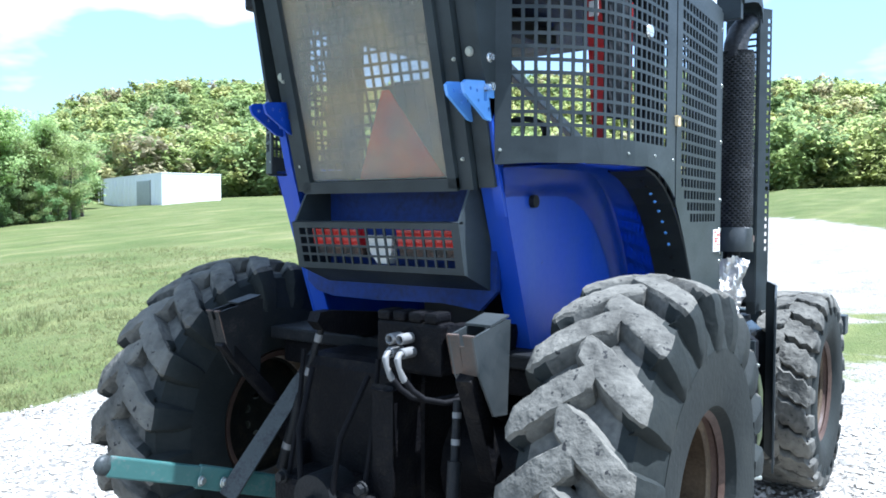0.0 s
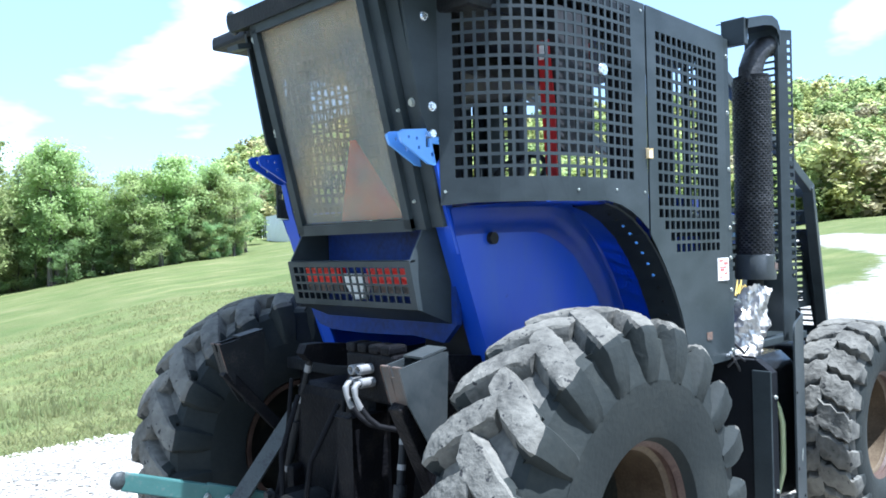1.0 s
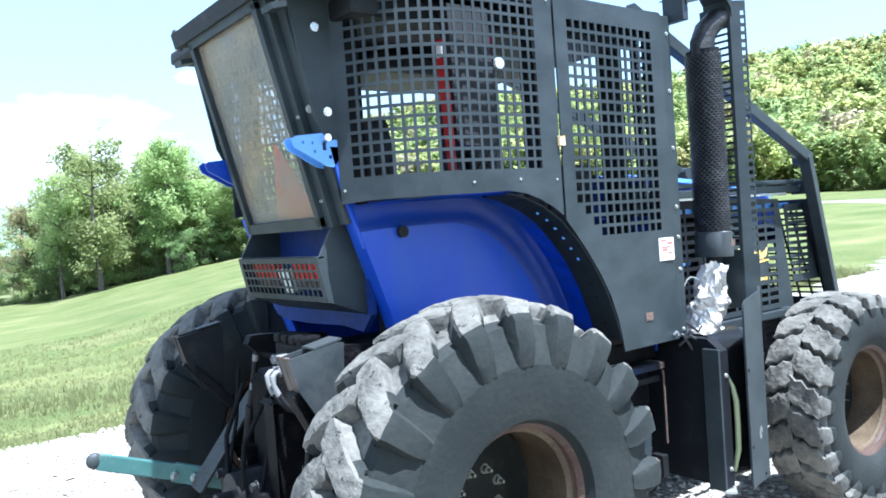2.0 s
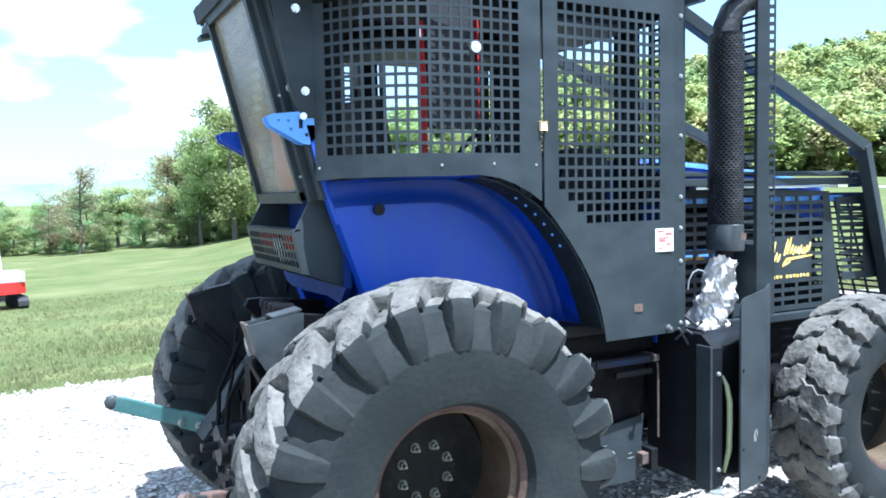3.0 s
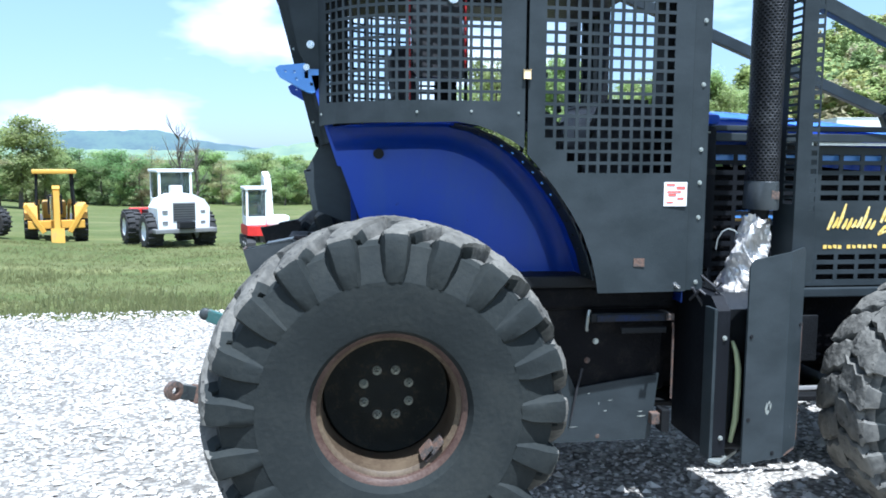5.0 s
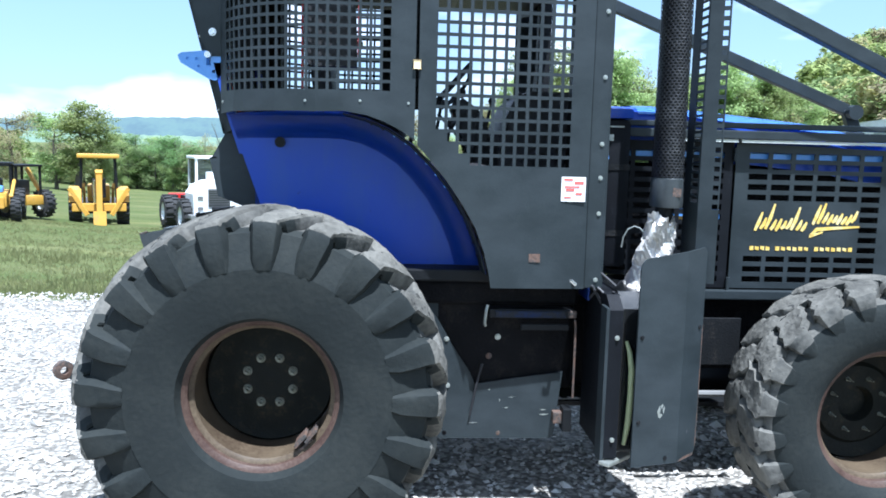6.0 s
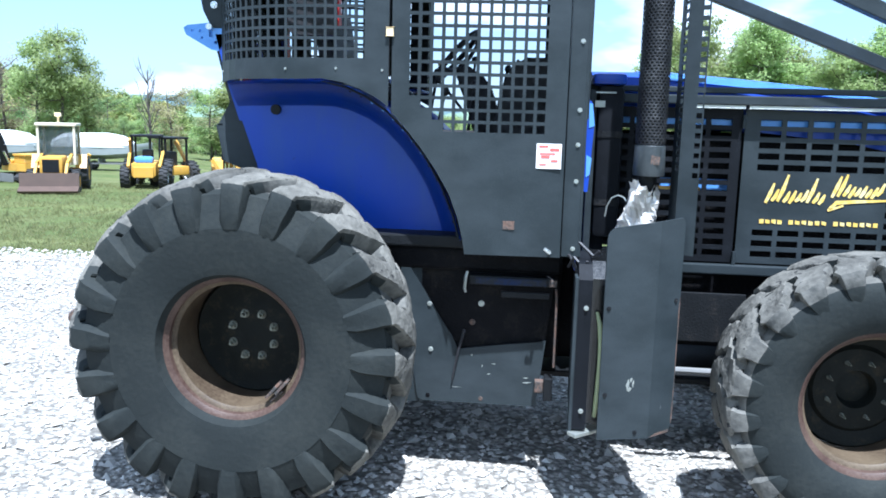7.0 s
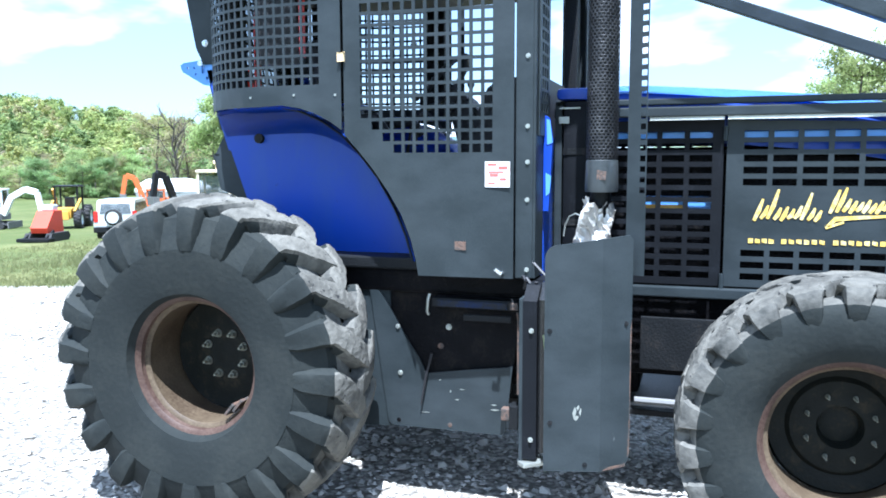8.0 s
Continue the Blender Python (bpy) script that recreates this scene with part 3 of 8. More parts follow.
def build_ridge(name, r, table, label, mat):
    """A distant wooded ridge with an uneven crest and real thickness."""
    az = np.arange(table[0][0], table[-1][0], 0.25)
    el = np.interp(az, [a for a, _ in table], [e for _, e in table])
    bm = bmesh.new()
    rows = []
    for a, e in zip(az, el):
        h = 1.9 + r * math.tan(radians(e)) + 5 * noise.noise((a * 1.3, r, 0)) + 3 * noise.noise((a * 5, r, 3))
        ca, sa = math.cos(radians(a)), math.sin(radians(a))
        rows.append([bm.verts.new((q * ca, HUBY + q * sa, zz)) for q, zz in ((r - 260, -14), (r - 120, h * 0.45 - 6), (r - 30, h * 0.9), (r, h), (r + 60, h * 0.85), (r + 300, -14))])
    for a, b in zip(rows, rows[1:]):
        for k in range(5):
            bm.faces.new((a[k], a[k + 1], b[k + 1], b[k]))
    ob = part(name, bm, mat, None, label, True)
    tagged(ob, category="backdrop", kind="structure")


build_ridge("backdrop_ridge", 1900.0, [(60, 2.4), (74, 2.2), (82, 1.85), (86, 1.2), (89, 1.3), (92, 1.2), (97, 0.5), (110, 0.6), (140, 0.5)], "green wooded mountain ridge far beyond the field, haze in its colour", RIDGE_GREEN)
build_ridge("backdrop_ridge", 2900.0, [(88, 0.3), (96, 0.8), (100, 1.3), (102, 1.9), (107, 1.75), (113, 1.4), (120, 1.2), (140, 0.9)], "long mountain on the horizon in dark haze blue", RIDGE)

# ---- the forestry tractor (x forward, y to its left) ----
tractor = thing("forestry_tractor", "blue farm tractor armoured with black steel forestry guards, parked on gravel", "tractor")


def tyre_mesh(R, lug_h, hw, bead_r, bead_w, lugs, sweep, thick, end_r, seg=92, floor=None, kink=0.0):
    """A bar-lug tyre about the y axis: lugs lug_h high, swept back from the middle, rounded over the shoulder and run out down the side."""
    bm = bmesh.new()
    car = R - lug_h
    bulge = bead_r + (car - bead_r) * 0.55
    prof = [(bead_w, bead_r), (hw * 0.93, bead_r + 0.035), (hw * 1.0, bead_r + (bulge - bead_r) * 0.6), (hw * 1.025, bulge), (hw * 1.0, bulge + (car - bulge) * 0.33), (hw * 0.93, bulge + (car - bulge) * 0.64), (hw * 0.78, car - 0.022), (hw * 0.5, car - 0.005), (0.0, car)]
    full = prof + [(-w, r) for w, r in prof[-2::-1]]
    lathe(bm, full, seg)
    for f in bm.faces:
        c = f.calc_center_median()
        f.material_index = 0 if abs(c.y) > hw * 0.88 or math.hypot(c.x, c.z) < car - 0.08 else 2
    core = [v for v in bm.verts if abs(v.co.y) < hw * 0.3]
    rng = random.Random(7)
    drop = R - end_r
    # the lug's crest from the middle of the tread out and down the side: across, radius, share of sweep, width
    crest = [(-0.05, R - 0.006, 0.0, 0.88), (0.15, R, 0.18, 0.92), (0.35, R - 0.002, 0.38, 0.97), (0.55, R - 0.003, 0.58, 1.0), (0.74, R - 0.005, 0.77, 0.98), (0.90, R - 0.010, 0.92, 0.84), (0.97, R - 0.026, 0.99, 0.74), (1.02, R - drop * 0.32, 1.04, 0.66), (1.05, R - drop * 0.58, 1.07, 0.56), (1.05, R - drop * 0.80, 1.09, 0.44), (1.01, R - drop, 1.10, 0.30)]
    for side in (-1, 1):
        for k in range(lugs):
            a0 = 2 * math.pi * (k + (0.5 if side > 0 else 0.0)) / lugs + rng.uniform(-0.012, 0.012)
            wear = rng.uniform(-0.008, 0.003)
            rings = []
            for q, (cw, cr, cs, ct) in enumerate(crest):
                p0, p1 = crest[max(q - 1, 0)], crest[min(q + 1, len(crest) - 1)]
                dw, dr = (p1[0] - p0[0]) * hw, p1[1] - p0[1]
                ln = math.hypot(dw, dr)
                nw, nr = -dr / ln, dw / ln
                a = a0 + sweep * cs + kink * (q % 2) * (cs < 1)
                t = thick * 0.5 * ct * rng.uniform(0.95, 1.05)
                deep = lug_h + 0.03
                low = wear if q < 6 else 0.0
                ring = []
                for d, n in ((-t * 1.06, -deep), (-t * 1.0, -lug_h * 0.26), (-t * 0.88, -lug_h * 0.05), (-t * 0.45, low), (t * 0.45, low), (t * 0.88, -lug_h * 0.05), (t * 1.0, -lug_h * 0.26), (t * 1.06, -deep)):
                    w, r = cw * hw + nw * n + rng.uniform(-0.003, 0.003), cr + nr * n + rng.uniform(-0.0035, 0.0035)
                    ring.append(bm.verts.new((r * math.cos(a + d / r), side * w, r * math.sin(a + d / r))))
                rings.append(ring)
            for i, (p, n2) in enumerate(zip(rings, rings[1:])):
                for j in range(7):
                    bm.faces.new((p[j], p[j + 1], n2[j + 1], n2[j])).material_index = 0 if i > 7 else 1 if i <= 5 and 1 <= j <= 5 else 2
            bm.faces.new(rings[0])
            root = min(core, key=lambda v: (v.co - rings[0][0].co).length_squared)
            bm.faces.new((rings[0][0], rings[0][7], root))
            bm.faces.new(rings[-1][::-1])
    if floor is not None:
        for v in bm.verts:
            if v.co.z < floor + 0.12:
                d = floor + 0.12 - v.co.z
                v.co.y *= 1 + 0.25 * max(0, d)
                v.co.z = max(v.co.z, floor)
    return bm


def chevron_tyre(R, shoulder, hw, lug_h, bead_r, bead_w, lugs, sweep, end_r, phase, floor):
    """A worn chevron tyre about the y axis. Each lug has one steep face and a long worn slope on the other side, bends over the rounded shoulder and runs out down the sidewall."""
    bm = bmesh.new()
    rng = random.Random(7)
    surf = lambda w: R - (R - shoulder) * min(1.0, abs(w) / 0.92) ** 2.2
    car = R - lug_h
    bulge = bead_r + (shoulder - bead_r) * 0.52
    prof = [(bead_w, bead_r), (hw * 0.955, bead_r + 0.022), (hw * 1.005, bead_r + 0.07), (hw * 1.03, bulge), (hw * 1.02, end_r), (hw * 0.965, end_r + 0.055), (hw * 0.87, end_r + 0.105), (hw * 0.80, surf(0.8) - lug_h - 0.006)]
    prof += [(hw * w, surf(w) - lug_h) for w in (0.6, 0.35, 0.0)]
    lathe(bm, prof + [(-w, r) for w, r in prof[-2::-1]], 100)
    for f in bm.faces:
        c = f.calc_center_median()
        f.material_index = 0 if abs(c.y) > hw * 0.55 else 2
    core = [v for v in bm.verts if abs(v.co.y) < hw * 0.3]
    # along the lug: across, radius, share of sweep, width, depth
    way = [(-0.20, 0.82), (-0.13, 0.90), (-0.04, 0.96), (0.06, 1.00), (0.16, 1.03), (0.26, 1.05), (0.36, 1.07), (0.46, 1.06), (0.56, 1.05), (0.66, 1.02), (0.75, 0.99), (0.83, 0.96), (0.90, 0.93)]
    path = [(w, surf(w), (w + 0.20) / 1.10, k, lug_h) for w, k in way]
    drop = shoulder - end_r
    path += [(w, shoulder - drop * q, 1.0 + 0.03 * q, k, lug_h * d) for w, q, k, d in ((0.965, 0.07, 0.89, 1.0), (1.01, 0.20, 0.90, 1.0), (1.045, 0.38, 0.91, 0.9), (1.066, 0.58, 0.90, 0.72), (1.070, 0.80, 0.85, 0.5), (1.040, 1.0, 0.72, 0.14))]
    for side in (-1, 1):
        for k in range(lugs):
            a0 = radians(phase) + 2 * math.pi * (k + (0.47 if side > 0 else 0.0)) / lugs + rng.uniform(-0.01, 0.01)
            wear, rings = rng.uniform(-0.007, 0.002), []
            for q, (cw, cr, cs, ct, deep) in enumerate(path):
                p0, p1 = path[max(q - 1, 0)], path[min(q + 1, len(path) - 1)]
                dw, dr = (p1[0] - p0[0]) * hw, p1[1] - p0[1]
                ln = math.hypot(dw, dr)
                nw, nr = -dr / ln, dw / ln
                a = a0 + sweep * cs + rng.uniform(-0.004, 0.004)
                chip = -rng.uniform(0.006, 0.016) if rng.random() < 0.16 and q < 14 else 0.0
                low = (wear if q < 13 else 0.0) + (-0.010 if q == 0 else 0.0)
                ring = []
                for d, n in ((0.092, -deep - 0.015), (0.081, -deep * 0.66), (0.068, -deep * 0.26 + chip), (0.058, -deep * 0.05 + low + chip * 0.5), (0.017, low), (-0.017, low - 0.002), (-0.058, -deep * 0.05 + low), (-0.068, -deep * 0.26), (-0.081, -deep * 0.66), (-0.092, -deep - 0.015)):
                    d = d * ct - 0.050
                    w, r = cw * hw + nw * n + rng.uniform(-0.003, 0.003), cr + nr * n + rng.uniform(-0.003, 0.003)
                    ring.append(bm.verts.new((r * math.cos(a + d / R), side * w, r * math.sin(a + d / R))))
                rings.append(ring)
            last = len(rings[0]) - 1
            for i, (p, n2) in enumerate(zip(rings, rings[1:])):
                for j in range(last):
                    bm.faces.new((p[j], p[j + 1], n2[j + 1], n2[j])).material_index = 0 if i > 12 else 1 if 2 <= j <= 6 else 0 if i > 8 else 2
            bm.faces.new(rings[0]).material_index = 2
            root = min(core, key=lambda v: (v.co - rings[0][0].co).length_squared)
            bm.faces.new((rings[0][0], rings[0][last], root)).material_index = 2
            bm.faces.new(rings[-1][::-1])
    for v in bm.verts:
        if v.co.z < floor + 0.10:
            v.co.y *= 1 + 0.35 * (floor + 0.10 - v.co.z)
            v.co.z = max(v.co.z, floor + rng.uniform(-0.004, 0.004))
    return bm


def rim_mesh(r, out, depth, width):
    """A deep drop-centre rim; the flange lies at y = -out, the disc depth further in."""
    bm = bmesh.new()
    y = -out
    lathe(bm, [(y + 0.02, r - 0.03), (y + 0.002, r - 0.012), (y, r), (y + 0.012, r + 0.004), (y + 0.022, r - 0.006), (y + 0.03, r - 0.022), (y + 0.050, r - 0.028), (y + 0.056, r - 0.044), (y + 0.064, r - 0.050), (y + 0.075, r - 0.046), (y + 0.18, r - 0.054), (y + depth, r - 0.045), (y + width, r - 0.03), (y + width + 0.01, r), (y + width - 0.02, r - 0.002), (y + width - 0.03, r - 0.024), (y + depth, r - 0.035), (y + 0.18, r - 0.042), (y + 0.08, r - 0.036), (y + 0.06, r - 0.02), (y + 0.03, r - 0.012)], 64, closed=True)
    for f in bm.faces:
        c = f.calc_center_median()
        f.material_index = 1 if c.y > y + 0.05 and math.hypot(c.x, c.z) < r - 0.02 else 0
    return bm


def wheel(x, y, z, side, spec, label):
    """side -1: the right-hand wheel. The hub disc carries tyre, rim and nuts."""
    flip = pose(x, y, z) @ (pose(0, 0, 0) if side < 0 else pose(0, 0, 0, 0, 0, 180) @ Matrix.Diagonal((-1, 1, 1, 1)))
    out, depth, nuts, circle = spec["out"], spec["depth"], spec["nuts"], spec["circle"]
    r = spec["rim"]
    d = -out + depth
    bm = bmesh.new()
    rings = lathe(bm, [(d + 0.02, r - 0.046), (d, r - 0.06), (d + 0.012, r * 0.62), (d - 0.004, circle + 0.055), (d - 0.008, circle - 0.045), (d - spec["nose"], circle - 0.06), (d - spec["nose"] - 0.008, 0.02)], 48)
    bm.faces.new(rings[-1])
    w = part("wheel", moved(bm, flip), HUB, tractor, label, True)
    part("tyre", moved(spec["tyre"](), flip), (RUBBER, RUBBER_OLD, RUBBER_MID), w, "weathered grey bar-lug tyre", True)
    part("rim", moved(rim_mesh(r, out, depth, spec["width"]), flip), (RIM_RUST, RIM_BARREL), w, "rusty brown deep-dished rim", True)
    for k in range(nuts):
        a = 2 * math.pi * (k + 0.5) / nuts
        bm = bmesh.new()
        p = Vector((circle * math.cos(a), d - 0.006, circle * math.sin(a)))
        bolt(bm, p, (0, -1, 0), spec["nut"], 0.026)
        bmesh.ops.create_cone(bm, cap_ends=True, segments=8, radius1=spec["nut"] * 0.5, radius2=spec["nut"] * 0.45, depth=0.03, matrix=Matrix.Translation(p + Vector((0, -0.034, 0))) @ pose(0, 0, 0, 90))
        part("wheel_nut", moved(bm, flip), spec["metal"], w)
    return w


REAR = dict(out=0.187, depth=0.285, nuts=8, circle=0.112, rim=0.345, width=0.40, nose=0.006, nut=0.0165, metal=NUT, tyre=lambda: chevron_tyre(0.822, 0.782, 0.236, 0.070, 0.335, 0.180, 20, radians(13.5), 0.565, 114.2, -0.763))
FRONT = dict(out=0.15, depth=0.25, nuts=8, circle=0.135, rim=0.335, width=0.33, nose=-0.045, nut=0.0075, metal=NUT, tyre=lambda: tyre_mesh(0.645, 0.046, 0.19, 0.325, 0.145, 22, 0.15, 0.156, 0.49, floor=-0.655, kink=0.03))
RX, RY, RZ, FX, FY, FZ = 0.0, 1.10, 0.763, 2.85, 1.07, 0.655
for s in (-1, 1):
    wheel(RX, s * RY, RZ, s, REAR, "wide rear forestry wheel with rusty rim")
    wheel(FX, s * FY, FZ, s, FRONT, "smaller front wheel with rusty rim")

# valve guard tab welded inside the right rear rim
bm = bmesh.new()
for k in (0, 1):
    box(bm, -0.007, 0.007, -0.055, 0.055, -0.036, 0.036, 0.002, pose(0.165 + 0.045 * k, -1.20, 0.555 + 0.022 * k, 0, 40, 0))
box(bm, -0.04, 0.04, -0.04, 0.04, -0.005, 0.005, 0.001, pose(0.188, -1.20, 0.535, 0, -40, 0))
part("valve_guard", bm, RUST_EDGE, tractor, "small rusty welded bracket")

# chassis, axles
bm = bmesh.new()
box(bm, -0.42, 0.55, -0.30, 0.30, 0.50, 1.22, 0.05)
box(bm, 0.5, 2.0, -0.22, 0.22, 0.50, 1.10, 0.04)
part("transmission_housing", bm, GREASE_SHADE, tractor)
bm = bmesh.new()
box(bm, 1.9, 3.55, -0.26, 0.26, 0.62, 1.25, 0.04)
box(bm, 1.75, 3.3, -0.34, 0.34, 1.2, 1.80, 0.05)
part("engine_block", bm, GREASE_SHADE, tractor)
for x, z, r, w in ((RX, RZ, 0.15, 0.78), (FX, FZ, 0.10, 0.90)):
    bm = bmesh.new()
    tube(bm, [(x, -w, z), (x, -0.45, z), (x, -0.3, z), (x, 0.3, z), (x, 0.45, z), (x, w, z)], [r * 0.8, r, r * 1.5, r * 1.5, r, r * 0.8], 16)
    part("axle", bm, GREASE_SHADE, tractor, "greasy black axle housing", True)
bm = bmesh.new()
box(bm, 0.3, 3.6, -0.38, 0.38, 0.44, 0.47, 0.004)
part("belly_pan", bm, BLACK_DULL, tractor, "flat black belly plate")


# cab sides
def cab_y(x):
    return -0.962 + 0.040 * max(0.0, x - 0.65) / 0.8


PLAN = [(0.645, -0.962), (0.45, -0.962), (0.30, -0.960), (0.18, -0.952), (0.08, -0.932), (-0.01, -0.898), (-0.09, -0.850), (-0.16, -0.790), (-0.215, -0.725), (-0.262, -0.655), (-0.302, -0.600)]
RUN = [0.0]
for p, q in zip(PLAN, PLAN[1:]):
    RUN.append(RUN[-1] + math.hypot(q[0] - p[0], q[1] - p[1]))
TOPZ = 2.895


def curve_at(s):
    def at(u, v, d):
        x, y = np.interp(u, RUN, [p[0] for p in PLAN]), np.interp(u, RUN, [p[1] for p in PLAN])
        x2, y2 = np.interp(u + 0.02, RUN, [p[0] for p in PLAN]), np.interp(u + 0.02, RUN, [p[1] for p in PLAN])
        x1, y1 = np.interp(u - 0.02, RUN, [p[0] for p in PLAN]), np.interp(u - 0.02, RUN, [p[1] for p in PLAN])
        nx, ny = -(y2 - y1), (x2 - x1)
        k = math.hypot(nx, ny)
        return Vector((x - nx / k * d, -s * (y - ny / k * d), v))
    return at


def flat_at(s):
    return lambda u, v, d: Vector((u, -s * (cab_y(u) + d), v))


for s in (-1, 1):
    U = RUN[-1]
    u0 = 0.0 if s < 0 else 0.055
    low = [(u0, 1.885), (0.06, 1.925), (0.14, 1.965), (0.22, 1.992), (0.32, 2.008)] + [(u, 2.003) for u in (0.45, 0.55, 0.65, 0.75, 0.85, 0.95)] + [(U, 1.995)]
    high = [(U, TOPZ)] + [(u, TOPZ) for u in (0.95, 0.85, 0.75, 0.65, 0.55, 0.45, 0.32, 0.2, 0.1)] + [(u0, TOPZ)]
    bm = bmesh.new()
    sheet(bm, low + high, grid_holes(0.108 if s < 0 else 0.185, U - 0.055, 2.096, 2.872, 19 if s < 0 else 17, 16, 0.0135), curve_at(s), 0.006)
    g = part("corner_guard", bm, BLACK, tractor, "curved black punched-steel window guard")
    for u, v in ((0.03, 2.05), (0.03, 2.86), (U - 0.02, 2.05), (0.5, 2.05), (0.25, 2.055)):
        bm = bmesh.new()
        bolt(bm, curve_at(s)(u, v, -0.001), curve_at(s)(u, v, -1) - curve_at(s)(u, v, 0), 0.0048, 0.004)
        part("screw", bm, STEEL, g)
    bm = bmesh.new()
    bmesh.ops.create_cone(bm, cap_ends=True, segments=20, radius1=0.027, radius2=0.024, depth=0.012, matrix=Matrix.Translation(curve_at(s)(0.337, 2.555, -0.008)) @ pose(0, 0, 0, 90))
    bolt(bm, curve_at(s)(0.337, 2.555, -0.012), (0, s, 0), 0.010, 0.008)
    part("washer", bm, CHROME, g, "bright round washer and bolt")

    door = [(0.66, 1.862), (0.73, 1.785), (0.80, 1.700), (0.875, 1.595), (0.94, 1.485), (0.985, 1.37), (1.010, 1.27), (1.022, 1.198), (1.475, 1.198), (1.475, TOPZ), (1.2, TOPZ), (0.9, TOPZ), (0.66, TOPZ)]
    if s > 0:
        door = [(0.66, 1.40), (1.022, 1.198), (1.475, 1.198), (1.475, TOPZ), (0.66, TOPZ)]
    bm = bmesh.new()
    holes = grid_holes(0.735, 1.385, 1.768, 2.80, 12, 19, 0.0155, lambda i, j: i < 3 - j) if s < 0 else [(0.685, 1.50, 1.375, 2.80)]
    sheet(bm, door, holes, flat_at(s), 0.008)
    d = part("door", bm, BLACK, tractor, "black punched-steel cab door with solid lower half" if s < 0 else "black cab door with an open window")
    bm = bmesh.new()
    box(bm, 1.344, 1.460, -s * (cab_y(1.40) - 0.003), -s * (cab_y(1.40) - 0.006), 1.617, 1.733)
    st = part("sticker", bm, STICKER, d, "white warning sticker with faded red print")
    for k, (a, b, c) in enumerate(((0.010, 0.052, 0.010), (0.060, 0.104, 0.014), (0.014, 0.085, 0.008), (0.020, 0.060, 0.012), (0.066, 0.098, 0.010), (0.012, 0.046, 0.007))):
        bm = bmesh.new()
        box(bm, 1.346 + a, 1.346 + b, -s * (cab_y(1.40) - 0.006), -s * (cab_y(1.40) - 0.008), 1.715 - 0.0165 * k, 1.715 - 0.0165 * k + c)
        part("print_bar", bm, STICKER_RED, st)
    bm = bmesh.new()
    box(bm, 1.20, 1.255, -s * (cab_y(1.2) - 0.001), -s * (cab_y(1.2) - 0.003), 1.325, 1.365)
    part("label_plate", bm, RUST_EDGE, d, "small worn brownish label")
    bm = bmesh.new()
    tube(bm, [(1.425, -s * (cab_y(1.4) - 0.0), 1.225), (1.425, -s * (cab_y(1.4) - 0.03), 1.225), (1.40, -s * (cab_y(1.4) - 0.035), 1.245)], 0.009, 8)
    part("latch_stud", bm, CHROME, d)
    bm = bmesh.new()
    box(bm, 0.635, 0.668, -s * (-0.964), -s * (-0.975), 2.205, 2.245, 0.003)
    part("marker_lamp", bm, AMBER, tractor, "small pale amber marker lamp")
    # front corner post of the cab with its row of bolts
    bm = bmesh.new()
    box(bm, 1.480, 1.56, -s * (-0.905), -s * (-0.86), 1.20, TOPZ, 0.004)
    box(bm, 1.552, 1.572, -s * (-0.90), -s * (-0.72), 1.20, TOPZ, 0.004)
    post = part("corner_post", bm, BLACK, tractor, "black bolted corner post")
    for z in (1.24, 1.56, 1.73, 1.89, 2.2, 2.5, 2.8):
        bm = bmesh.new()
        bolt(bm, (1.535, s * 0.905, z), (0, s, 0), 0.0085, 0.007)
        part("bolt", bm, STEEL, post)
    # inner posts
    bm = bmesh.new()
    x0 = 0.60 if s < 0 else 0.465
    box(bm, x0, x0 + 0.08 if s < 0 else 0.588, s * 0.80, s * 0.86, 2.03, 2.88, 0.01)
    part("door_post", bm, BLACK_DULL, tractor)

# cab roof, floor, front screen
bm = bmesh.new()
box(bm, -0.50, 1.56, -0.86, 0.86, 2.86, 2.93, 0.02)
box(bm, -0.30, 1.45, -0.78, 0.78, 2.76, 2.858, 0.02)
part("roof", bm, BLACK_DULL, tractor, "flat black steel cab roof")
bm = bmesh.new()
box(bm, -0.15, 1.55, -0.78, 0.78, 1.20, 1.26, 0.01)
part("cab_floor", bm, BLACK_DULL, tractor)
for s in (-1, 1):
    bm = bmesh.new()
    sheet(bm, [(s * 0.62, 1.85), (s * 0.86, 1.85), (s * 0.86, TOPZ), (s * 0.62, TOPZ)][::s], grid_holes(min(s * 0.66, s * 0.82), max(s * 0.66, s * 0.82), 1.95, 2.83, 3, 16, 0.0135), lambda u, v, d: Vector((1.575 + d, u, v)), 0.006)
    part("front_guard", bm, BLACK, tractor, "black punched-steel guard strip beside the windscreen")
bm = bmesh.new()
box(bm, 1.555, 1.572, -0.70, 0.70, 1.10, 1.85, 0.004)
part("bulkhead", bm, BLUE, tractor, "blue cab bulkhead")

# rear screen, leaning back over the lamps
LEAN = math.atan2(0.235, 0.93)


def rear_at(u, v, d):
    """Across u, up the screen v, d behind it."""
    return Vector((-0.295 - v * math.sin(LEAN) - d * math.cos(LEAN), u - 0.043, 1.925 + v * math.cos(LEAN) - d * math.sin(LEAN)))


def rear_box(bm, u0, u1, v0, v1, d0, d1):
    prism(bm, [(u0, v0), (u1, v0), (u1, v1), (u0, v1)], d0, d1, rear_at)


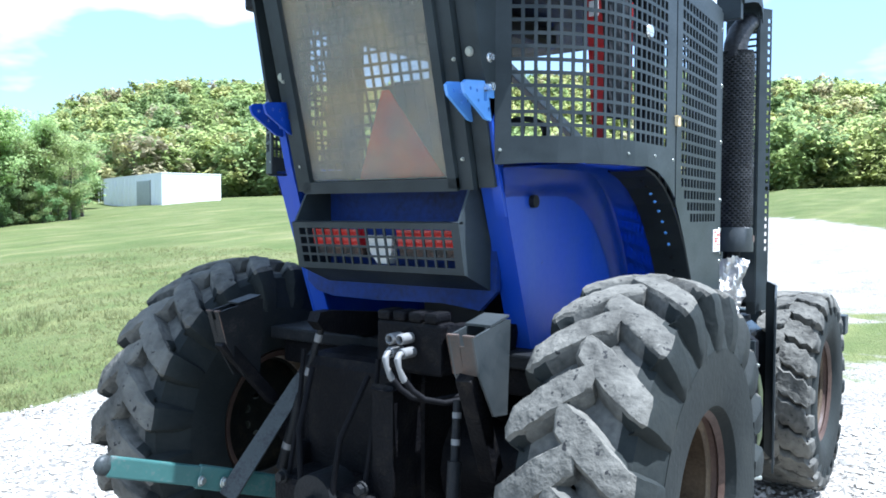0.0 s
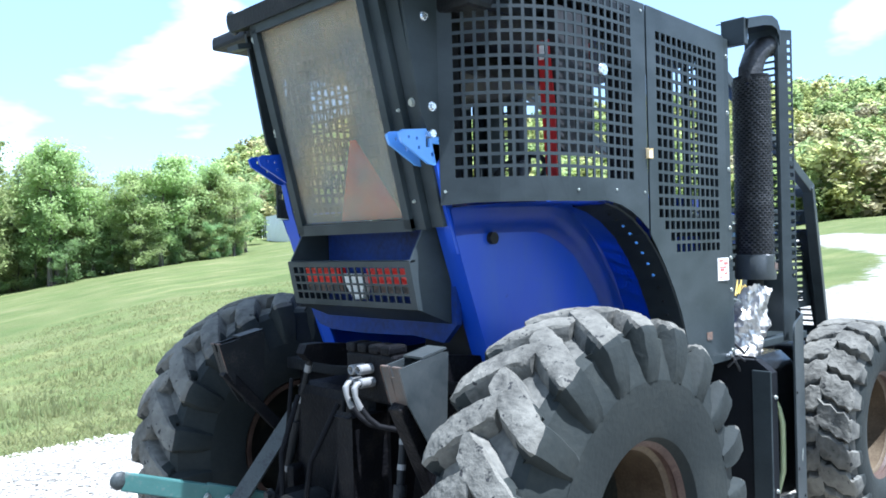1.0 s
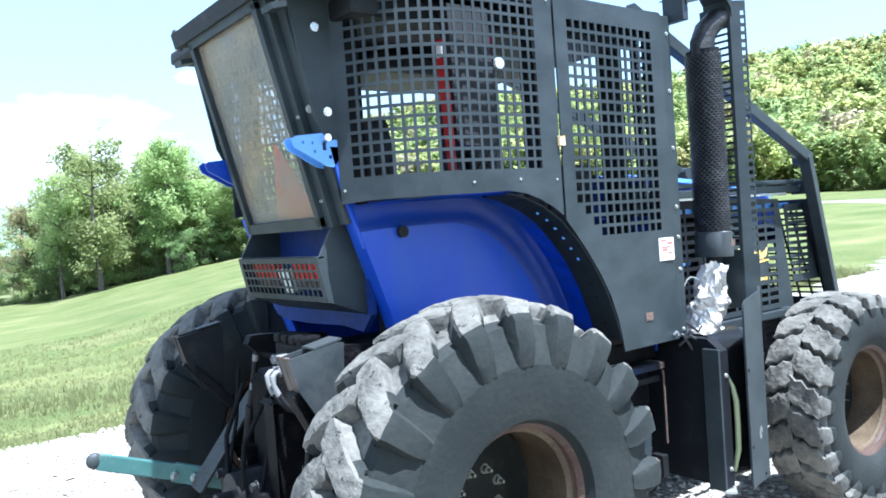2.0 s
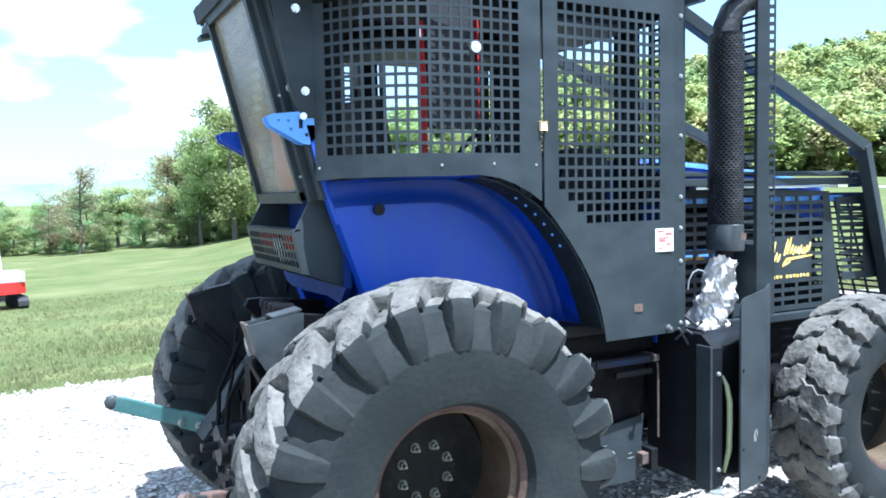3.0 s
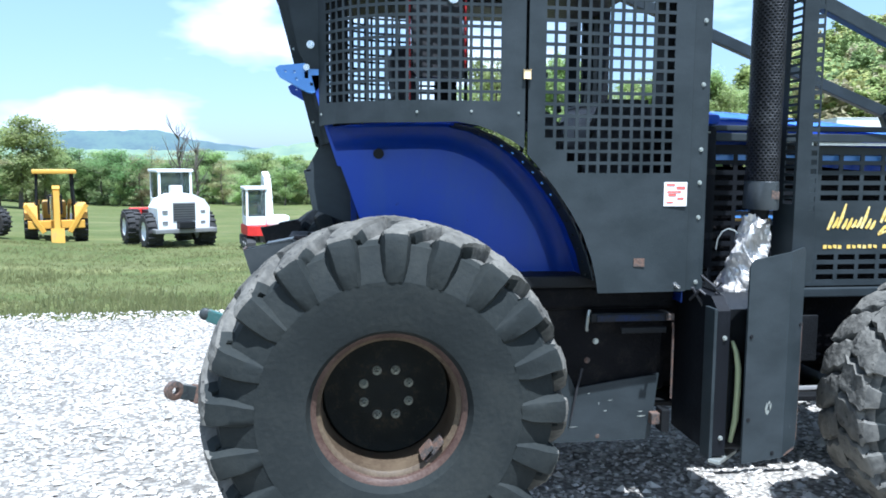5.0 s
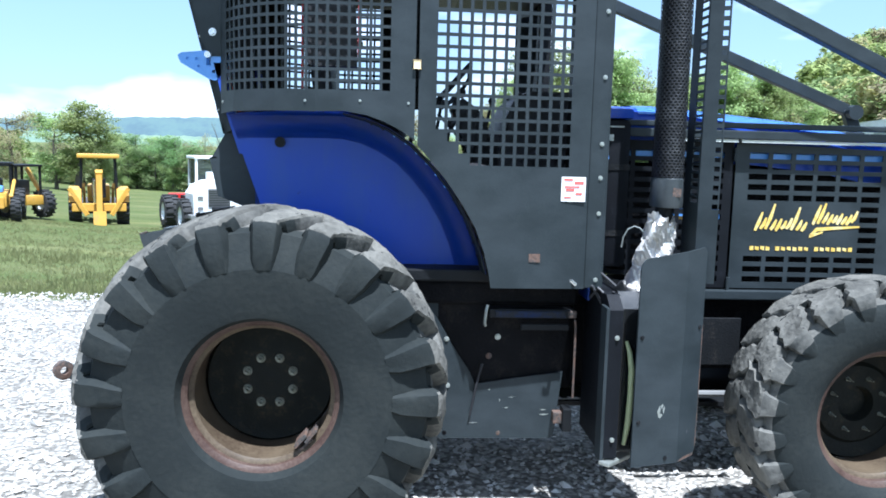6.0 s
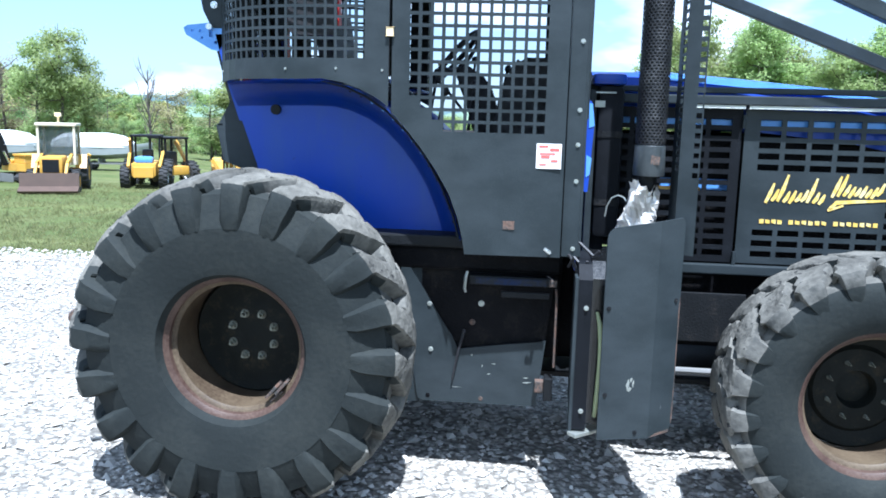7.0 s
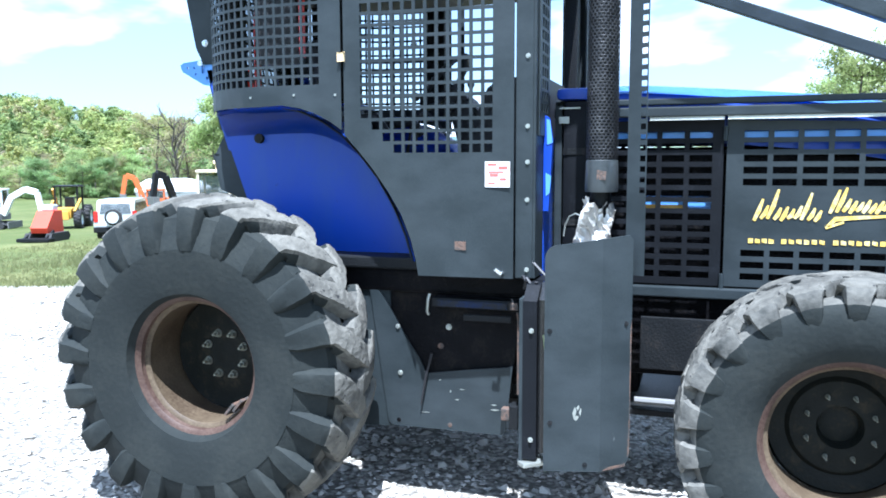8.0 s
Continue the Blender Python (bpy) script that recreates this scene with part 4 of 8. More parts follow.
bm = bmesh.new()
rear_box(bm, -0.405, 0.405, 0.02, 0.955, 0.0, 0.008)
screen = part("rear_screen", bm, SCREEN, tractor, "dusty grey plastic rear screen")
screen.visible_shadow = False
bm = bmesh.new()
for u in (-0.405, 0.365):
    rear_box(bm, u, u + 0.04, -0.01, 0.97, 0.009, 0.035)
rear_box(bm, -0.405, 0.405, -0.02, 0.03, 0.009, 0.035)
rear_box(bm, -0.405, 0.405, 0.945, 0.985, 0.009, 0.035)
part("screen_frame", bm, BLACK, tractor, "black screen frame")
for s in (-1, 1):
    bm = bmesh.new()
    for a, b, d0, d1 in (((0.405, 0.465, -0.05, 0.012), (0.47, 0.540, -0.07, -0.02)) if s < 0 else ((0.405, 0.440, -0.05, 0.012), (0.445, 0.500, -0.07, -0.02))):
        rear_box(bm, s * a, s * b, -0.02, 1.0, d0, d1)
    jamb = part("screen_jamb", bm, BLACK, tractor, "stepped black jamb beside the rear screen")
    for v, u in ((0.49, 0.505), (0.93, 0.505), (0.10, 0.435), (0.47, 0.455)) if s < 0 else ((0.49, 0.475), (0.93, 0.475), (0.10, 0.422), (0.47, 0.432)):
        bm = bmesh.new()
        bolt(bm, rear_at(s * u, v, -0.019 if u > 0.46 else 0.013), rear_at(0, 0, 1) - rear_at(0, 0, 0), 0.014 if u > 0.46 else 0.006, 0.010)
        part("bolt", bm, STEEL, jamb)
    bm = bmesh.new()
    oy = 0.585 if s < 0 else 0.515
    prism(bm, [(-0.295, 2.27), (-0.355, 2.27), (-0.40, 2.36), (-0.50, 2.88), (-0.50, 2.91), (-0.295, 2.91)], oy, oy + 0.016, lambda u, v, d: Vector((u, s * d, v)))
    pil = part("rear_pillar", bm, BLACK, tractor, "black plate pillar between screen and side guard")
    for x, z in ((-0.372, 2.738), (-0.340, 2.386)):
        bm = bmesh.new()
        bolt(bm, (x, s * (oy + 0.016), z), (0, s, 0), 0.015, 0.014)
        part("bolt", bm, CHROME, pil)
    # blue arm from the fender up to the bracket
    bm = bmesh.new()
    prism(bm, [(-0.338, 2.24), (-0.285, 2.24), (-0.235, 2.00), (-0.19, 1.80), (-0.215, 1.80), (-0.285, 2.02)], oy - 0.030, oy + 0.012, lambda u, v, d: Vector((u, s * d, v)))
    part("bracket_arm", bm, BLUE, tractor, "blue arm from the fender to the bracket")
bm = bmesh.new()
rear_box(bm, -0.55, 0.55, 0.985, 1.06, -0.30, 0.05)
part("screen_visor", bm, BLACK_DULL, tractor, "black visor plate over the rear screen")
for s in (-1, 1):
    bm = bmesh.new()
    tube(bm, [rear_at(s * (0.56 + 0.035 * math.cos(a)), 1.03 + 0.045 * math.sin(a), 0.02) for a in (2 * math.pi * k / 14 for k in range(15))], 0.012, 8, False)
    rear_box(bm, s * 0.50, s * 0.60, 0.90, 0.925, -0.01, 0.06)
    part("lifting_ring", bm, BLACK, tractor, "black steel lifting ring")
# guard mesh inside the screen and the slow-vehicle triangle behind it
bm = bmesh.new()
sheet(bm, [(-0.40, 0.03), (0.40, 0.03), (0.40, 0.95), (-0.40, 0.95)], grid_holes(-0.36, 0.36, 0.06, 0.92, 15, 18, 0.013), lambda u, v, d: rear_at(u, v, -0.030 - d), 0.005)
part("rear_guard", bm, BLACK, tractor, "black punched guard inside the rear screen")
bm = bmesh.new()
prism(bm, [(-0.365, 0.03), (0.075, 0.03), (0.060, 0.06), (-0.115, 0.385), (-0.150, 0.385), (-0.340, 0.06)], 0.0, 0.004, lambda u, v, d: rear_at(u + 0.043, v, -0.016 - d))
part("slow_vehicle_triangle", bm, TRIANGLE, tractor, "faded orange slow-vehicle triangle behind the screen")

# blue brackets at the rear corners; the right one's lighter blue paints in sunlight
for s in (-1, 1):
    br = None
    for off in (0.512, 0.585) if s < 0 else (0.414, 0.500):
        bm = bmesh.new()
        out = [(-0.505, 2.255), (-0.495, 2.235), (-0.36, 2.160), (-0.325, 2.155), (-0.285, 2.20), (-0.275, 2.28), (-0.30, 2.305), (-0.44, 2.290), (-0.49, 2.285), (-0.51, 2.272)]
        holes = [(-0.468, 2.252, -0.456, 2.264), (-0.425, 2.250, -0.413, 2.262), (-0.415, 2.215, -0.403, 2.227), (-0.345, 2.19, -0.33, 2.205), (-0.372, 2.225, -0.352, 2.27)]
        sheet(bm, out, holes, lambda u, v, d: Vector((u, s * (off + d), v)), 0.012)
        ob = part("bracket", bm, BLUE_LIGHT if s < 0 else BLUE, tractor, "drilled steel bracket, blue lightened for the sun on it" if s < 0 else "blue drilled steel bracket")
        br = br or ob
    bm = bmesh.new()
    tube(bm, [(-0.36, s * (0.50 if s < 0 else 0.40), 2.275), (-0.36, s * (0.63 if s < 0 else 0.53), 2.275)], 0.016, 10)
    part("pin", bm, CHROME, br)

# fenders
ARC = [(-0.262, 1.990), (-0.18, 1.998), (0.0, 2.003), (0.20, 2.008), (0.32, 2.006), (0.42, 1.985), (0.53, 1.940), (0.64, 1.870), (0.74, 1.772), (0.83, 1.660), (0.91, 1.525), (0.97, 1.385), (1.005, 1.262)]


def shrink(p, k, dz=0.0):
    return (0.18 + (p[0] - 0.18) * k, 1.25 + (p[1] - 1.25) * k + dz)


def plan_y(x):
    return float(np.interp(x, [p[0] for p in PLAN[::-1]], [-p[1] for p in PLAN[::-1]])) if x < 0.645 else 0.955


for s in (-1, 1):
    bm = bmesh.new()
    layers = []
    for f, k in ((1.0, 0.997), (0.32, 0.994), (0.27, 0.982), (0.25, 0.945), (0.22, 0.915), (0.12, 0.885), (0.03, 0.865), (0.0, 0.84)):
        row = []
        for i, p in enumerate(ARC):
            q = shrink(p, k)
            x = q[0] if i > 2 else p[0] + (0.25 - 0.08 * i) * (1 - k)
            fade = 1.0 if f > 0.9 else float(np.interp(i / (len(ARC) - 1), (0.35, 0.62, 1.0), (1.0, 0.55, 0.28)))  # the pressed step dies out down the front
            row.append(bm.verts.new((x, s * (0.60 + (plan_y(p[0]) - 0.015 - 0.60) * f * fade), q[1])))
        layers.append(row)
    for a, b in zip(layers, layers[1:]):
        for i in range(len(ARC) - 1):
            bm.faces.new((a[i], a[i + 1], b[i + 1], b[i]))
    wall = [(-0.262, 1.986)] + [(v.co.x, v.co.z) for v in layers[-1][1:]] + [(0.86, 1.225), (0.35, 1.225), (0.004, 1.225), (-0.185, 1.76)]
    bmesh.ops.solidify(bm, geom=bm.faces[:], thickness=0.008)
    fen = part("fender", bm, BLUE, tractor, "blue painted steel rear fender", True)
    bm = bmesh.new()
    sheet(bm, wall, [], lambda u, v, d: Vector((u, s * (0.600 - d), v)), 0.010)
    part("fender_wall", bm, BLUE, fen, "flat blue inner fender wall")
    bm = bmesh.new()
    rows = []
    for yy, k in ((0.955, 0.992), (0.95, 0.984), (0.785, 0.978), (0.785, 0.990)):
        rows.append([bm.verts.new((shrink(p, k)[0], s * yy, shrink(p, k)[1])) for p in ARC[4:]])
    for a, b in zip(rows, rows[1:]):
        for i in range(len(a) - 1):
            bm.faces.new((a[i], a[i + 1], b[i + 1], b[i]))
    bmesh.ops.solidify(bm, geom=bm.faces[:], thickness=0.004)
    edge = part("fender_edge", bm, BLACK, tractor, "black steel strip under the fender edge")
    for i in range(5, len(ARC) - 1):
        for f in (0.3, 0.8):
            bm = bmesh.new()
            p, q = Vector((ARC[i][0], 0, ARC[i][1])), Vector((ARC[i + 1][0], 0, ARC[i + 1][1]))
            c, n = p.lerp(q, f), (q - p).normalized()
            c = shrink((c.x, c.z), 0.976)
            bolt(bm, (c[0], s * 0.885, c[1]), (n.z, 0, -n.x), 0.006, 0.006)
            part("bolt", bm, BLUE_LIGHT if i in (6, 7, 8) else BLACK_DULL, edge)
    bm = bmesh.new()
    tube(bm, [(-0.012, s * 0.622, 1.862), (-0.012, s * 0.600, 1.862)], 0.026, 18)
    part("plug", bm, BLACK_DULL, fen, "black rubber plug")
    bm = bmesh.new()
    prism(bm, [(-0.262, 1.984), (-0.250, 1.984), (-0.173, 1.76), (0.016, 1.235), (0.004, 1.235), (-0.185, 1.76)], 0.50, 0.589, lambda u, v, d: Vector((u, s * d, v)))
    part("fender_web", bm, BLUE, tractor, "blue folded fender end")
    bm = bmesh.new()
    box(bm, -0.08, 0.60, s * 0.45, s * 0.80, 2.008, 2.022, 0.004)
    part("inner_fender", bm, BLUE, tractor)

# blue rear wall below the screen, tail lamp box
# wall blue is darkened to paint in the shade under the lamp box
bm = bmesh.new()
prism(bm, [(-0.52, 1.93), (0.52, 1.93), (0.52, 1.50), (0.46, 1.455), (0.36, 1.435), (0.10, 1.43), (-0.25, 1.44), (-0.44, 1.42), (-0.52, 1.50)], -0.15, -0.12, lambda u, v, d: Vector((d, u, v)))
part("rear_wall", bm, BLUE_GRIME_SHADE, tractor, "grimy blue rear cab wall, shade in its colour")
bm = bmesh.new()
for s in (-1, 1):
    prism(bm, [(-0.378, 1.768), (-0.338, 1.578), (-0.14, 1.50), (-0.14, 1.96), (-0.285, 1.935)], s * 0.426, s * 0.436, lambda u, v, d: Vector((u, d - 0.055, v)))
prism(bm, [(-0.335, 1.578), (-0.14, 1.50), (-0.14, 1.508), (-0.335, 1.586)], -0.481, 0.371, lambda u, v, d: Vector((u, d, v)))
prism(bm, [(-0.378, 1.770), (-0.35, 1.773), (-0.35, 1.781), (-0.382, 1.778)], -0.491, 0.381, lambda u, v, d: Vector((u, d, v)))
lampbox = part("lamp_box", bm, BLACK, tractor, "black steel tail lamp box")


def tail_at(u, v, d):
    return Vector((-0.339 - (v / 0.2) * 0.041 + d, u, 1.578 + v * 0.96))


bm = bmesh.new()
sheet(bm, [(-0.494, -0.002), (0.384, -0.002), (0.384, 0.205), (-0.494, 0.205)], grid_holes(-0.462, 0.352, 0.02, 0.185, 17, 4, 0.0105), lambda u, v, d: tail_at(u, v, -0.004 + d), 0.006)
part("lamp_grille", bm, BLACK, lampbox, "black lamp grille of small squares")
for u0, u1 in ((0.035, 0.30), (-0.435, -0.165)):
    bm = bmesh.new()
    prism(bm, [(u0, 0.10), (u1, 0.10), (u1, 0.175), (u0, 0.175)], 0.03, 0.07, tail_at)
    part("tail_lamp", bm, RED_LENS, lampbox, "red tail lamp behind the grille")
    bm = bmesh.new()
    prism(bm, [(u0, 0.06), (u1, 0.06), (u1, 0.098), (u0, 0.098)], 0.035, 0.07, tail_at)
    part("reflector", bm, RUST_EDGE, lampbox)
bm = bmesh.new()
prism(bm, [(-0.11, 0.03), (-0.05, 0.03), (-0.015, 0.09), (-0.005, 0.15), (-0.145, 0.15), (-0.135, 0.09)], 0.02, 0.06, tail_at)
part("work_lamp", bm, WHITE_LENS, lampbox, "clear reversing lamp behind the grille")

# ---- tractor: bonnet and its guards ----
bm = bmesh.new()
rows = []
for x, w, h, top in ((1.62, 0.40, 1.45, 2.115), (1.98, 0.40, 1.45, 2.115), (2.4, 0.40, 1.45, 2.085), (2.9, 0.39, 1.42, 2.04), (3.32, 0.37, 1.38, 1.96), (3.42, 0.33, 1.30, 1.86)):
    rows.append([bm.verts.new((x, y, z)) for y, z in ((-w, top - 0.27), (-w, top - 0.12), (-w * 0.93, top - 0.04), (-w * 0.75, top - 0.01), (0, top), (w * 0.75, top - 0.01), (w * 0.93, top - 0.04), (w, top - 0.12), (w, top - 0.27))])
for a, b in zip(rows, rows[1:]):
    for i in range(8):
        bm.faces.new((a[i], a[i + 1], b[i + 1], b[i]))
bm.faces.new(rows[0])
bm.faces.new(rows[-1][::-1])
bonnet = part("bonnet", bm, BLUE, tractor, "blue engine bonnet behind slotted guards", True)
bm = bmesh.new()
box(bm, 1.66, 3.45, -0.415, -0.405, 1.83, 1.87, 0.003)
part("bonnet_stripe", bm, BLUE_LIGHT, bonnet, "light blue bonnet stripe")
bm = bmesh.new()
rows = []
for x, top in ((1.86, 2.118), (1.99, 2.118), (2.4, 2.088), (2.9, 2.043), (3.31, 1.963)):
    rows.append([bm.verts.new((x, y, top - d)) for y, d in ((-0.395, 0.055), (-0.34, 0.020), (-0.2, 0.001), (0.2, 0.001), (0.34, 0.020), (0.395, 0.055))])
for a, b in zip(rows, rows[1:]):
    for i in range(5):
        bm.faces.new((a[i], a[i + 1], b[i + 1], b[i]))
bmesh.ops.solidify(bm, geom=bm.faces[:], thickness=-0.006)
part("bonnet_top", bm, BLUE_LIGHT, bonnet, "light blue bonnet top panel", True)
bm = bmesh.new()
box(bm, 2.0, 2.36, -0.36, -0.32, 1.50, 1.56, 0.01)
part("engine_cover", bm, BLUE_LIGHT, tractor)
bm = bmesh.new()
box(bm, 1.98, 2.2, -0.41, -0.402, 1.50, 1.52, 0.002)
part("engine_pipe", bm, YELLOW, tractor, "short yellow engine pipe")
GY = 0.445
for s in (-1, 1):
    def side_at(u, v, d):
        return Vector((u, s * (GY - d), v))

    slots = lambda u0, u1, v0, v1, nu, nv, skip: grid_holes(u0, u1, v0 + 0.0, v1, nu, nv, 0.024, skip)
    # the panel next to the cab is darker to paint in the shade there
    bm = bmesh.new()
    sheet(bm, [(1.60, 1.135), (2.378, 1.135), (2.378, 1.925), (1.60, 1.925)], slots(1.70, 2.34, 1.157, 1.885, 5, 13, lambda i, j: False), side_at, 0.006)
    part("bonnet_guard", bm, DEEP_BLACK, tractor, "black slotted engine side guard, shade in its darker colour")
    bm = bmesh.new()
    sheet(bm, [(2.392, 1.135), (3.40, 1.135), (3.27, 1.90), (2.392, 1.925)], slots(2.456, 3.225, 1.157, 1.885, 6, 13, lambda i, j: 3 <= j <= 7 and i <= 4), side_at, 0.008)
    gd = part("bonnet_guard", bm, BLACK, tractor, "black slotted engine guard with gold brush emblem")
    bm = bmesh.new()
    box(bm, 2.392, 3.28, s * GY, s * (GY + 0.056), 1.925, 1.940, 0.003)
    part("guard_lip", bm, STEEL, gd, "bare worn top lip")
    bm = bmesh.new()
    box(bm, 2.04, 2.376, s * GY, s * (GY + 0.053), 1.925, 1.940, 0.003)
    part("guard_lip", bm, STEEL, gd, "bare worn top lip")
    for z in (1.16, 1.86):
        bm = bmesh.new()
        tube(bm, [(2.385, s * (GY + 0.012), z - 0.035), (2.385, s * (GY + 0.012), z + 0.035)], 0.011, 8)
        part("hinge", bm, BLACK, gd)
    # gold emblem: brush strokes as plain slanted shapes, and bars for the line below
    f = -s
    srng = random.Random(21)
    strokes = []
    for k in range(10):
        x, h = 2.522 + 0.029 * k, (0.10, 0.07, 0.145, 0.06, 0.065, 0.055, 0.07, 0.13, 0.06, 0.05)[k]
        strokes.append([(x, 1.450 + srng.uniform(0, 0.02)), (x + 0.010 + 0.1 * h, 1.45 + h * 0.5), (x + 0.018 + 0.2 * h, 1.455 + h)])
    for k in range(9):
        x, h = 2.845 + 0.027 * k, (0.11, 0.12, 0.07, 0.06, 0.055, 0.065, 0.05, 0.06, 0.08)[k]
        strokes.append([(x, 1.492 + srng.uniform(0, 0.015)), (x + 0.010 + 0.1 * h, 1.49 + h * 0.5), (x + 0.018 + 0.2 * h, 1.49 + h)])
    strokes += [[(2.838, 1.432), (2.870, 1.466), (2.960, 1.474), (3.110, 1.484)], [(2.830, 1.425), (2.905, 1.452)]]
    for k, line in enumerate(strokes):
        bm = bmesh.new()
        n = len(line)
        left, right = [], []
        for i, (u, v) in enumerate(line):
            (u0, v0), (u1, v1) = line[max(i - 1, 0)], line[min(i + 1, n - 1)]
            ln = math.hypot(u1 - u0, v1 - v0)
            w = 0.0095 * (1.0 - 0.55 * abs(2 * i / (n - 1) - 0.8)) + 0.0015
            left.append((u - (v1 - v0) / ln * w, v + (u1 - u0) / ln * w))
            right.append((u + (v1 - v0) / ln * w, v - (u1 - u0) / ln * w))
        at = lambda p, d: bm.verts.new((p[0] if f > 0 else 5.6 - p[0], s * (GY + d), p[1]))
        rows = [[at(p, 0.0015), at(p, 0.0035), at(q, 0.0035), at(q, 0.0015)] for p, q in zip(left, right)]
        for a, b in zip(rows, rows[1:]):
            for i in range(3):
                bm.faces.new((a[i], a[i + 1], b[i + 1], b[i]))
        part("emblem_stroke", bm, GOLD, gd)
    for a, b in ((2.50, 2.62), (2.645, 2.84), (2.865, 3.09)):
        n = int((b - a) / 0.03)
        for i in range(n):
            u = a + (b - a) * i / n
            bm = bmesh.new()
            sheet(bm, [(u, 1.346 + 0.003 * (i % 3)), (u + 0.022, 1.346), (u + 0.022, 1.368 - 0.004 * (i % 2)), (u, 1.368)], [], lambda p, v, d: Vector((p if f > 0 else 5.6 - p, s * (GY + 0.003 - d), v)), 0.002)
            part("emblem_bar", bm, GOLD, gd)
    # rails over the guards
    bm = bmesh.new()
    beam(bm, (1.58, s * 0.47, 1.965), (3.62, s * 0.47, 1.965), 0.05, 0.045)
    part("side_rail", bm, BLACK, tractor, "black square side rail")
    bm = bmesh.new()
    beam(bm, (1.58, s * 0.44, 2.015), (3.62, s * 0.44, 2.015), 0.04, 0.03)
    part("side_rail", bm, BLACK, tractor, "black square side rail")
    bm = bmesh.new()
    beam(bm, (1.60, s * 0.45, 1.10), (3.60, s * 0.45, 1.10), 0.06, 0.05)
    part("sill_rail", bm, BLACK, tractor)
    # sweep bars from the cab roof to the nose, and the nose uprights
    kx, ky = (3.43, -0.585) if s < 0 else (3.62, 0.62)
    bm = bmesh.new()
    beam(bm, (1.50, s * 0.70, 2.975 if s < 0 else 3.01), (kx + 0.02, ky, 2.165), 0.06, 0.075)
    part("sweep_bar", bm, BLACK, tractor, "black sloping limb deflector bar")
    bm = bmesh.new()
    beam(bm, (kx - 0.02, ky, 2.19), (kx + 0.44, ky * 0.86, 1.02), 0.075, 0.075)
    tube(bm, [(kx, ky, 2.165), (kx, ky - s * 0.085, 2.165)], 0.05, 12)
    up = part("nose_upright", bm, BLACK, tractor, "black nose guard upright")
    bm = bmesh.new()
    box(bm, kx + 0.06, kx + 0.14, s * 0.43, s * 0.55, 1.93, 2.02, 0.008)
    part("rail_bracket", bm, BLACK, up)
    bm = bmesh.new()
    sheet(bm, [(3.40, 1.30), (3.76, 1.30), (3.60, 1.86), (3.32, 1.86)], [(a, b + 0.004, c, e - 0.004) for a, b, c, e in grid_holes(3.36, 3.62, 1.34, 1.82, 2, 10, 0.016)], lambda u, v, d: Vector((u, s * (0.455 - d), v)), 0.006)
    part("nose_side_guard", bm, BLACK, tractor, "black slotted nose side guard")
bm = bmesh.new()
sheet(bm, [(-0.55, 0.0), (0.55, 0.0), (0.55, 0.88), (-0.55, 0.88)], grid_holes(-0.45, 0.45, 0.08, 0.82, 9, 16, 0.016), lambda u, v, d: Vector((3.86 - v * 0.345 + d, u, 1.06 + v * 0.94)), 0.008)
part("nose_guard", bm, BLACK, tractor, "black slotted radiator guard")
bm = bmesh.new()
box(bm, 3.62, 4.0, -0.48, 0.48, 0.55, 1.0, 0.03)
part("nose_frame", bm, BLACK_DULL, tractor, "black push frame")
bm = bmesh.new()
beam(bm, (4.08, -1.18, 0.95), (4.08, 1.18, 0.95), 0.14, 0.15, 0.01)
box(bm, 4.06, 4.09, -1.15, 1.15, 0.30, 0.90, 0.008)
part("blade", bm, BLACK, tractor, "black log blade across the nose")
bm = bmesh.new()
for s in (-1, 1):
    beam(bm, (3.3, s * 0.40, 0.62), (4.07, s * 0.40, 0.62), 0.10, 0.12)
part("blade_arm", bm, BLACK_DULL, tractor)

# blue side panel of the bulkhead, with its light blue corner, ahead of the cab post
bm = bmesh.new()
prism(bm, [(1.50, 1.575), (1.950, 1.575), (1.935, 1.600), (1.82, 1.616), (1.60, 1.606), (1.50, 1.60)], -0.735, -0.70, lambda u, v, d: Vector((v, d, u)))
bp = part("bulkhead_edge", bm, BLUE, tractor, "blue bulkhead side panel")
bm = bmesh.new()
prism(bm, [(1.81, 1.592), (1.93, 1.588), (1.925, 1.604), (1.82, 1.618)], -0.738, -0.734, lambda u, v, d: Vector((v, d, u)))
part("decal", bm, BLUE_LIGHT, bp, "light blue decal strip")
bm = bmesh.new()
prism(bm, [(1.57, 1.588), (1.68, 1.586), (1.665, 1.612), (1.585, 1.606)], -0.738, -0.734, lambda u, v, d: Vector((v, d, u)))
part("decal", bm, BLUE_LIGHT, bp, "light blue decal strip")
# dark air cleaner box beside its mounting post
CAN0, CAN1 = 1.640, 1.768
bm = bmesh.new()
box(bm, CAN0, CAN1, -0.605, -0.500, 1.26, 2.022, 0.030)
can = part("air_cleaner", bm, DEEP_BLACK, tractor, "deep black air cleaner housing", True)
bm = bmesh.new()
box(bm, CAN0 - 0.030, CAN1 + 0.008, -0.615, -0.40, 2.024, 2.080, 0.022)
part("cap", bm, BLUE, can, "blue cap", True)
for z in (1.44, 1.78):
    bm = bmesh.new()
    box(bm, CAN0 - 0.003, CAN1 + 0.003, -0.609, -0.50, z - 0.012, z + 0.012, 0.028)
    part("strap", bm, BLACK_DULL, can)
bm = bmesh.new()
box(bm, CAN0 - 0.040, CAN0 - 0.006, -0.58, -0.50, 1.13, 2.0, 0.004)
part("mounting_post", bm, BLACK, tractor, "black flat mounting post")
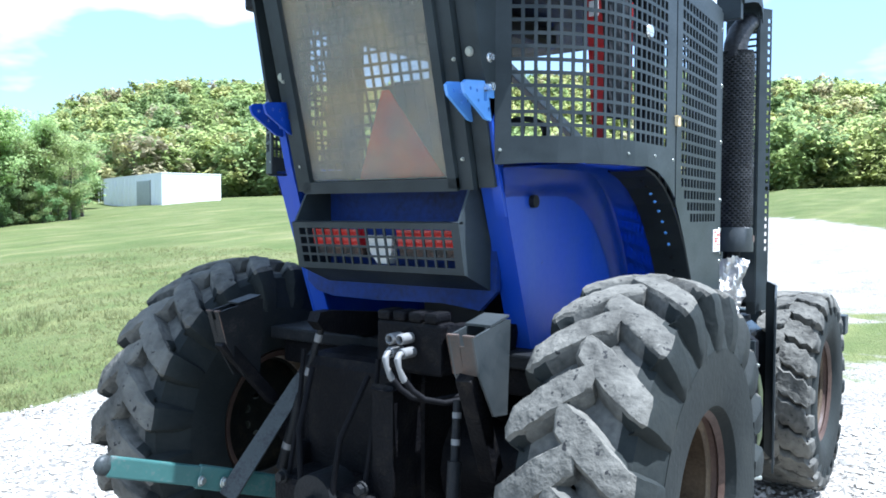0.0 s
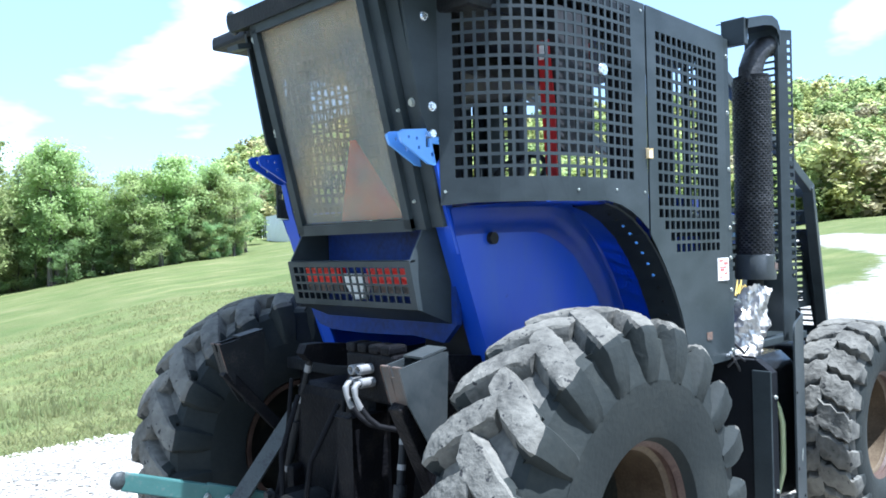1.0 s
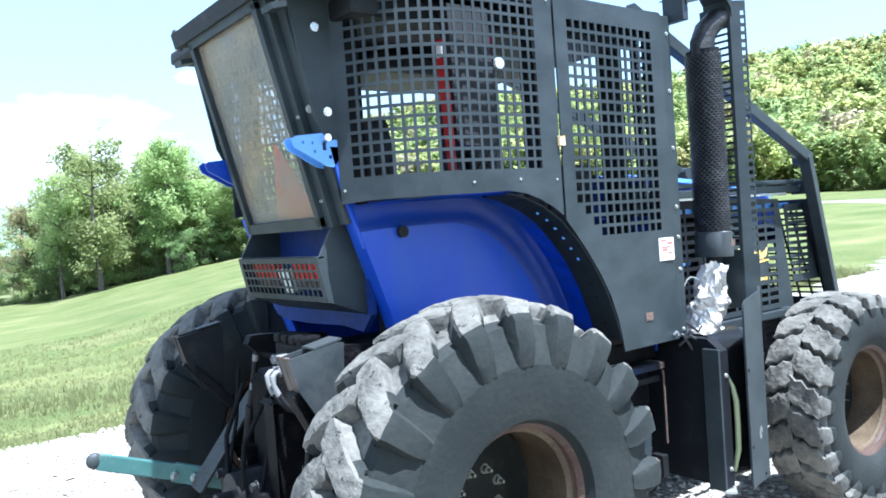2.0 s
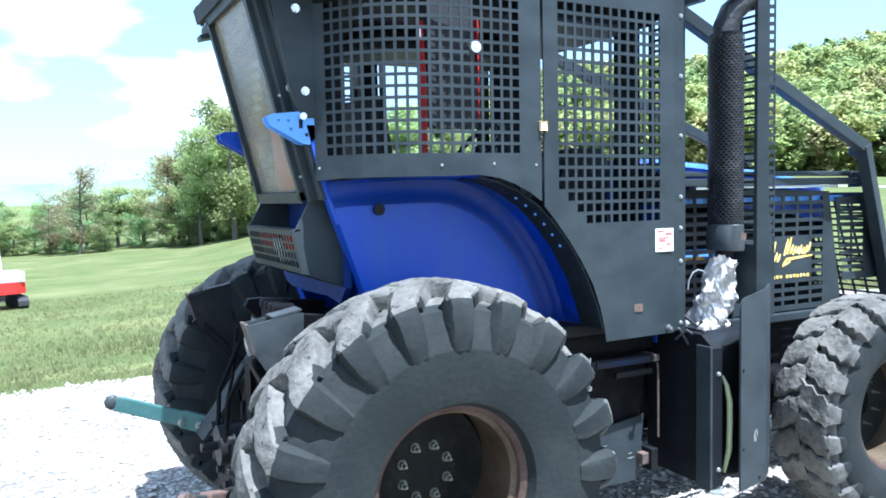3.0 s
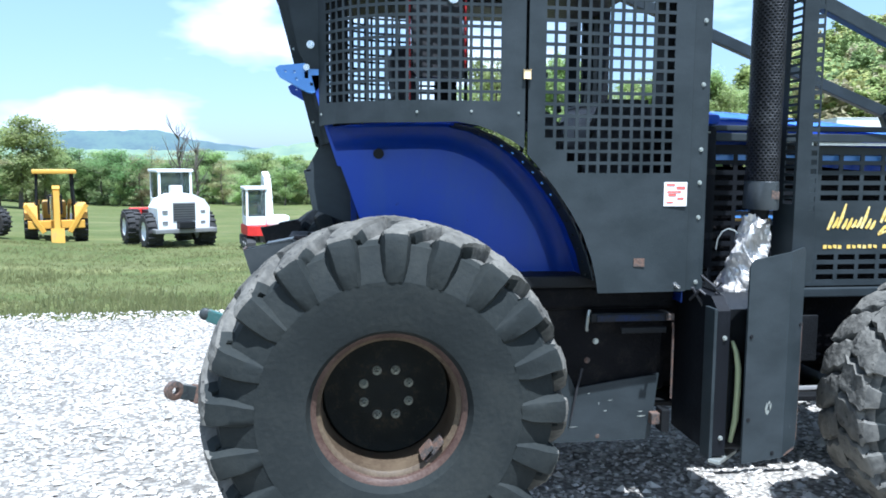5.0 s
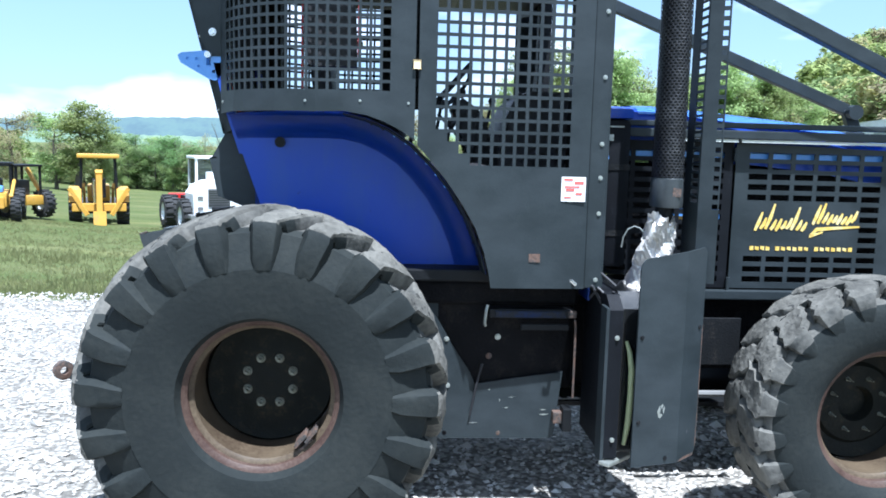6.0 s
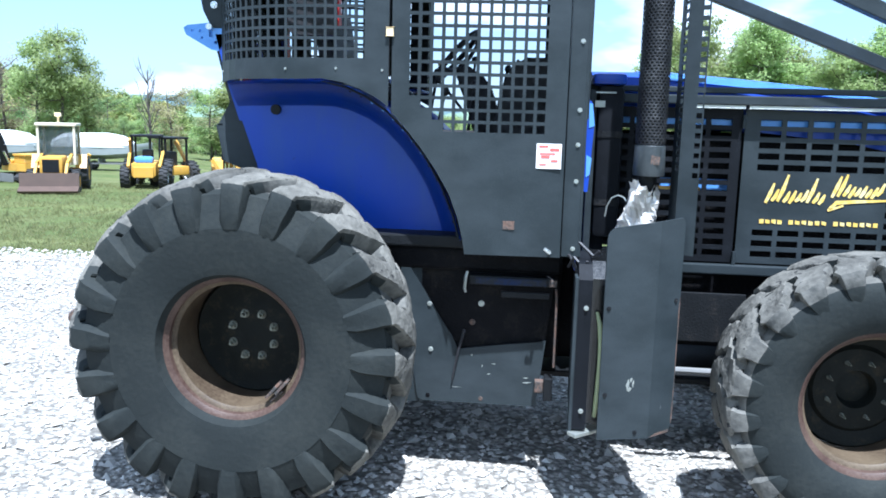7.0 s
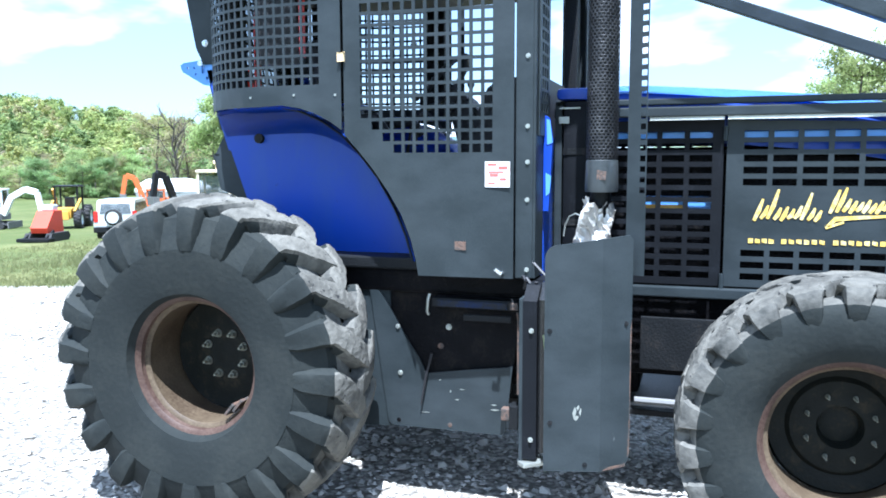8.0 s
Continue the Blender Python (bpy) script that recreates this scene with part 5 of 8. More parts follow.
for x, y, z, w in ((1.675, -0.609, 1.985, 0.10), (1.648, -0.609, 1.929, 0.050)):
    bm = bmesh.new()
    box(bm, x - w / 2, x + w / 2, y, y + 0.004, z - (0.004 if w > 0.06 else 0.016), z + (0.004 if w > 0.06 else 0.016), 0.001)
    part("scuff", bm, STEEL, tractor, "pale steel strip on the air cleaner")

# exhaust stack, wrapped in foil at the foot
PX, PY = 1.865, -0.887


def flattened(bm):
    """The sleeve is squeezed: wider across the tractor than along it."""
    for v in bm.verts:
        v.co.x, v.co.y = PX + (v.co.x - PX) * 0.93, PY + (v.co.y - PY) * 1.5
    return bm


bm = bmesh.new()
tube(bm, [(PX, PY, 1.60), (PX, PY, 1.62), (PX, PY, 1.735), (PX, PY, 1.74)], [0.076, 0.078, 0.074, 0.070], 24, False)
pipe = part("exhaust_pipe", flattened(bm), POCKET, tractor, "black perforated exhaust pipe", True)
bm = bmesh.new()
tube(bm, [(PX, PY, 1.72), (PX, PY, 2.74)], 0.067, 24)
part("inner_pipe", flattened(bm), BLACK_DULL, pipe, "", True)
bm = bmesh.new()
NU, NV = 22, 72
for v in range(NV):
    for u in range(NU):
        a0 = 2 * math.pi * (u + 0.5 * (v % 2)) / NU
        z0, dz, da = 1.745 + 0.975 * v / NV, 0.975 / NV, 2 * math.pi / NU
        ring = lambda k, rr: [bm.verts.new((PX + rr * math.cos(a0 + da * q * k), PY + rr * math.sin(a0 + da * q * k), z0 + dz * (0.5 + h * k))) for q, h in ((-0.5, -0.5), (0.5, -0.5), (0.5, 0.5), (-0.5, 0.5))]
        o, i = ring(1.0, 0.0735), ring(0.55, 0.0725)
        for k in range(4):
            bm.faces.new((o[k], o[(k + 1) % 4], i[(k + 1) % 4], i[k]))
part("sleeve", flattened(bm), WEATHER, pipe, "perforated heat sleeve")
bm = bmesh.new()
tube(bm, [(PX, PY, 2.70), (PX + 0.003, PY, 2.78), (PX + 0.03, PY - 0.01, 2.85), (PX + 0.09, PY - 0.03, 2.905), (PX + 0.17, PY - 0.05, 2.93)], [0.068, 0.066, 0.064, 0.062, 0.06], 20)
part("elbow", bm, WEATHER, pipe, "dull bent exhaust tip", True)
bm = bmesh.new()
rng = random.Random(3)
rows = []
for k in range(21):
    t = k / 20
    r = 0.056 + 0.045 * t + 0.035 * max(0, t - 0.88) * 8
    cx, cy = PX - 0.018 - 0.030 * t, PY - 0.012 + 0.105 * t ** 1.2
    row = []
    for q in range(36):
        a = 2 * math.pi * q / 36
        fold = 0.014 * math.sin(3 * a + 9 * t) + 0.020 * noise.noise((2.2 * math.cos(a), 2.2 * math.sin(a), 5 * t)) + 0.014 * noise.noise((5 * math.cos(a), 5 * math.sin(a) + 5, 11 * t))
        rr = r + fold + rng.uniform(-0.003, 0.003)
        z = 1.548 - 0.375 * t + (1 - t) ** 3 * (0.030 * max(0.0, -math.cos(a - 0.3)) ** 3 + 0.030 * noise.noise((2.5 * math.cos(a), 2.5 * math.sin(a), 3.0)) + rng.uniform(-0.007, 0.007))
        row.append(bm.verts.new((cx + rr * math.cos(a), cy + rr * 1.2 * math.sin(a), z + rng.uniform(-0.005, 0.005))))
    rows.append(row)
for a, b in zip(rows, rows[1:]):
    for q in range(36):
        f = (a[q], a[(q + 1) % 36], b[(q + 1) % 36], b[q])
        bm.faces.new((f[0], f[1], f[2]))
        bm.faces.new((f[0], f[2], f[3]))
part("foil_wrap", bm, FOIL, tractor, "crumpled silver foil round the exhaust foot")
bm = bmesh.new()
tube(bm, [(1.780, -0.84, 1.470), (1.765, -0.83, 1.488), (1.741, -0.816, 1.496), (1.712, -0.81, 1.482), (1.692, -0.80, 1.44), (1.685, -0.80, 1.39)], 0.0038, 6)
part("wire_end", bm, STEEL, tractor, "loose bent wire end", True)
bm = bmesh.new()
tube(bm, [(PX, PY, 1.63), (PX - 0.01, PY, 1.50), (PX - 0.03, PY + 0.05, 1.25)], 0.045, 16)
part("exhaust_foot", bm, BLACK_DULL, tractor, "sooty exhaust pipe foot", True)
bm = bmesh.new()
prism(bm, [(-0.020, 1.655), (0.018, 1.653), (0.021, 1.690), (-0.019, 1.696)], 0.0, 0.0015, lambda u, v, d: Vector((PX + 0.012 + u, PY - 0.1155 - d + 6.5 * u * u, v)))
part("worn_label", bm, RUST_EDGE, tractor, "worn reddish label on the pipe collar")

# slotted heat guard post beside the stack
bm = bmesh.new()
GX, GYO, FX1, FY1 = 1.984, -0.985, 2.066, -1.030  # panel corner, outer end of its flange
sheet(bm, [(GYO, 1.30), (-0.80, 1.30), (-0.80, 2.98), (GYO, 2.98)], grid_holes(GYO + 0.008, GYO + 0.105, 1.62, 2.90, 1, 34, 0.013), lambda u, v, d: Vector((GX + d, u, v)), 0.006)
sheet(bm, [(0.0, 1.25), (1.0, 1.25), (1.0, 3.0), (0.0, 3.0)], [(0.66, 1.60 + 0.044 * k, 0.93, 1.624 + 0.044 * k) for k in range(31)], lambda u, v, d: Vector((GX + (FX1 - GX) * u, GYO - 0.007 + (FY1 - GYO) * u + d, v)), 0.006)
hg = part("stack_guard", bm, BLACK, tractor, "tall black slotted heat guard beside the stack")
bm = bmesh.new()
arc = [(1.995 + 0.0, 2.96), (1.99, 3.01), (1.96, 3.045), (1.90, 3.055), (1.80, 3.04), (1.68, 3.01), (1.60, 2.99)]
prism(bm, arc + [(a + 0.003, b + 0.007) for a, b in arc[::-1]], -1.0, -0.82, lambda u, v, e: Vector((u, e, v)))
part("guard_cap", bm, BLACK, hg, "bent black top plate")
bm = bmesh.new()
prism(bm, arc + [(a - 0.01, b - 0.05) for a, b in arc[::-1]], -1.005, -1.0, lambda u, v, e: Vector((u, e, v)))
part("cap_lip", bm, BLACK, hg)
bm = bmesh.new()
box(bm, 1.575, 1.62, -0.99, -0.86, 2.86, 3.0, 0.004)
part("cap_end", bm, BLACK, hg)

# side plate outboard of the tank
bm = bmesh.new()
FOLD = [Vector((1.665, -1.178, 0)), Vector((1.905, -1.128, 0)), Vector((2.022, -1.050, 0))]


def plate_at(u, v, d):
    """u 0 to 1 across the flat part, 1 to 2 across the part bent back."""
    p, q = (FOLD[0], FOLD[1]) if u <= 1.0 else (FOLD[1], FOLD[2])
    n = Vector((q.y - p.y, p.x - q.x, 0)).normalized()
    w = p + (q - p) * (u if u <= 1.0 else u - 1.0)
    return Vector((w.x, w.y, v)) - n * d


corner = [(0.03 + 0.22 - 0.22 * math.cos(a), 1.385 - 0.055 + 0.055 * math.sin(a)) for a in (math.pi / 2 * k / 5 for k in range(6))]
sheet(bm, [(0.03, 0.405)] + corner + [(1.0, 1.412), (1.0, 0.410)], [], plate_at, 0.010)
sheet(bm, [(1.0001, 0.410), (1.0001, 1.412), (1.90, 1.425), (2.0, 1.405), (2.0, 0.47), (1.86, 0.420)], [], plate_at, 0.010)
ps = part("side_shield", bm, BLACK, tractor, "flat dark grey steel shield plate with rusted edge")
for u, v in ((0.12, 1.02), (0.14, 0.62), (1.8, 1.05), (0.75, 0.44)):
    bm = bmesh.new()
    bolt(bm, plate_at(u, v, -0.001), plate_at(0, 0, -1) - plate_at(0, 0, 0), 0.008, 0.005)
    part("bolt", bm, BLACK_DULL, ps)
bm = bmesh.new()
sheet(bm, [(1.93, 0.46), (1.995, 0.48), (1.995, 1.06), (1.95, 1.02), (1.965, 0.70)], [], lambda u, v, d: plate_at(u, v, d - 0.0015), 0.001)
part("rust_edge", bm, RUST_EDGE, ps)
bm = bmesh.new()
sheet(bm, [(1.08, 0.413), (1.86, 0.424), (1.86, 0.436), (1.3, 0.428)], [], lambda u, v, d: plate_at(u, v, d - 0.0015), 0.001)
part("rust_edge", bm, RUST_EDGE, ps)
for u, v, du, dv in ((0.56, 0.665, 0.035, 0.030), (0.62, 0.690, 0.028, 0.012), (0.59, 0.645, 0.05, 0.012), (0.66, 0.672, 0.02, 0.02)):
    bm = bmesh.new()
    sheet(bm, [(u - du, v), (u, v - dv), (u + du, v + dv * 0.4), (u + 0.01, v + dv)], [], lambda p, q, d: plate_at(p, q, d - 0.0012), 0.0008)
    part("scuff", bm, STEEL, ps, "bright scuff to bare metal")

# tank box behind the shield, its top folded
bm = bmesh.new()
prism(bm, [(-1.06, 0.44), (-0.62, 0.44), (-0.62, 1.20), (-0.98, 1.20), (-1.06, 1.13)], 1.625, 1.955, lambda u, v, d: Vector((d, u, v)))
tank = part("fuel_tank", bm, TANK, tractor, "glossy black box tank")
bm = bmesh.new()
prism(bm, [(-1.10, 0.42), (-0.62, 0.42), (-0.62, 1.19), (-1.02, 1.19), (-1.10, 1.13)], 1.562, 1.624, lambda u, v, d: Vector((d, u, v)))
part("tank_bracket", bm, DEEP_BLACK, tank, "dull black end bracket")
bm = bmesh.new()
tube(bm, [(1.652, -1.075, 0.98), (1.666, -1.09, 0.93), (1.677, -1.10, 0.85), (1.678, -1.10, 0.74), (1.673, -1.10, 0.60), (1.664, -1.075, 0.48)], [0.008, 0.012, 0.015, 0.015, 0.015, 0.010], 10)
part("sight_tube", bm, material("yellowed_hose", (0.26, 0.29, 0.15), 0.45, scale=10), tank, "yellowish sight hose", True)
for z in (1.09, 0.51):
    bm = bmesh.new()
    bolt(bm, (1.600, -1.10, z - 0.09 if z > 1 else z), (0, -1, 0), 0.009, 0.010)
    part("hose_fitting", bm, STEEL, tank)
bm = bmesh.new()
box(bm, 1.545, 1.562, -1.10, -1.00, 0.40, 1.14, 0.004)
part("tank_flange", bm, BLACK, tank)
bm = bmesh.new()
beam(bm, (1.56, -1.12, 0.40), (1.72, -0.98, 0.40), 0.06, 0.02)
part("tank_foot", bm, STEEL, tank, "bent steel foot")

# lower side plates and step between the wheels
# top edge follows the cab's shadow; the dark plate behind paints in that shade
bm = bmesh.new()
prism(bm, [(0.776, 0.420), (0.784, 0.394), (0.806, 0.382), (1.375, 0.384), (1.397, 0.400), (1.433, 0.737), (1.40, 0.728), (1.20, 0.702), (0.985, 0.668), (0.955, 0.735), (0.91, 0.80), (0.868, 0.866), (0.80, 0.985), (0.72, 1.10), (0.68, 1.10)], -0.735, -0.727, lambda u, v, d: Vector((u, d, v)))
lp = part("lower_side_plate", bm, BLACK, tractor, "dark steel lower side plate with rounded corners")
bm = bmesh.new()
prism(bm, [(0.60, 0.36), (0.79, 0.37), (0.79, 1.12), (0.55, 1.14)], -0.722, -0.714, lambda u, v, d: Vector((u, d, v)))
part("backing_plate", bm, BLACK, tractor, "dark steel plate under the cab")
# added near-black plate: the shaded upper part of the side plate
bm = bmesh.new()
prism(bm, [(0.70, 0.60), (1.42, 0.60), (1.47, 1.10), (0.66, 1.12)], -0.708, -0.70, lambda u, v, d: Vector((u, d, v)))
rec = part("shade_plate", bm, GREASE_SHADE, tractor, "near-black plate standing for the cab's shade on the side plate")
for x, z, m in ((1.098, 0.908, STEEL), (1.055, 0.808, RUST_EDGE)):
    bm = bmesh.new()
    bolt(bm, (x, -0.708, z), (0, -1, 0), 0.012, 0.008)
    part("bolt", bm, m, rec)
for x, z, m in ((0.846, 0.660, STEEL), (1.112, 0.410, RUST_EDGE), (0.835, 0.411, GREASE_SHADE), (0.835, 0.900, STEEL)):
    bm = bmesh.new()
    bolt(bm, (x, -0.735, z), (0, -1, 0), 0.010 if m is STEEL else 0.009, 0.008 if m is STEEL else 0.003)
    part("bolt", bm, m, lp)
bm = bmesh.new()
box(bm, 1.385, 1.445, -0.78, -0.73, 0.475, 0.535, 0.006)
part("latch", bm, RUST_EDGE, lp, "rusty latch block")
bm = bmesh.new()
box(bm, 1.43, 1.475, -0.80, -0.72, 0.44, 0.56, 0.006)
part("latch_bracket", bm, BLACK_DULL, tractor, "dull black latch bracket")
for x, z, w, h in ((1.15, 0.545, 0.022, 0.006), (1.115, 0.585, 0.006, 0.014), (1.175, 0.600, 0.030, 0.003), (1.345, 0.510, 0.05, 0.008), (1.34, 0.535, 0.030, 0.006), (0.98, 0.465, 0.05, 0.003), (1.06, 0.640, 0.012, 0.006)):
    bm = bmesh.new()
    prism(bm, [(x - w / 2, z), (x, z - h / 2), (x + w / 2, z + h * 0.3), (x, z + h / 2)], -0.7365, -0.7345, lambda u, v, d: Vector((u, d, v)))
    part("scuff", bm, STEEL, lp, "bright scratch")
bm = bmesh.new()
tube(bm, [(1.018, -0.742, 0.775), (1.00, -0.748, 0.70), (0.99, -0.75, 0.664), (0.962, -0.752, 0.508)], [0.008, 0.006, 0.007, 0.005], 6)
part("hanging_strap", bm, SEAT, lp, "thin hanging rubber strap")
bm = bmesh.new()
box(bm, 1.04, 1.465, -0.80, -0.70, 1.025, 1.07, 0.005)
box(bm, 1.20, 1.44, -0.80, -0.78, 0.965, 0.995, 0.003)
stp = part("step", bm, BLACK_DULL, tractor, "black cab step")
bm = bmesh.new()
tube(bm, [(1.030, -0.80, 1.09), (1.022, -0.806, 1.06), (1.017, -0.804, 1.00), (1.022, -0.795, 0.985)], 0.008, 8)
part("step_hook", bm, STEEL, stp, "bent bare-metal hook")
# the face's dark blue has the shade below the door painted in
bm = bmesh.new()
box(bm, 1.07, 1.42, -0.808, -0.801, 1.03, 1.062, 0.002)
part("step_face", bm, BLUE_DEEP, stp, "scuffed blue step face, darkened for shade")
bm = bmesh.new()
box(bm, 1.435, 1.475, -0.812, -0.79, 1.03, 1.065, 0.004)
part("step_end", bm, RUST_EDGE, stp, "rusty step end")
bm = bmesh.new()
tube(bm, [(1.47, -0.80, 1.02), (1.475, -0.80, 0.98), (1.475, -0.80, 0.62)], 0.006, 8)
part("grab_rod", bm, RUST_EDGE, tractor, "thin rusty rod")
for a, b in (((1.48, -0.86, 1.22), (1.62, -0.95, 1.05)), ((1.50, -0.84, 1.25), (1.66, -0.93, 1.24)), ((1.52, -0.88, 1.15), (1.60, -1.00, 1.20))):
    bm = bmesh.new()
    p, q = Vector(a), Vector(b)
    tube(bm, [p, p.lerp(q, 0.3) + Vector((0, -0.02, 0.04)), p.lerp(q, 0.7) + Vector((0.02, -0.02, -0.03)), q], 0.008, 6)
    part("hose", bm, SEAT, tractor, "thin black hose", True)
bm = bmesh.new()
box(bm, 2.02, 2.45, -0.52, -0.50, 0.72, 0.98, 0.004)
part("frame_plate", bm, BLACK_DULL, tractor, "grey frame plate behind the front wheel")
bm = bmesh.new()
tube(bm, [(2.0, -0.52, 0.56), (2.6, -0.52, 0.56)], 0.018, 8)
part("tie_rod", bm, GREY_M, tractor)
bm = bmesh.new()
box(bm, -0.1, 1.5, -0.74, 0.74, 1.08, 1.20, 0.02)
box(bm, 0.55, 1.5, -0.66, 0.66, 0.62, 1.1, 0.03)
part("underframe", bm, GREASE_SHADE, tractor, "dark cab underframe")

# ---- tractor: rear linkage ----
bm = bmesh.new()
box(bm, -0.52, -0.42, -0.47, -0.16, 1.20, 1.40, 0.015)
valve = part("valve_block", bm, GREASE_SHADE, tractor, "greasy black hydraulic valve block")
valve.location.x = 0.06
for k in range(4):
    bm = bmesh.new()
    box(bm, -0.53, -0.43, -0.455 + 0.075 * k, -0.395 + 0.075 * k, 1.40, 1.44, 0.012)
    part("valve_cap", bm, GREASE_SHADE, valve)
for y, z in ((-0.276, 1.337), (-0.326, 1.340), (-0.278, 1.287), (-0.336, 1.287)):
    bm = bmesh.new()
    lathe(bm, [(-0.555, 0.012), (-0.585, 0.013), (-0.590, 0.016), (-0.585, 0.021), (-0.51, 0.021)], 18, "x")
    part("coupler", moved(bm, pose(0, y, z)), GREY_M, valve, "bright ringed hydraulic coupler", True)
    bm = bmesh.new()
    tube(bm, [(-0.52, y, z), (-0.565, y, z)], 0.014, 12)
    part("dust_plug", bm, HOSE, valve)
for k, y in enumerate((-0.278, -0.336)):
    bm = bmesh.new()
    tube(bm, [(-0.57, y, 1.290), (-0.605, y - 0.002, 1.287), (-0.620, y - 0.006, 1.270), (-0.622, y - 0.014, 1.240), (-0.612, y - 0.024, 1.205), (-0.606, y - 0.030, 1.190)], [0.010, 0.012, 0.014, 0.010, 0.013, 0.013], 12)
    part("hose_end", bm, GREY_M, valve, "bright hose elbow", True)
    bm = bmesh.new()
    tube(bm, [(-0.607, y - 0.029, 1.195), (-0.59, y - 0.055, 1.155), (-0.57, y - 0.095, 1.125), (-0.52, y - 0.15, 1.110), (-0.42, y - 0.21, 1.12)], 0.012, 10)
    part("hose", bm, HOSE, valve, "black hydraulic hose", True)
for s in (-1, 1):
    # upper lift arm
    bm = bmesh.new()
    c = 0.52 if s < 0 else 0.19
    prism(bm, [(-0.05, 1.25), (-0.02, 1.36), (-0.36, 1.40), (-0.44, 1.40), (-0.46, 1.36), (-0.42, 1.32), (-0.30, 1.29)], s * c - 0.03, s * c + 0.03, lambda u, v, d: Vector((u, d, v)))
    part("lift_arm", bm, GREASE_SHADE, tractor, "black hitch lift arm")
    top, foot = (Vector((-0.50, -0.57, 1.14)), Vector((-0.58, -0.60, 0.72))) if s < 0 else (Vector((-0.40, 0.18, 1.37)), Vector((-0.42, 0.42, 0.69)))
    bm = bmesh.new()
    tube(bm, [top, top.lerp(foot, 0.5)], 0.016, 10)
    tube(bm, [top.lerp(foot, 0.5), foot], 0.026, 12)
    rod = part("lift_rod", bm, BLACK_DULL, tractor, "black threaded lift rod", True)
    for a, b in ((0.10, 0.15), (0.32, 0.37), (0.82, 0.86)):
        bm = bmesh.new()
        tube(bm, [top.lerp(foot, a), top.lerp(foot, b)], 0.017 if a < 0.5 else 0.027, 10)
        part("collar", bm, GREY_M, rod, "worn bright collar", True)
    for pts, r in (([(-0.50, s * 0.20, 1.25), (-0.53, s * 0.20, 1.0), (-0.60, s * 0.20, 0.7)], 0.010), ([(-0.50, s * 0.15, 1.18), (-0.62, s * 0.11, 0.95), (-0.64, s * 0.08, 0.72)], 0.012)):
        bm = bmesh.new()
        tube(bm, pts, r, 8)
        part("cable", bm, HOSE, tractor, "black cable", True)
    # lower link, with ball end
    if s > 0:
        bm = bmesh.new()
        beam(bm, (-1.07, s * 0.715, 0.81), (-0.72, s * 0.585, 0.70), 0.030, 0.085, 0.008)
        lk = part("lower_link", bm, GREEN_ARM, tractor, "teal green lower link arm")
        bm = bmesh.new()
        beam(bm, (-0.74, s * 0.592, 0.705), (-0.25, s * 0.42, 0.54), 0.034, 0.10, 0.008)
        part("link_bar", bm, GREEN_ARM, lk)
        bm = bmesh.new()
        bmesh.ops.create_uvsphere(bm, u_segments=14, v_segments=10, radius=0.042, matrix=Matrix.Translation((-1.085, s * 0.72, 0.815)) @ Matrix.Diagonal((1, 0.6, 1, 1)))
        part("link_ball", bm, BAR, lk, "worn steel ball end", True)
        for p in ((-0.745, s * 0.575, 0.692), (-0.655, s * 0.545, 0.668)):
            bm = bmesh.new()
            bolt(bm, (p[0], p[1] - s * 0.0 - 0.018, p[2]), (0.25, -1, 0), 0.017, 0.014)
            part("bolt", bm, STEEL, lk)
        bm = bmesh.new()
        p, q = Vector((-0.640, s * 0.497, 0.635)), Vector((-0.372, s * 0.342, 1.085))
        along = (q - p).normalized()
        across = along.cross(Vector((0.75, 0.55, -0.36))).normalized()
        prism(bm, [(-0.03, -0.034), (0.0, -0.040), (0.52, -0.034), (0.56, -0.03), (0.56, 0.03), (0.52, 0.034), (0.0, 0.040), (-0.03, 0.034)], -0.010, 0.010, lambda u, v, d: p + along * u + across * v + along.cross(across) * d)
        part("stabilizer", bm, BAR, tractor, "flat black stabilizer strut")
        bm = bmesh.new()
        tube(bm, [(-0.36, s * 0.40, 1.04), (-0.25, s * 0.385, 1.18)], 0.022, 10)
        part("strut_rod", bm, BLACK_DULL, tractor)
    # plate pockets inboard of the rear tyres, open on top, on a slanting leg
    bm = bmesh.new()
    inn, outer = (0.638, 0.742) if s < 0 else (0.498, 0.572)
    dx = 0.0 if s < 0 else -0.03
    side = [(-0.665, 1.400), (-0.45, 1.440), (-0.42, 1.436), (-0.44, 1.10), (-0.53, 1.11), (-0.625, 1.265)]
    flat = lambda u, v, d: Vector((u + dx, d, v))
    # left pocket takes the darker black to paint in its shade
    mat = POCKET if s < 0 else BLACK_DULL
    prism(bm, side, s * inn, s * (inn + 0.008), flat)
    pk = part("plate_pocket", bm, mat, tractor, "open black steel plate pocket with rusted lip")
    bm = bmesh.new()
    prism(bm, side, s * (outer - 0.008), s * outer, flat)
    part("outer_wall", bm, mat, pk)
    half = (outer - inn) / 2
    for y0, y1, cut in ((inn + 0.008, inn + half - 0.010, 0), (inn + half + 0.010, outer - 0.008, 0), (inn + half - 0.010, inn + half + 0.010, 1)):
        bm = bmesh.new()
        prism(bm, [(-0.652, 1.365), (-0.644, 1.365), (-0.616, 1.265), (-0.625, 1.265)] if cut else [(-0.665, 1.400), (-0.656, 1.400), (-0.616, 1.265), (-0.625, 1.265)], s * y0, s * y1, flat)
        part("end_wall", bm, POCKET_RUST if s < 0 else mat, pk)
    bm = bmesh.new()
    prism(bm, [(-0.555, 1.423), (-0.43, 1.447), (-0.43, 1.455), (-0.555, 1.431)], s * inn, s * outer, flat)
    part("lid", bm, mat, pk)
    bm = bmesh.new()
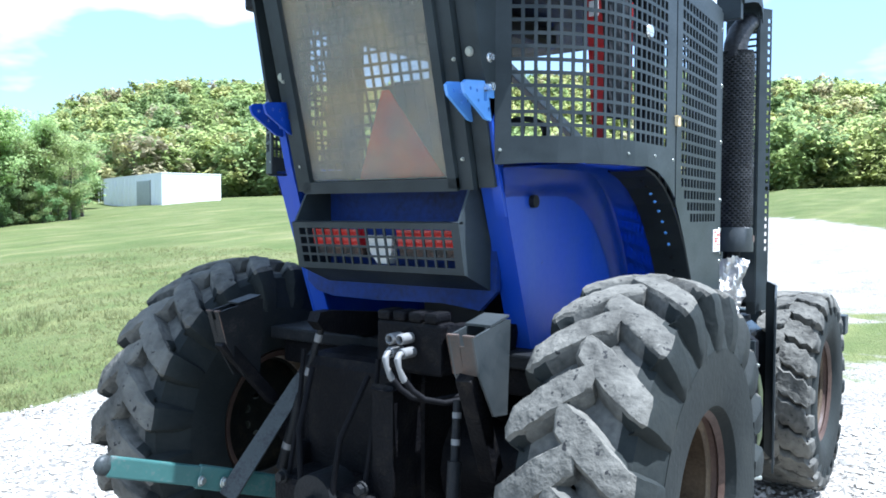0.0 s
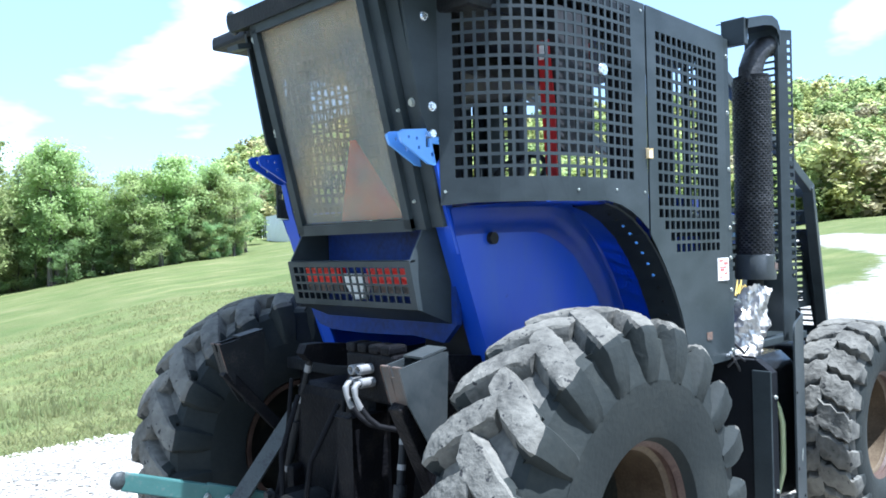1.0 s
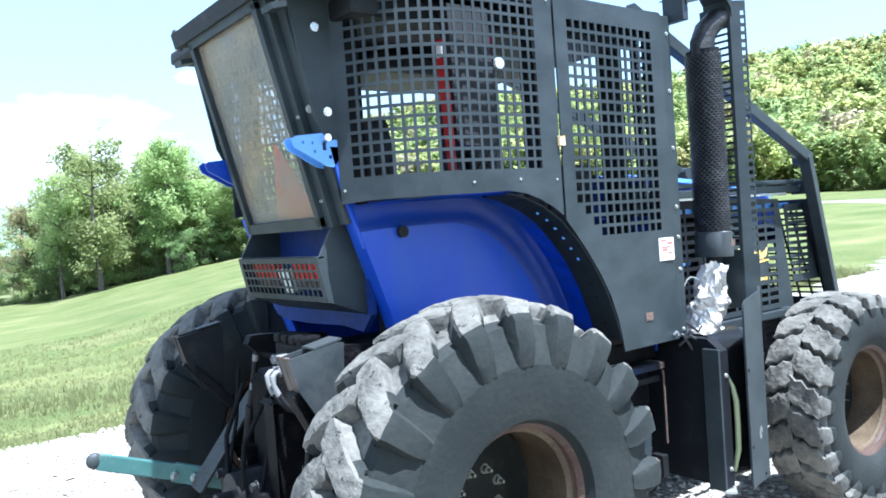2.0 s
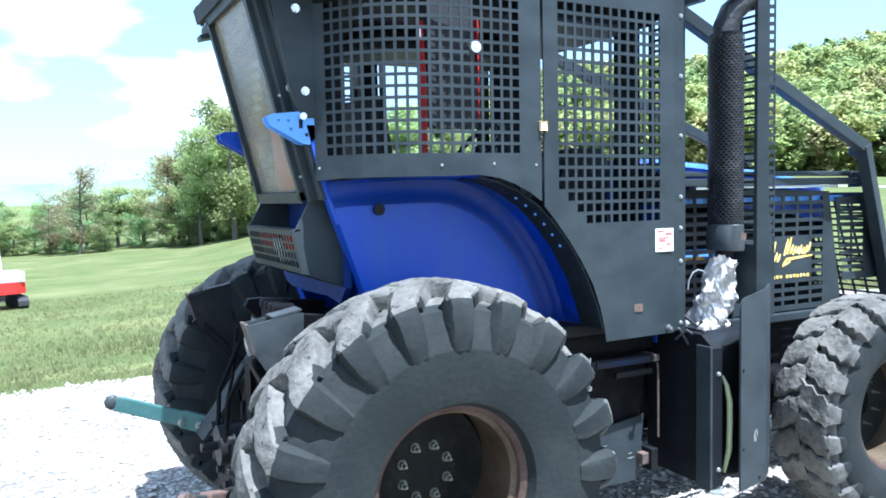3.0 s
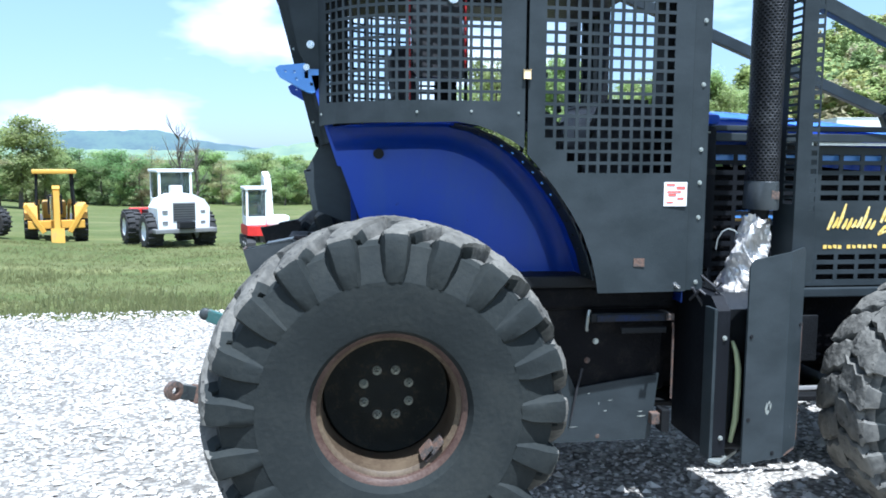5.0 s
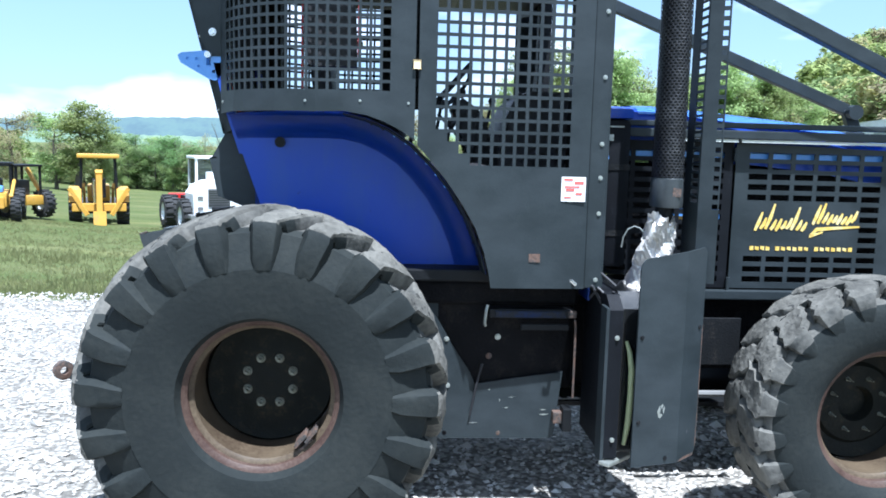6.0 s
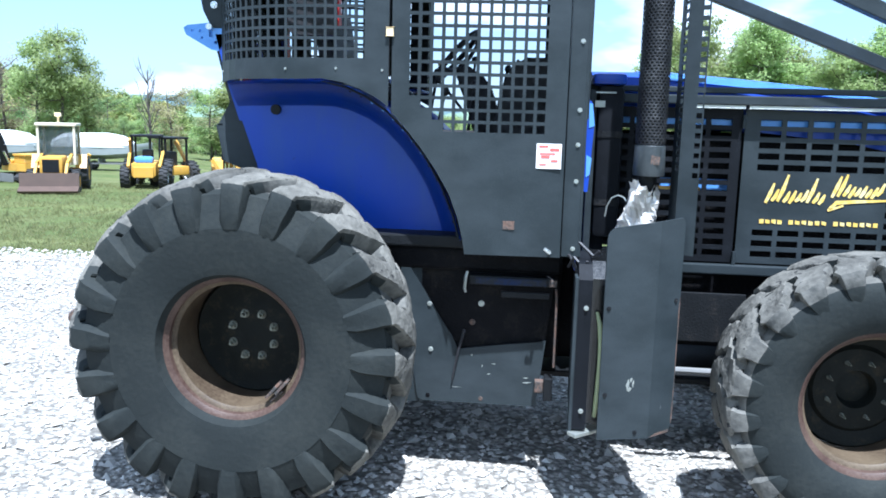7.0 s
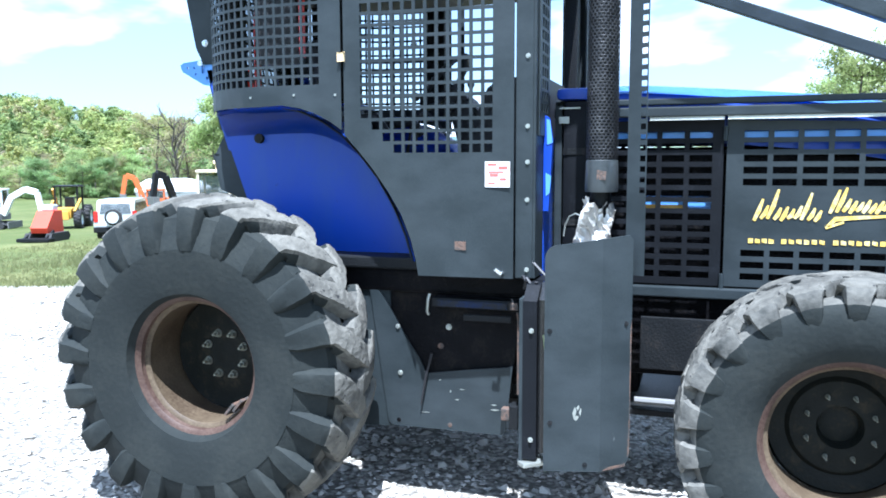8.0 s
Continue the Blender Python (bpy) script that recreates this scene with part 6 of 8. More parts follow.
    for y0, y1 in ((inn - 0.001, inn + half - 0.010), (inn + half + 0.010, outer + 0.001)):
        prism(bm, [(-0.668, 1.401), (-0.655, 1.402), (-0.655, 1.407), (-0.668, 1.406)], s * y0, s * y1, flat)
    prism(bm, [(-0.668, 1.400), (-0.628, 1.265), (-0.624, 1.265), (-0.664, 1.400)], s * (inn - 0.002), s * inn, flat)
    part("rusted_lip", bm, RUST_EDGE, pk)
    bm = bmesh.new()
    top = Vector((-0.62 + dx, s * (inn + half), 1.27))
    beam(bm, top, (-0.40, s * 0.655, 0.86) if s < 0 else (-0.40, 0.49, 0.98), 0.060, 0.085 if s < 0 else 0.05)
    part("pocket_stay", bm, GREASE_SHADE, tractor, "greasy slanting pocket leg")
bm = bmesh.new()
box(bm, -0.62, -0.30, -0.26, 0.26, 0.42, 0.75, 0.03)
part("hitch_casting", bm, GREASE_SHADE, tractor, "greasy black hitch casting")
bm = bmesh.new()
tube(bm, [(-0.50, 0.0, 0.70), (-0.66, 0.0, 0.70)], 0.10, 18)
tube(bm, [(-0.60, 0.0, 0.70), (-0.74, 0.0, 0.70)], 0.022, 10)
part("power_shaft", bm, BLACK_DULL, tractor, "stub power shaft in its shroud", True)
for s in (-1, 1):
    bm = bmesh.new()
    box(bm, -0.56 if s < 0 else -0.48, -0.36, s * 0.24, s * 0.30, 0.45, 1.15 if s < 0 else 0.84, 0.02)
    part("hitch_cheek", bm, GREASE_SHADE, tractor)
for y, z in ((-0.18, 0.62), (0.17, 0.60), (-0.08, 0.52), (0.09, 0.55), (0.2, 0.75), (-0.22, 0.78)):
    bm = bmesh.new()
    bolt(bm, (-0.62, y, z), (-1, 0, 0), 0.022, 0.03)
    part("bolt", bm, BLACK_DULL, tractor, "worn bolt head")
bm = bmesh.new()
for p, q in (((-0.25, -0.42, 0.54), (-0.70, -0.655, 0.675)), ((-0.69, -0.65, 0.672), (-0.845, -0.845, 0.728))):
    beam(bm, p, q, 0.034, 0.085, 0.008)
link = part("lower_link", bm, BLACK_DULL, tractor, "black lower link with rusty ball eye")
bm = bmesh.new()
beam(bm, (-0.80, -0.80, 0.715), (-0.885, -0.885, 0.748), 0.060, 0.085, 0.008)
part("clevis", bm, RUST_EDGE, link, "rusty clevis")
bm = bmesh.new()
beam(bm, (-0.87, -0.87, 0.742), (-0.94, -0.925, 0.772), 0.026, 0.068, 0.006)
part("eye_bar", bm, BAR, link)
bm = bmesh.new()
lathe(bm, [(-0.018, 0.018), (-0.018, 0.030), (-0.014, 0.044), (0.014, 0.044), (0.018, 0.030), (0.018, 0.018)], 22, "y", True)
part("eye", moved(bm, pose(-0.962, -0.940, 0.782, 0, 0, 40)), RUST_EDGE, link, "worn rusty ring eye", True)

# ---- tractor: cab inside ----
bm = bmesh.new()
box(bm, 0.22, 0.72, -0.26, 0.26, 1.62, 1.76, 0.04)
box(bm, 0.30, 0.62, -0.18, 0.18, 1.26, 1.62, 0.03)
seat = part("seat", bm, SEAT, tractor, "black vinyl driver seat", True)
bm = bmesh.new()
box(bm, -0.05, 0.07, -0.26, 0.26, 0.0, 0.72, 0.05, pose(0.22, 0, 1.72, 0, -8, 0))
part("backrest", bm, SEAT, seat, "", True)
for s in (-1, 1):
    bm = bmesh.new()
    tube(bm, [(0.15, s * 0.30, 1.95), (0.55, s * 0.30, 1.98), (0.60, s * 0.30, 1.90)], 0.028, 10)
    part("armrest", bm, SEAT, seat, "", True)
bm = bmesh.new()
prism(bm, [(1.12, 1.26), (1.11, 1.82), (1.13, 1.97), (1.205, 2.145), (1.24, 2.17), (1.52, 2.17), (1.54, 1.26)], -0.36, 0.36, lambda u, v, d: Vector((u, d, v)))
bmesh.ops.bevel(bm, geom=bm.edges[:], offset=0.03, segments=2, affect="EDGES")
part("dashboard", bm, SEAT, tractor, "dark sloping dashboard console", True)
bm = bmesh.new()
prism(bm, [(0.135, 2.24), (0.16, 2.215), (0.375, 2.215), (0.37, 2.40), (0.345, 2.82), (0.125, 2.82)], -0.865, -0.80, lambda u, v, d: Vector((u, d, v)))
pad = part("side_pad", bm, SEAT, tractor, "dark panel with red edges hung inside the side guard")
bm = bmesh.new()
prism(bm, [(-0.858, 2.10), (-0.805, 2.10), (-0.785, 2.40), (-0.770, 2.68), (-0.830, 2.68), (-0.855, 2.40)], 0.119, 0.125, lambda u, v, d: Vector((d, u, v)))
red = part("red_edge", bm, RED, pad, "red strap down the panel edge")
bm = bmesh.new()
box(bm, 0.112, 0.118, -0.825, -0.785, 2.60, 2.66, 0.001)
part("tag", bm, STICKER, red)
bm = bmesh.new()
box(bm, 0.377, 0.384, -0.862, -0.81, 2.25, 2.70, 0.001)
part("red_edge", bm, RED, pad)
bm = bmesh.new()
q = pose(0.856, 0.0, 2.188, 0, -49, 0)
tube(bm, [q @ Vector((0.19 * math.cos(a), 0.19 * math.sin(a), 0)) for a in (2 * math.pi * k / 32 for k in range(33))], 0.0165, 8, False)
tube(bm, [q @ Vector((0, 0, -0.045)), q @ Vector((0, 0, -0.085))], 0.035, 14)
for a in (0.0, 2.1, 4.2):
    p = Vector((math.cos(a), math.sin(a), 0))
    tube(bm, [q @ (p * 0.02 + Vector((0, 0, -0.065))), q @ (p * 0.13 + Vector((0, 0, -0.05))), q @ (p * 0.188)], 0.012, 8)
part("steering_wheel", bm, SEAT, tractor, "black steering wheel", True)
bm = bmesh.new()
prism(bm, [(0.872, 2.115), (0.925, 2.150), (1.045, 2.070), (1.085, 1.99), (1.15, 1.72), (1.16, 1.26), (1.03, 1.26), (1.02, 1.70), (0.955, 1.93), (0.875, 2.05)], -0.10, 0.10, lambda u, v, d: Vector((u, d, v)))
bmesh.ops.bevel(bm, geom=bm.edges[:], offset=0.02, segments=2, affect="EDGES")
part("column_cowl", bm, SEAT, tractor, "black steering column cowl", True)
bm = bmesh.new()
tube(bm, [(0.95, 0.10, 2.08), (0.956, 0.15, 2.13), (0.957, 0.177, 2.165)], 0.008, 8)
tube(bm, [(0.957, 0.177, 2.165), (0.957, 0.178, 2.185), (0.957, 0.178, 2.205), (0.957, 0.178, 2.212)], [0.012, 0.022, 0.020, 0.008], 10)
part("column_stalk", bm, SEAT, tractor, "", True)
bm = bmesh.new()
tube(bm, [(0.79, -0.24, 2.04), (0.87, -0.24, 1.96), (0.95, -0.24, 1.86)], 0.008, 8)
part("lever", bm, SEAT, tractor, "black control lever", True)
for x, y, z, l in ((0.75, -0.36, 1.76, 0.32), (0.80, -0.42, 1.72, 0.26), (0.95, -0.34, 1.60, 0.42), (1.1, 0.30, 1.9, 0.25)):
    bm = bmesh.new()
    tube(bm, [(x, y, z), (x + 0.05, y, z + l)], 0.009, 6)
    bmesh.ops.create_uvsphere(bm, u_segments=10, v_segments=8, radius=0.024, matrix=Matrix.Translation((x + 0.052, y, z + l)))
    part("lever", bm, SEAT, tractor, "black control lever", True)
bm = bmesh.new()
box(bm, 0.55, 1.05, -0.52, -0.34, 1.26, 1.78, 0.05)
part("side_console", bm, SEAT, tractor, "dark control console", True)
for s in (-1, 1):
    for x in (-0.20, 1.50):
        bm = bmesh.new()
        box(bm, x - 0.04, x + 0.04, s * 0.48, s * 0.58, 2.03 if x < 0 else 1.26, 2.86, 0.01)
        part("cab_post", bm, BLACK_DULL, tractor, "dark inner cab post")
bm = bmesh.new()
box(bm, 0.1, 0.9, -0.25, 0.25, 2.66, 2.76, 0.03)
part("roof_console", bm, SEAT, tractor, "dark roof console")

# ---- trees ----
def tree_shape(seed, mat, leaves, size, low=0.20, spread=1.0, full=1.0):
    """A tree of unit height: a trunk with limbs and, on the limbs, sprays of small leaves, uneven and open. Gives trunk and crown meshes."""
    rng = random.Random(seed)
    bm = bmesh.new()
    lean = (rng.uniform(-0.05, 0.05), rng.uniform(-0.05, 0.05))
    stem = lambda z: Vector((lean[0] * z + 0.012 * math.sin(7 * z + seed), lean[1] * z + 0.012 * math.cos(6 * z + seed), z))
    tube(bm, [stem(0.14 * k) - Vector((0, 0, 0.03 if k == 0 else 0)) for k in range(8)], [0.024, 0.017, 0.0145, 0.012, 0.0095, 0.007, 0.0045, 0.002], 7)
    lobes = []
    for k in range(int(26 * full)):
        z0 = rng.uniform(low, 0.88)
        a = k * 2.4 + rng.uniform(-0.6, 0.6)
        q = (z0 - low) / (0.95 - low)
        reach = spread * 0.25 * math.sqrt(1.0 - ((q - 0.55) / 0.62) ** 2) * rng.uniform(0.5, 1.2)
        rise = reach * rng.uniform(0.0, 0.75)
        p = stem(z0)
        e = p + Vector((math.cos(a) * reach, math.sin(a) * reach, rise))
        m = p.lerp(e, 0.5) + Vector((0, 0, -0.10 * reach))
        tube(bm, [p, m, e], [0.0065, 0.0045, 0.0015], 5)
        for t in (0.50, 0.78, 1.0):
            c = p.lerp(e, t) + Vector((rng.uniform(-0.03, 0.03), rng.uniform(-0.03, 0.03), rng.uniform(-0.02, 0.03)))
            lobes.append((*c, rng.uniform(0.040, 0.085) * (0.8 + 0.4 * spread)))
    for k in range(7):
        lobes.append((*(stem(rng.uniform(0.80, 0.95)) + Vector((rng.uniform(-0.06, 0.06), rng.uniform(-0.06, 0.06), 0))), rng.uniform(0.03, 0.06)))
    trunk = bpy.data.meshes.new("trunk")
    bm.to_mesh(trunk)
    bm.free()
    trunk.materials.append(BARK)
    g = np.random.default_rng(seed)
    lobes = np.array(lobes)
    cen, rad = lobes[:, :3], lobes[:, 3]
    which = g.choice(len(lobes), leaves, p=rad ** 2 / (rad ** 2).sum())
    d = g.normal(size=(leaves, 3))
    d /= np.linalg.norm(d, axis=1)[:, None]
    p = cen[which] + d * (rad[which] * g.uniform(0.02, 1.3, leaves) ** 0.6)[:, None] * np.array([1.25, 1.25, 0.85])
    nrm = d * 0.40 + g.normal(size=(leaves, 3)) * 0.40 + np.array([0, 0, 0.65])
    nrm /= np.linalg.norm(nrm, axis=1)[:, None]
    t = np.cross(nrm, g.normal(size=(leaves, 3)))
    t /= np.linalg.norm(t, axis=1)[:, None]
    b = np.cross(nrm, t)
    s = (size * g.uniform(0.5, 1.35, leaves))[:, None]
    v = np.stack([p - t * s - b * s * 0.5, p + t * s - b * s * 0.45, p + b * s * 0.75], 1).reshape(-1, 3)
    v[:, 2] = np.maximum(v[:, 2], 0.01)
    crown = bpy.data.meshes.new("crown")
    crown.from_pydata(v.tolist(), [], np.arange(leaves * 3).reshape(-1, 3).tolist())
    crown.materials.append(mat)
    return trunk, crown


def bare_shape(seed):
    """A leafless tree: trunk, limbs and twigs."""
    rng = random.Random(seed)
    bm = bmesh.new()
    pts = [Vector((0, 0, -0.03))]
    for k in range(1, 7):
        pts.append(Vector((rng.uniform(-0.02, 0.02), rng.uniform(-0.02, 0.02), 0.145 * k)))
    tube(bm, pts, [0.030, 0.022, 0.019, 0.016, 0.012, 0.008, 0.004], 8)
    for k in range(22):
        z = rng.uniform(0.22, 0.80)
        a, l = rng.uniform(0, 6.28), rng.uniform(0.14, 0.30) * (1.1 - 0.6 * z)
        p = Vector((0, 0, z))
        q = p + Vector((math.cos(a) * l * 0.5, math.sin(a) * l * 0.5, l * 0.45))
        e = p + Vector((math.cos(a) * l, math.sin(a) * l, l * rng.uniform(0.8, 1.3)))
        tube(bm, [p, q, e], [0.009, 0.006, 0.002], 5)
        for j in range(5):
            tw = q.lerp(e, rng.uniform(0, 0.9))
            tube(bm, [tw, tw + Vector((rng.uniform(-0.07, 0.07), rng.uniform(-0.07, 0.07), rng.uniform(0.03, 0.10)))], [0.003, 0.001], 4)
    me = bpy.data.meshes.new("trunk")
    bm.to_mesh(me)
    bm.free()
    me.materials.append(BARK)
    return me


SHAPES = {
    "green": [tree_shape(11 + k, LEAF, 7800, 0.0125, 0.14 + 0.04 * k, 0.92) for k in range(4)],
    "dark": [tree_shape(31 + k, LEAF_DARK, 7800, 0.0130, 0.06, 1.1) for k in range(3)],
    "pale": [tree_shape(51 + k, LEAF_PALE, 5200, 0.0105, 0.14, 1.0, 0.9) for k in range(2)],
    "bush": [tree_shape(71 + k, LEAF_DARK if k else LEAF, 6000, 0.0165, 0.02, 1.55) for k in range(2)],
}
BARE = bare_shape(9)
KIND_LABEL = {"green": "broadleaf tree in fresh spring green leaf at the field edge", "dark": "darker green tree at the field edge", "pale": "thinly leafed pale olive tree just budding", "bare": "bare leafless grey tree", "bush": "low dense green shrub at the field edge"}


def tree(az, r, height, kind, seed, wide=1.0):
    rng = random.Random(seed)
    x, y = HUBX + r * math.cos(radians(az)), HUBY + r * math.sin(radians(az))
    z = float(terrain(x, y))
    ob = thing("tree", KIND_LABEL[kind], "tree", pose(x, y, z, 0, 0, rng.uniform(0, 360)) @ Matrix.Diagonal((height * wide, height * wide, height, 1)), "trees along the field edge")
    trunk, crown = (BARE, None) if kind == "bare" else rng.choice(SHAPES[kind])
    new("trunk", trunk).parent = ob
    if crown:
        new("crown", crown).parent = ob
    return ob


rng = random.Random(5)
# field edge: azimuth, height, kind
for k in range(44):
    az = 61.6 + 21.2 * k / 43 + rng.uniform(-0.3, 0.3)
    edge = float(np.interp(az, EDGE_AZ, EDGE_R))
    tree(az, edge + rng.uniform(0, 9), 0.88 * float(np.interp(az, (62, 64, 66, 68, 70.5, 72.3, 74.4, 77, 79, 81.5, 83.2), (9.0, 10.2, 11.5, 11.0, 8.8, 10.0, 13.5, 12.0, 14.0, 12.7, 10.5))) * rng.choice((rng.uniform(0.6, 0.75), rng.uniform(0.8, 0.95), rng.uniform(0.9, 1.0))), rng.choice(("green", "green", "green", "pale")), k, rng.uniform(0.8, 1.1))
for k in range(26):
    az = 62.5 + 19 * k / 25 + rng.uniform(-0.4, 0.4)
    tree(az, float(np.interp(az, EDGE_AZ, EDGE_R)) + rng.uniform(-1, 3), rng.uniform(2.2, 4.2), "bush", 300 + k, rng.uniform(1.0, 1.5))
for k in range(34):
    az = 80.5 + 30 * k / 33 + rng.uniform(-0.5, 0.5)
    edge = float(np.interp(az, EDGE_AZ, EDGE_R))
    tree(az, edge + rng.uniform(0, 14), rng.uniform(4.5, 6.6), rng.choice(("green", "dark", "pale", "dark")), 100 + k, rng.uniform(1.0, 1.5))
for k in range(26):
    az = 112 + 27 * k / 25 + rng.uniform(-0.5, 0.5)
    edge = float(np.interp(az, EDGE_AZ, EDGE_R))
    tree(az, edge + rng.uniform(0, 12), rng.uniform(3.6, 6.4), rng.choice(("green", "pale", "pale", "dark")), 200 + k, rng.uniform(0.9, 1.3))
for k in range(64):
    az = 81 + 59 * k / 63 + rng.uniform(-0.5, 0.5)
    tree(az, float(np.interp(az, EDGE_AZ, EDGE_R)) + rng.uniform(-2, 6), rng.uniform(2.0, 4.0), "bush", 400 + k, rng.uniform(1.0, 1.6))
for az, r, h, kind, w in ((74.4, 68, 11.6, "green", 0.85), (78.9, 68, 12.2, "green", 0.85), (88.6, 80, 8.2, "pale", 1.1), (66.6, 72, 9.8, "green", 0.9), (81.0, 72, 11.0, "green", 0.8), (110.6, 74, 8.0, "green", 1.25), (112.0, 76, 6.8, "green", 1.2), (109.3, 76, 6.4, "green", 1.2), (101.0, 62, 7.6, "bare", 0.7), (99.9, 64, 6.4, "bare", 0.7), (115.8, 60, 7.4, "bare", 0.6), (121.3, 64, 9.8, "green", 0.85), (122.6, 66, 8.8, "green", 0.9), (119.8, 66, 8.0, "green", 0.8), (125.3, 70, 8.4, "bare", 0.9), (126.5, 72, 7.8, "pale", 1.0), (114.4, 62, 5.6, "pale", 1.3), (124.6, 78, 8.2, "pale", 1.0)):
    tree(az, r, h, kind, int(az * 10), w)


def build_woods(name, spans, seed, label, tall=8.0):
    """The wooded hillside: many crowns of leaf clumps in one mesh, each crown with a tone of its own."""
    rng = np.random.default_rng(seed)
    shapes = {}
    for n in (640, 430):
        for k in range(10):
            m = 20
            z = rng.uniform(0.12, 0.92, m)
            w = (0.34 * np.sin(np.pi * np.clip(0.12 + z * 0.88, 0, 1) ** 1.25) ** 0.8 + 0.02) * rng.uniform(0.35, 1.15, m)
            a = rng.uniform(0, 6.283, m)
            cen, rad = np.stack([np.cos(a) * w, np.sin(a) * w, z], -1), rng.uniform(0.06, 0.17, m)
            pick = rng.integers(0, m, n)
            d = rng.normal(size=(n, 3))
            d /= np.linalg.norm(d, axis=1)[:, None]
            p = cen[pick] + d * (rad[pick] * rng.uniform(0.1, 1.3, n) ** 0.5)[:, None]
            nr = d * 0.30 + rng.normal(size=(n, 3)) * 0.40 + np.array([0, 0, 0.80])
            nr /= np.linalg.norm(nr, axis=1)[:, None]
            t = np.cross(nr, rng.normal(size=(n, 3)))
            t /= np.linalg.norm(t, axis=1)[:, None]
            b = np.cross(nr, t)
            s = rng.uniform(0.026, 0.056, n)[:, None] * (1.08 if n > 600 else 1.35)
            shapes[n, k] = np.stack([p - t * s - b * s * 0.5, p + t * s - b * s * 0.45, p + b * s * 0.8], 1).reshape(-1, 3)
    verts, tones = [], []
    for a0, a1, r0, r1, count in spans:
        for k in range(count):
            az = rng.uniform(a0, a1)
            edge = float(np.interp(az, EDGE_AZ, EDGE_R))
            lo = edge + r0
            r = lo + (r1 - lo) * rng.uniform() ** 0.85
            x, y = HUBX + r * math.cos(radians(az)), HUBY + r * math.sin(radians(az))
            if 50.2 < math.degrees(math.atan2(y + 2.2, x + 2.8)) < 59.6 and math.hypot(x + 2.8, y + 2.2) < 123:  # clearing round the shed
                continue
            h = rng.uniform(tall * 0.60, tall * 1.25)
            a = rng.uniform(0, 6.28)
            m = np.array([[math.cos(a), math.sin(a), 0], [-math.sin(a), math.cos(a), 0], [0, 0, 1]])
            size = np.array([h * rng.uniform(0.85, 1.2), h * rng.uniform(0.85, 1.2), h])
            base = shapes[640 if r < 150 else 430, k % 10]
            verts.append((base * size) @ m + np.array([x, y, float(terrain(x, y)) - 0.3]))
            tones.append(np.full(len(base), rng.uniform(), np.float32))
    v = np.concatenate(verts)
    me = bpy.data.meshes.new(name)
    me.from_pydata(v.tolist(), [], np.arange(len(v)).reshape(-1, 3).tolist())
    me.attributes.new("tone", "FLOAT", "POINT").data.foreach_set("value", np.concatenate(tones))
    me.materials.append(WOODS)
    tagged(new(name, me), label, "woods", kind="stuff")


build_woods("hillside_woods", ((-8, 62, 6, 345, 2150), (-8, 49, -1, 122, 200), (49, 60, 4, 130, 60)), 2, "steep hillside covered in light green spring woods", 8.8)
build_woods("far_woods", ((60, 72, 6, 240, 240), (72, 80, 4, 130, 40), (114, 142, 4, 345, 800)), 4, "mixed green woods behind the field edge trees", 5.5)

# ---- white shed on the field ----
def place(az, r, turn, ex=0.0, ey=-4.0, size=1.0):
    """A pose on the ground, r metres from (ex, ey) at azimuth az, turned by turn degrees."""
    x, y = ex + r * math.cos(radians(az)), ey + r * math.sin(radians(az))
    return pose(x, y, float(terrain(x, y)), 0, 0, turn) @ Matrix.Scale(size, 4)


def build_shed():
    ob = thing("shed", "long low white steel shed with a grey sliding door", "shed", place(54.4, 97, -16, -2.8, -2.2))
    bm = bmesh.new()
    h, w, l = 3.6, 6.8, 22.0
    box(bm, 0, w, -0.15, 0.0, -0.6, h, 0.02)
    box(bm, 0, w, l, l + 0.15, -0.6, h, 0.02)
    box(bm, -0.15, 0, -0.15, l + 0.15, -0.6, h, 0.02)
    box(bm, w, w + 0.15, -0.15, l + 0.15, -0.6, h, 0.02)
    part("wall", bm, SHED, ob)
    bm = bmesh.new()
    box(bm, -0.2, w + 0.2, -0.2, l + 0.2, h, h + 0.10, 0.02)
    part("roof", bm, SHED, ob)
    bm = bmesh.new()
    box(bm, -0.22, -0.152, 3.6, 8.2, -0.3, 2.9, 0.01)
    door = part("door", bm, HULL, ob, "pale grey sliding door")
    for y in (3.52, 8.2):
        bm = bmesh.new()
        box(bm, -0.21, -0.152, y, y + 0.08, -0.3, 2.95)
        part("jamb", bm, GREY_M, door)
    for k in range(18):
        bm = bmesh.new()
        box(bm, -0.19, -0.15, 0.4 + 1.4 * k, 0.46 + 1.4 * k, -0.5, h - 0.2) if not 3.4 < 0.4 + 1.4 * k < 8.3 else box(bm, -0.19, -0.15, 0.4 + 1.4 * k, 0.46 + 1.4 * k, 2.95, h - 0.2)
        part("rib", bm, SHED, ob)


build_shed()


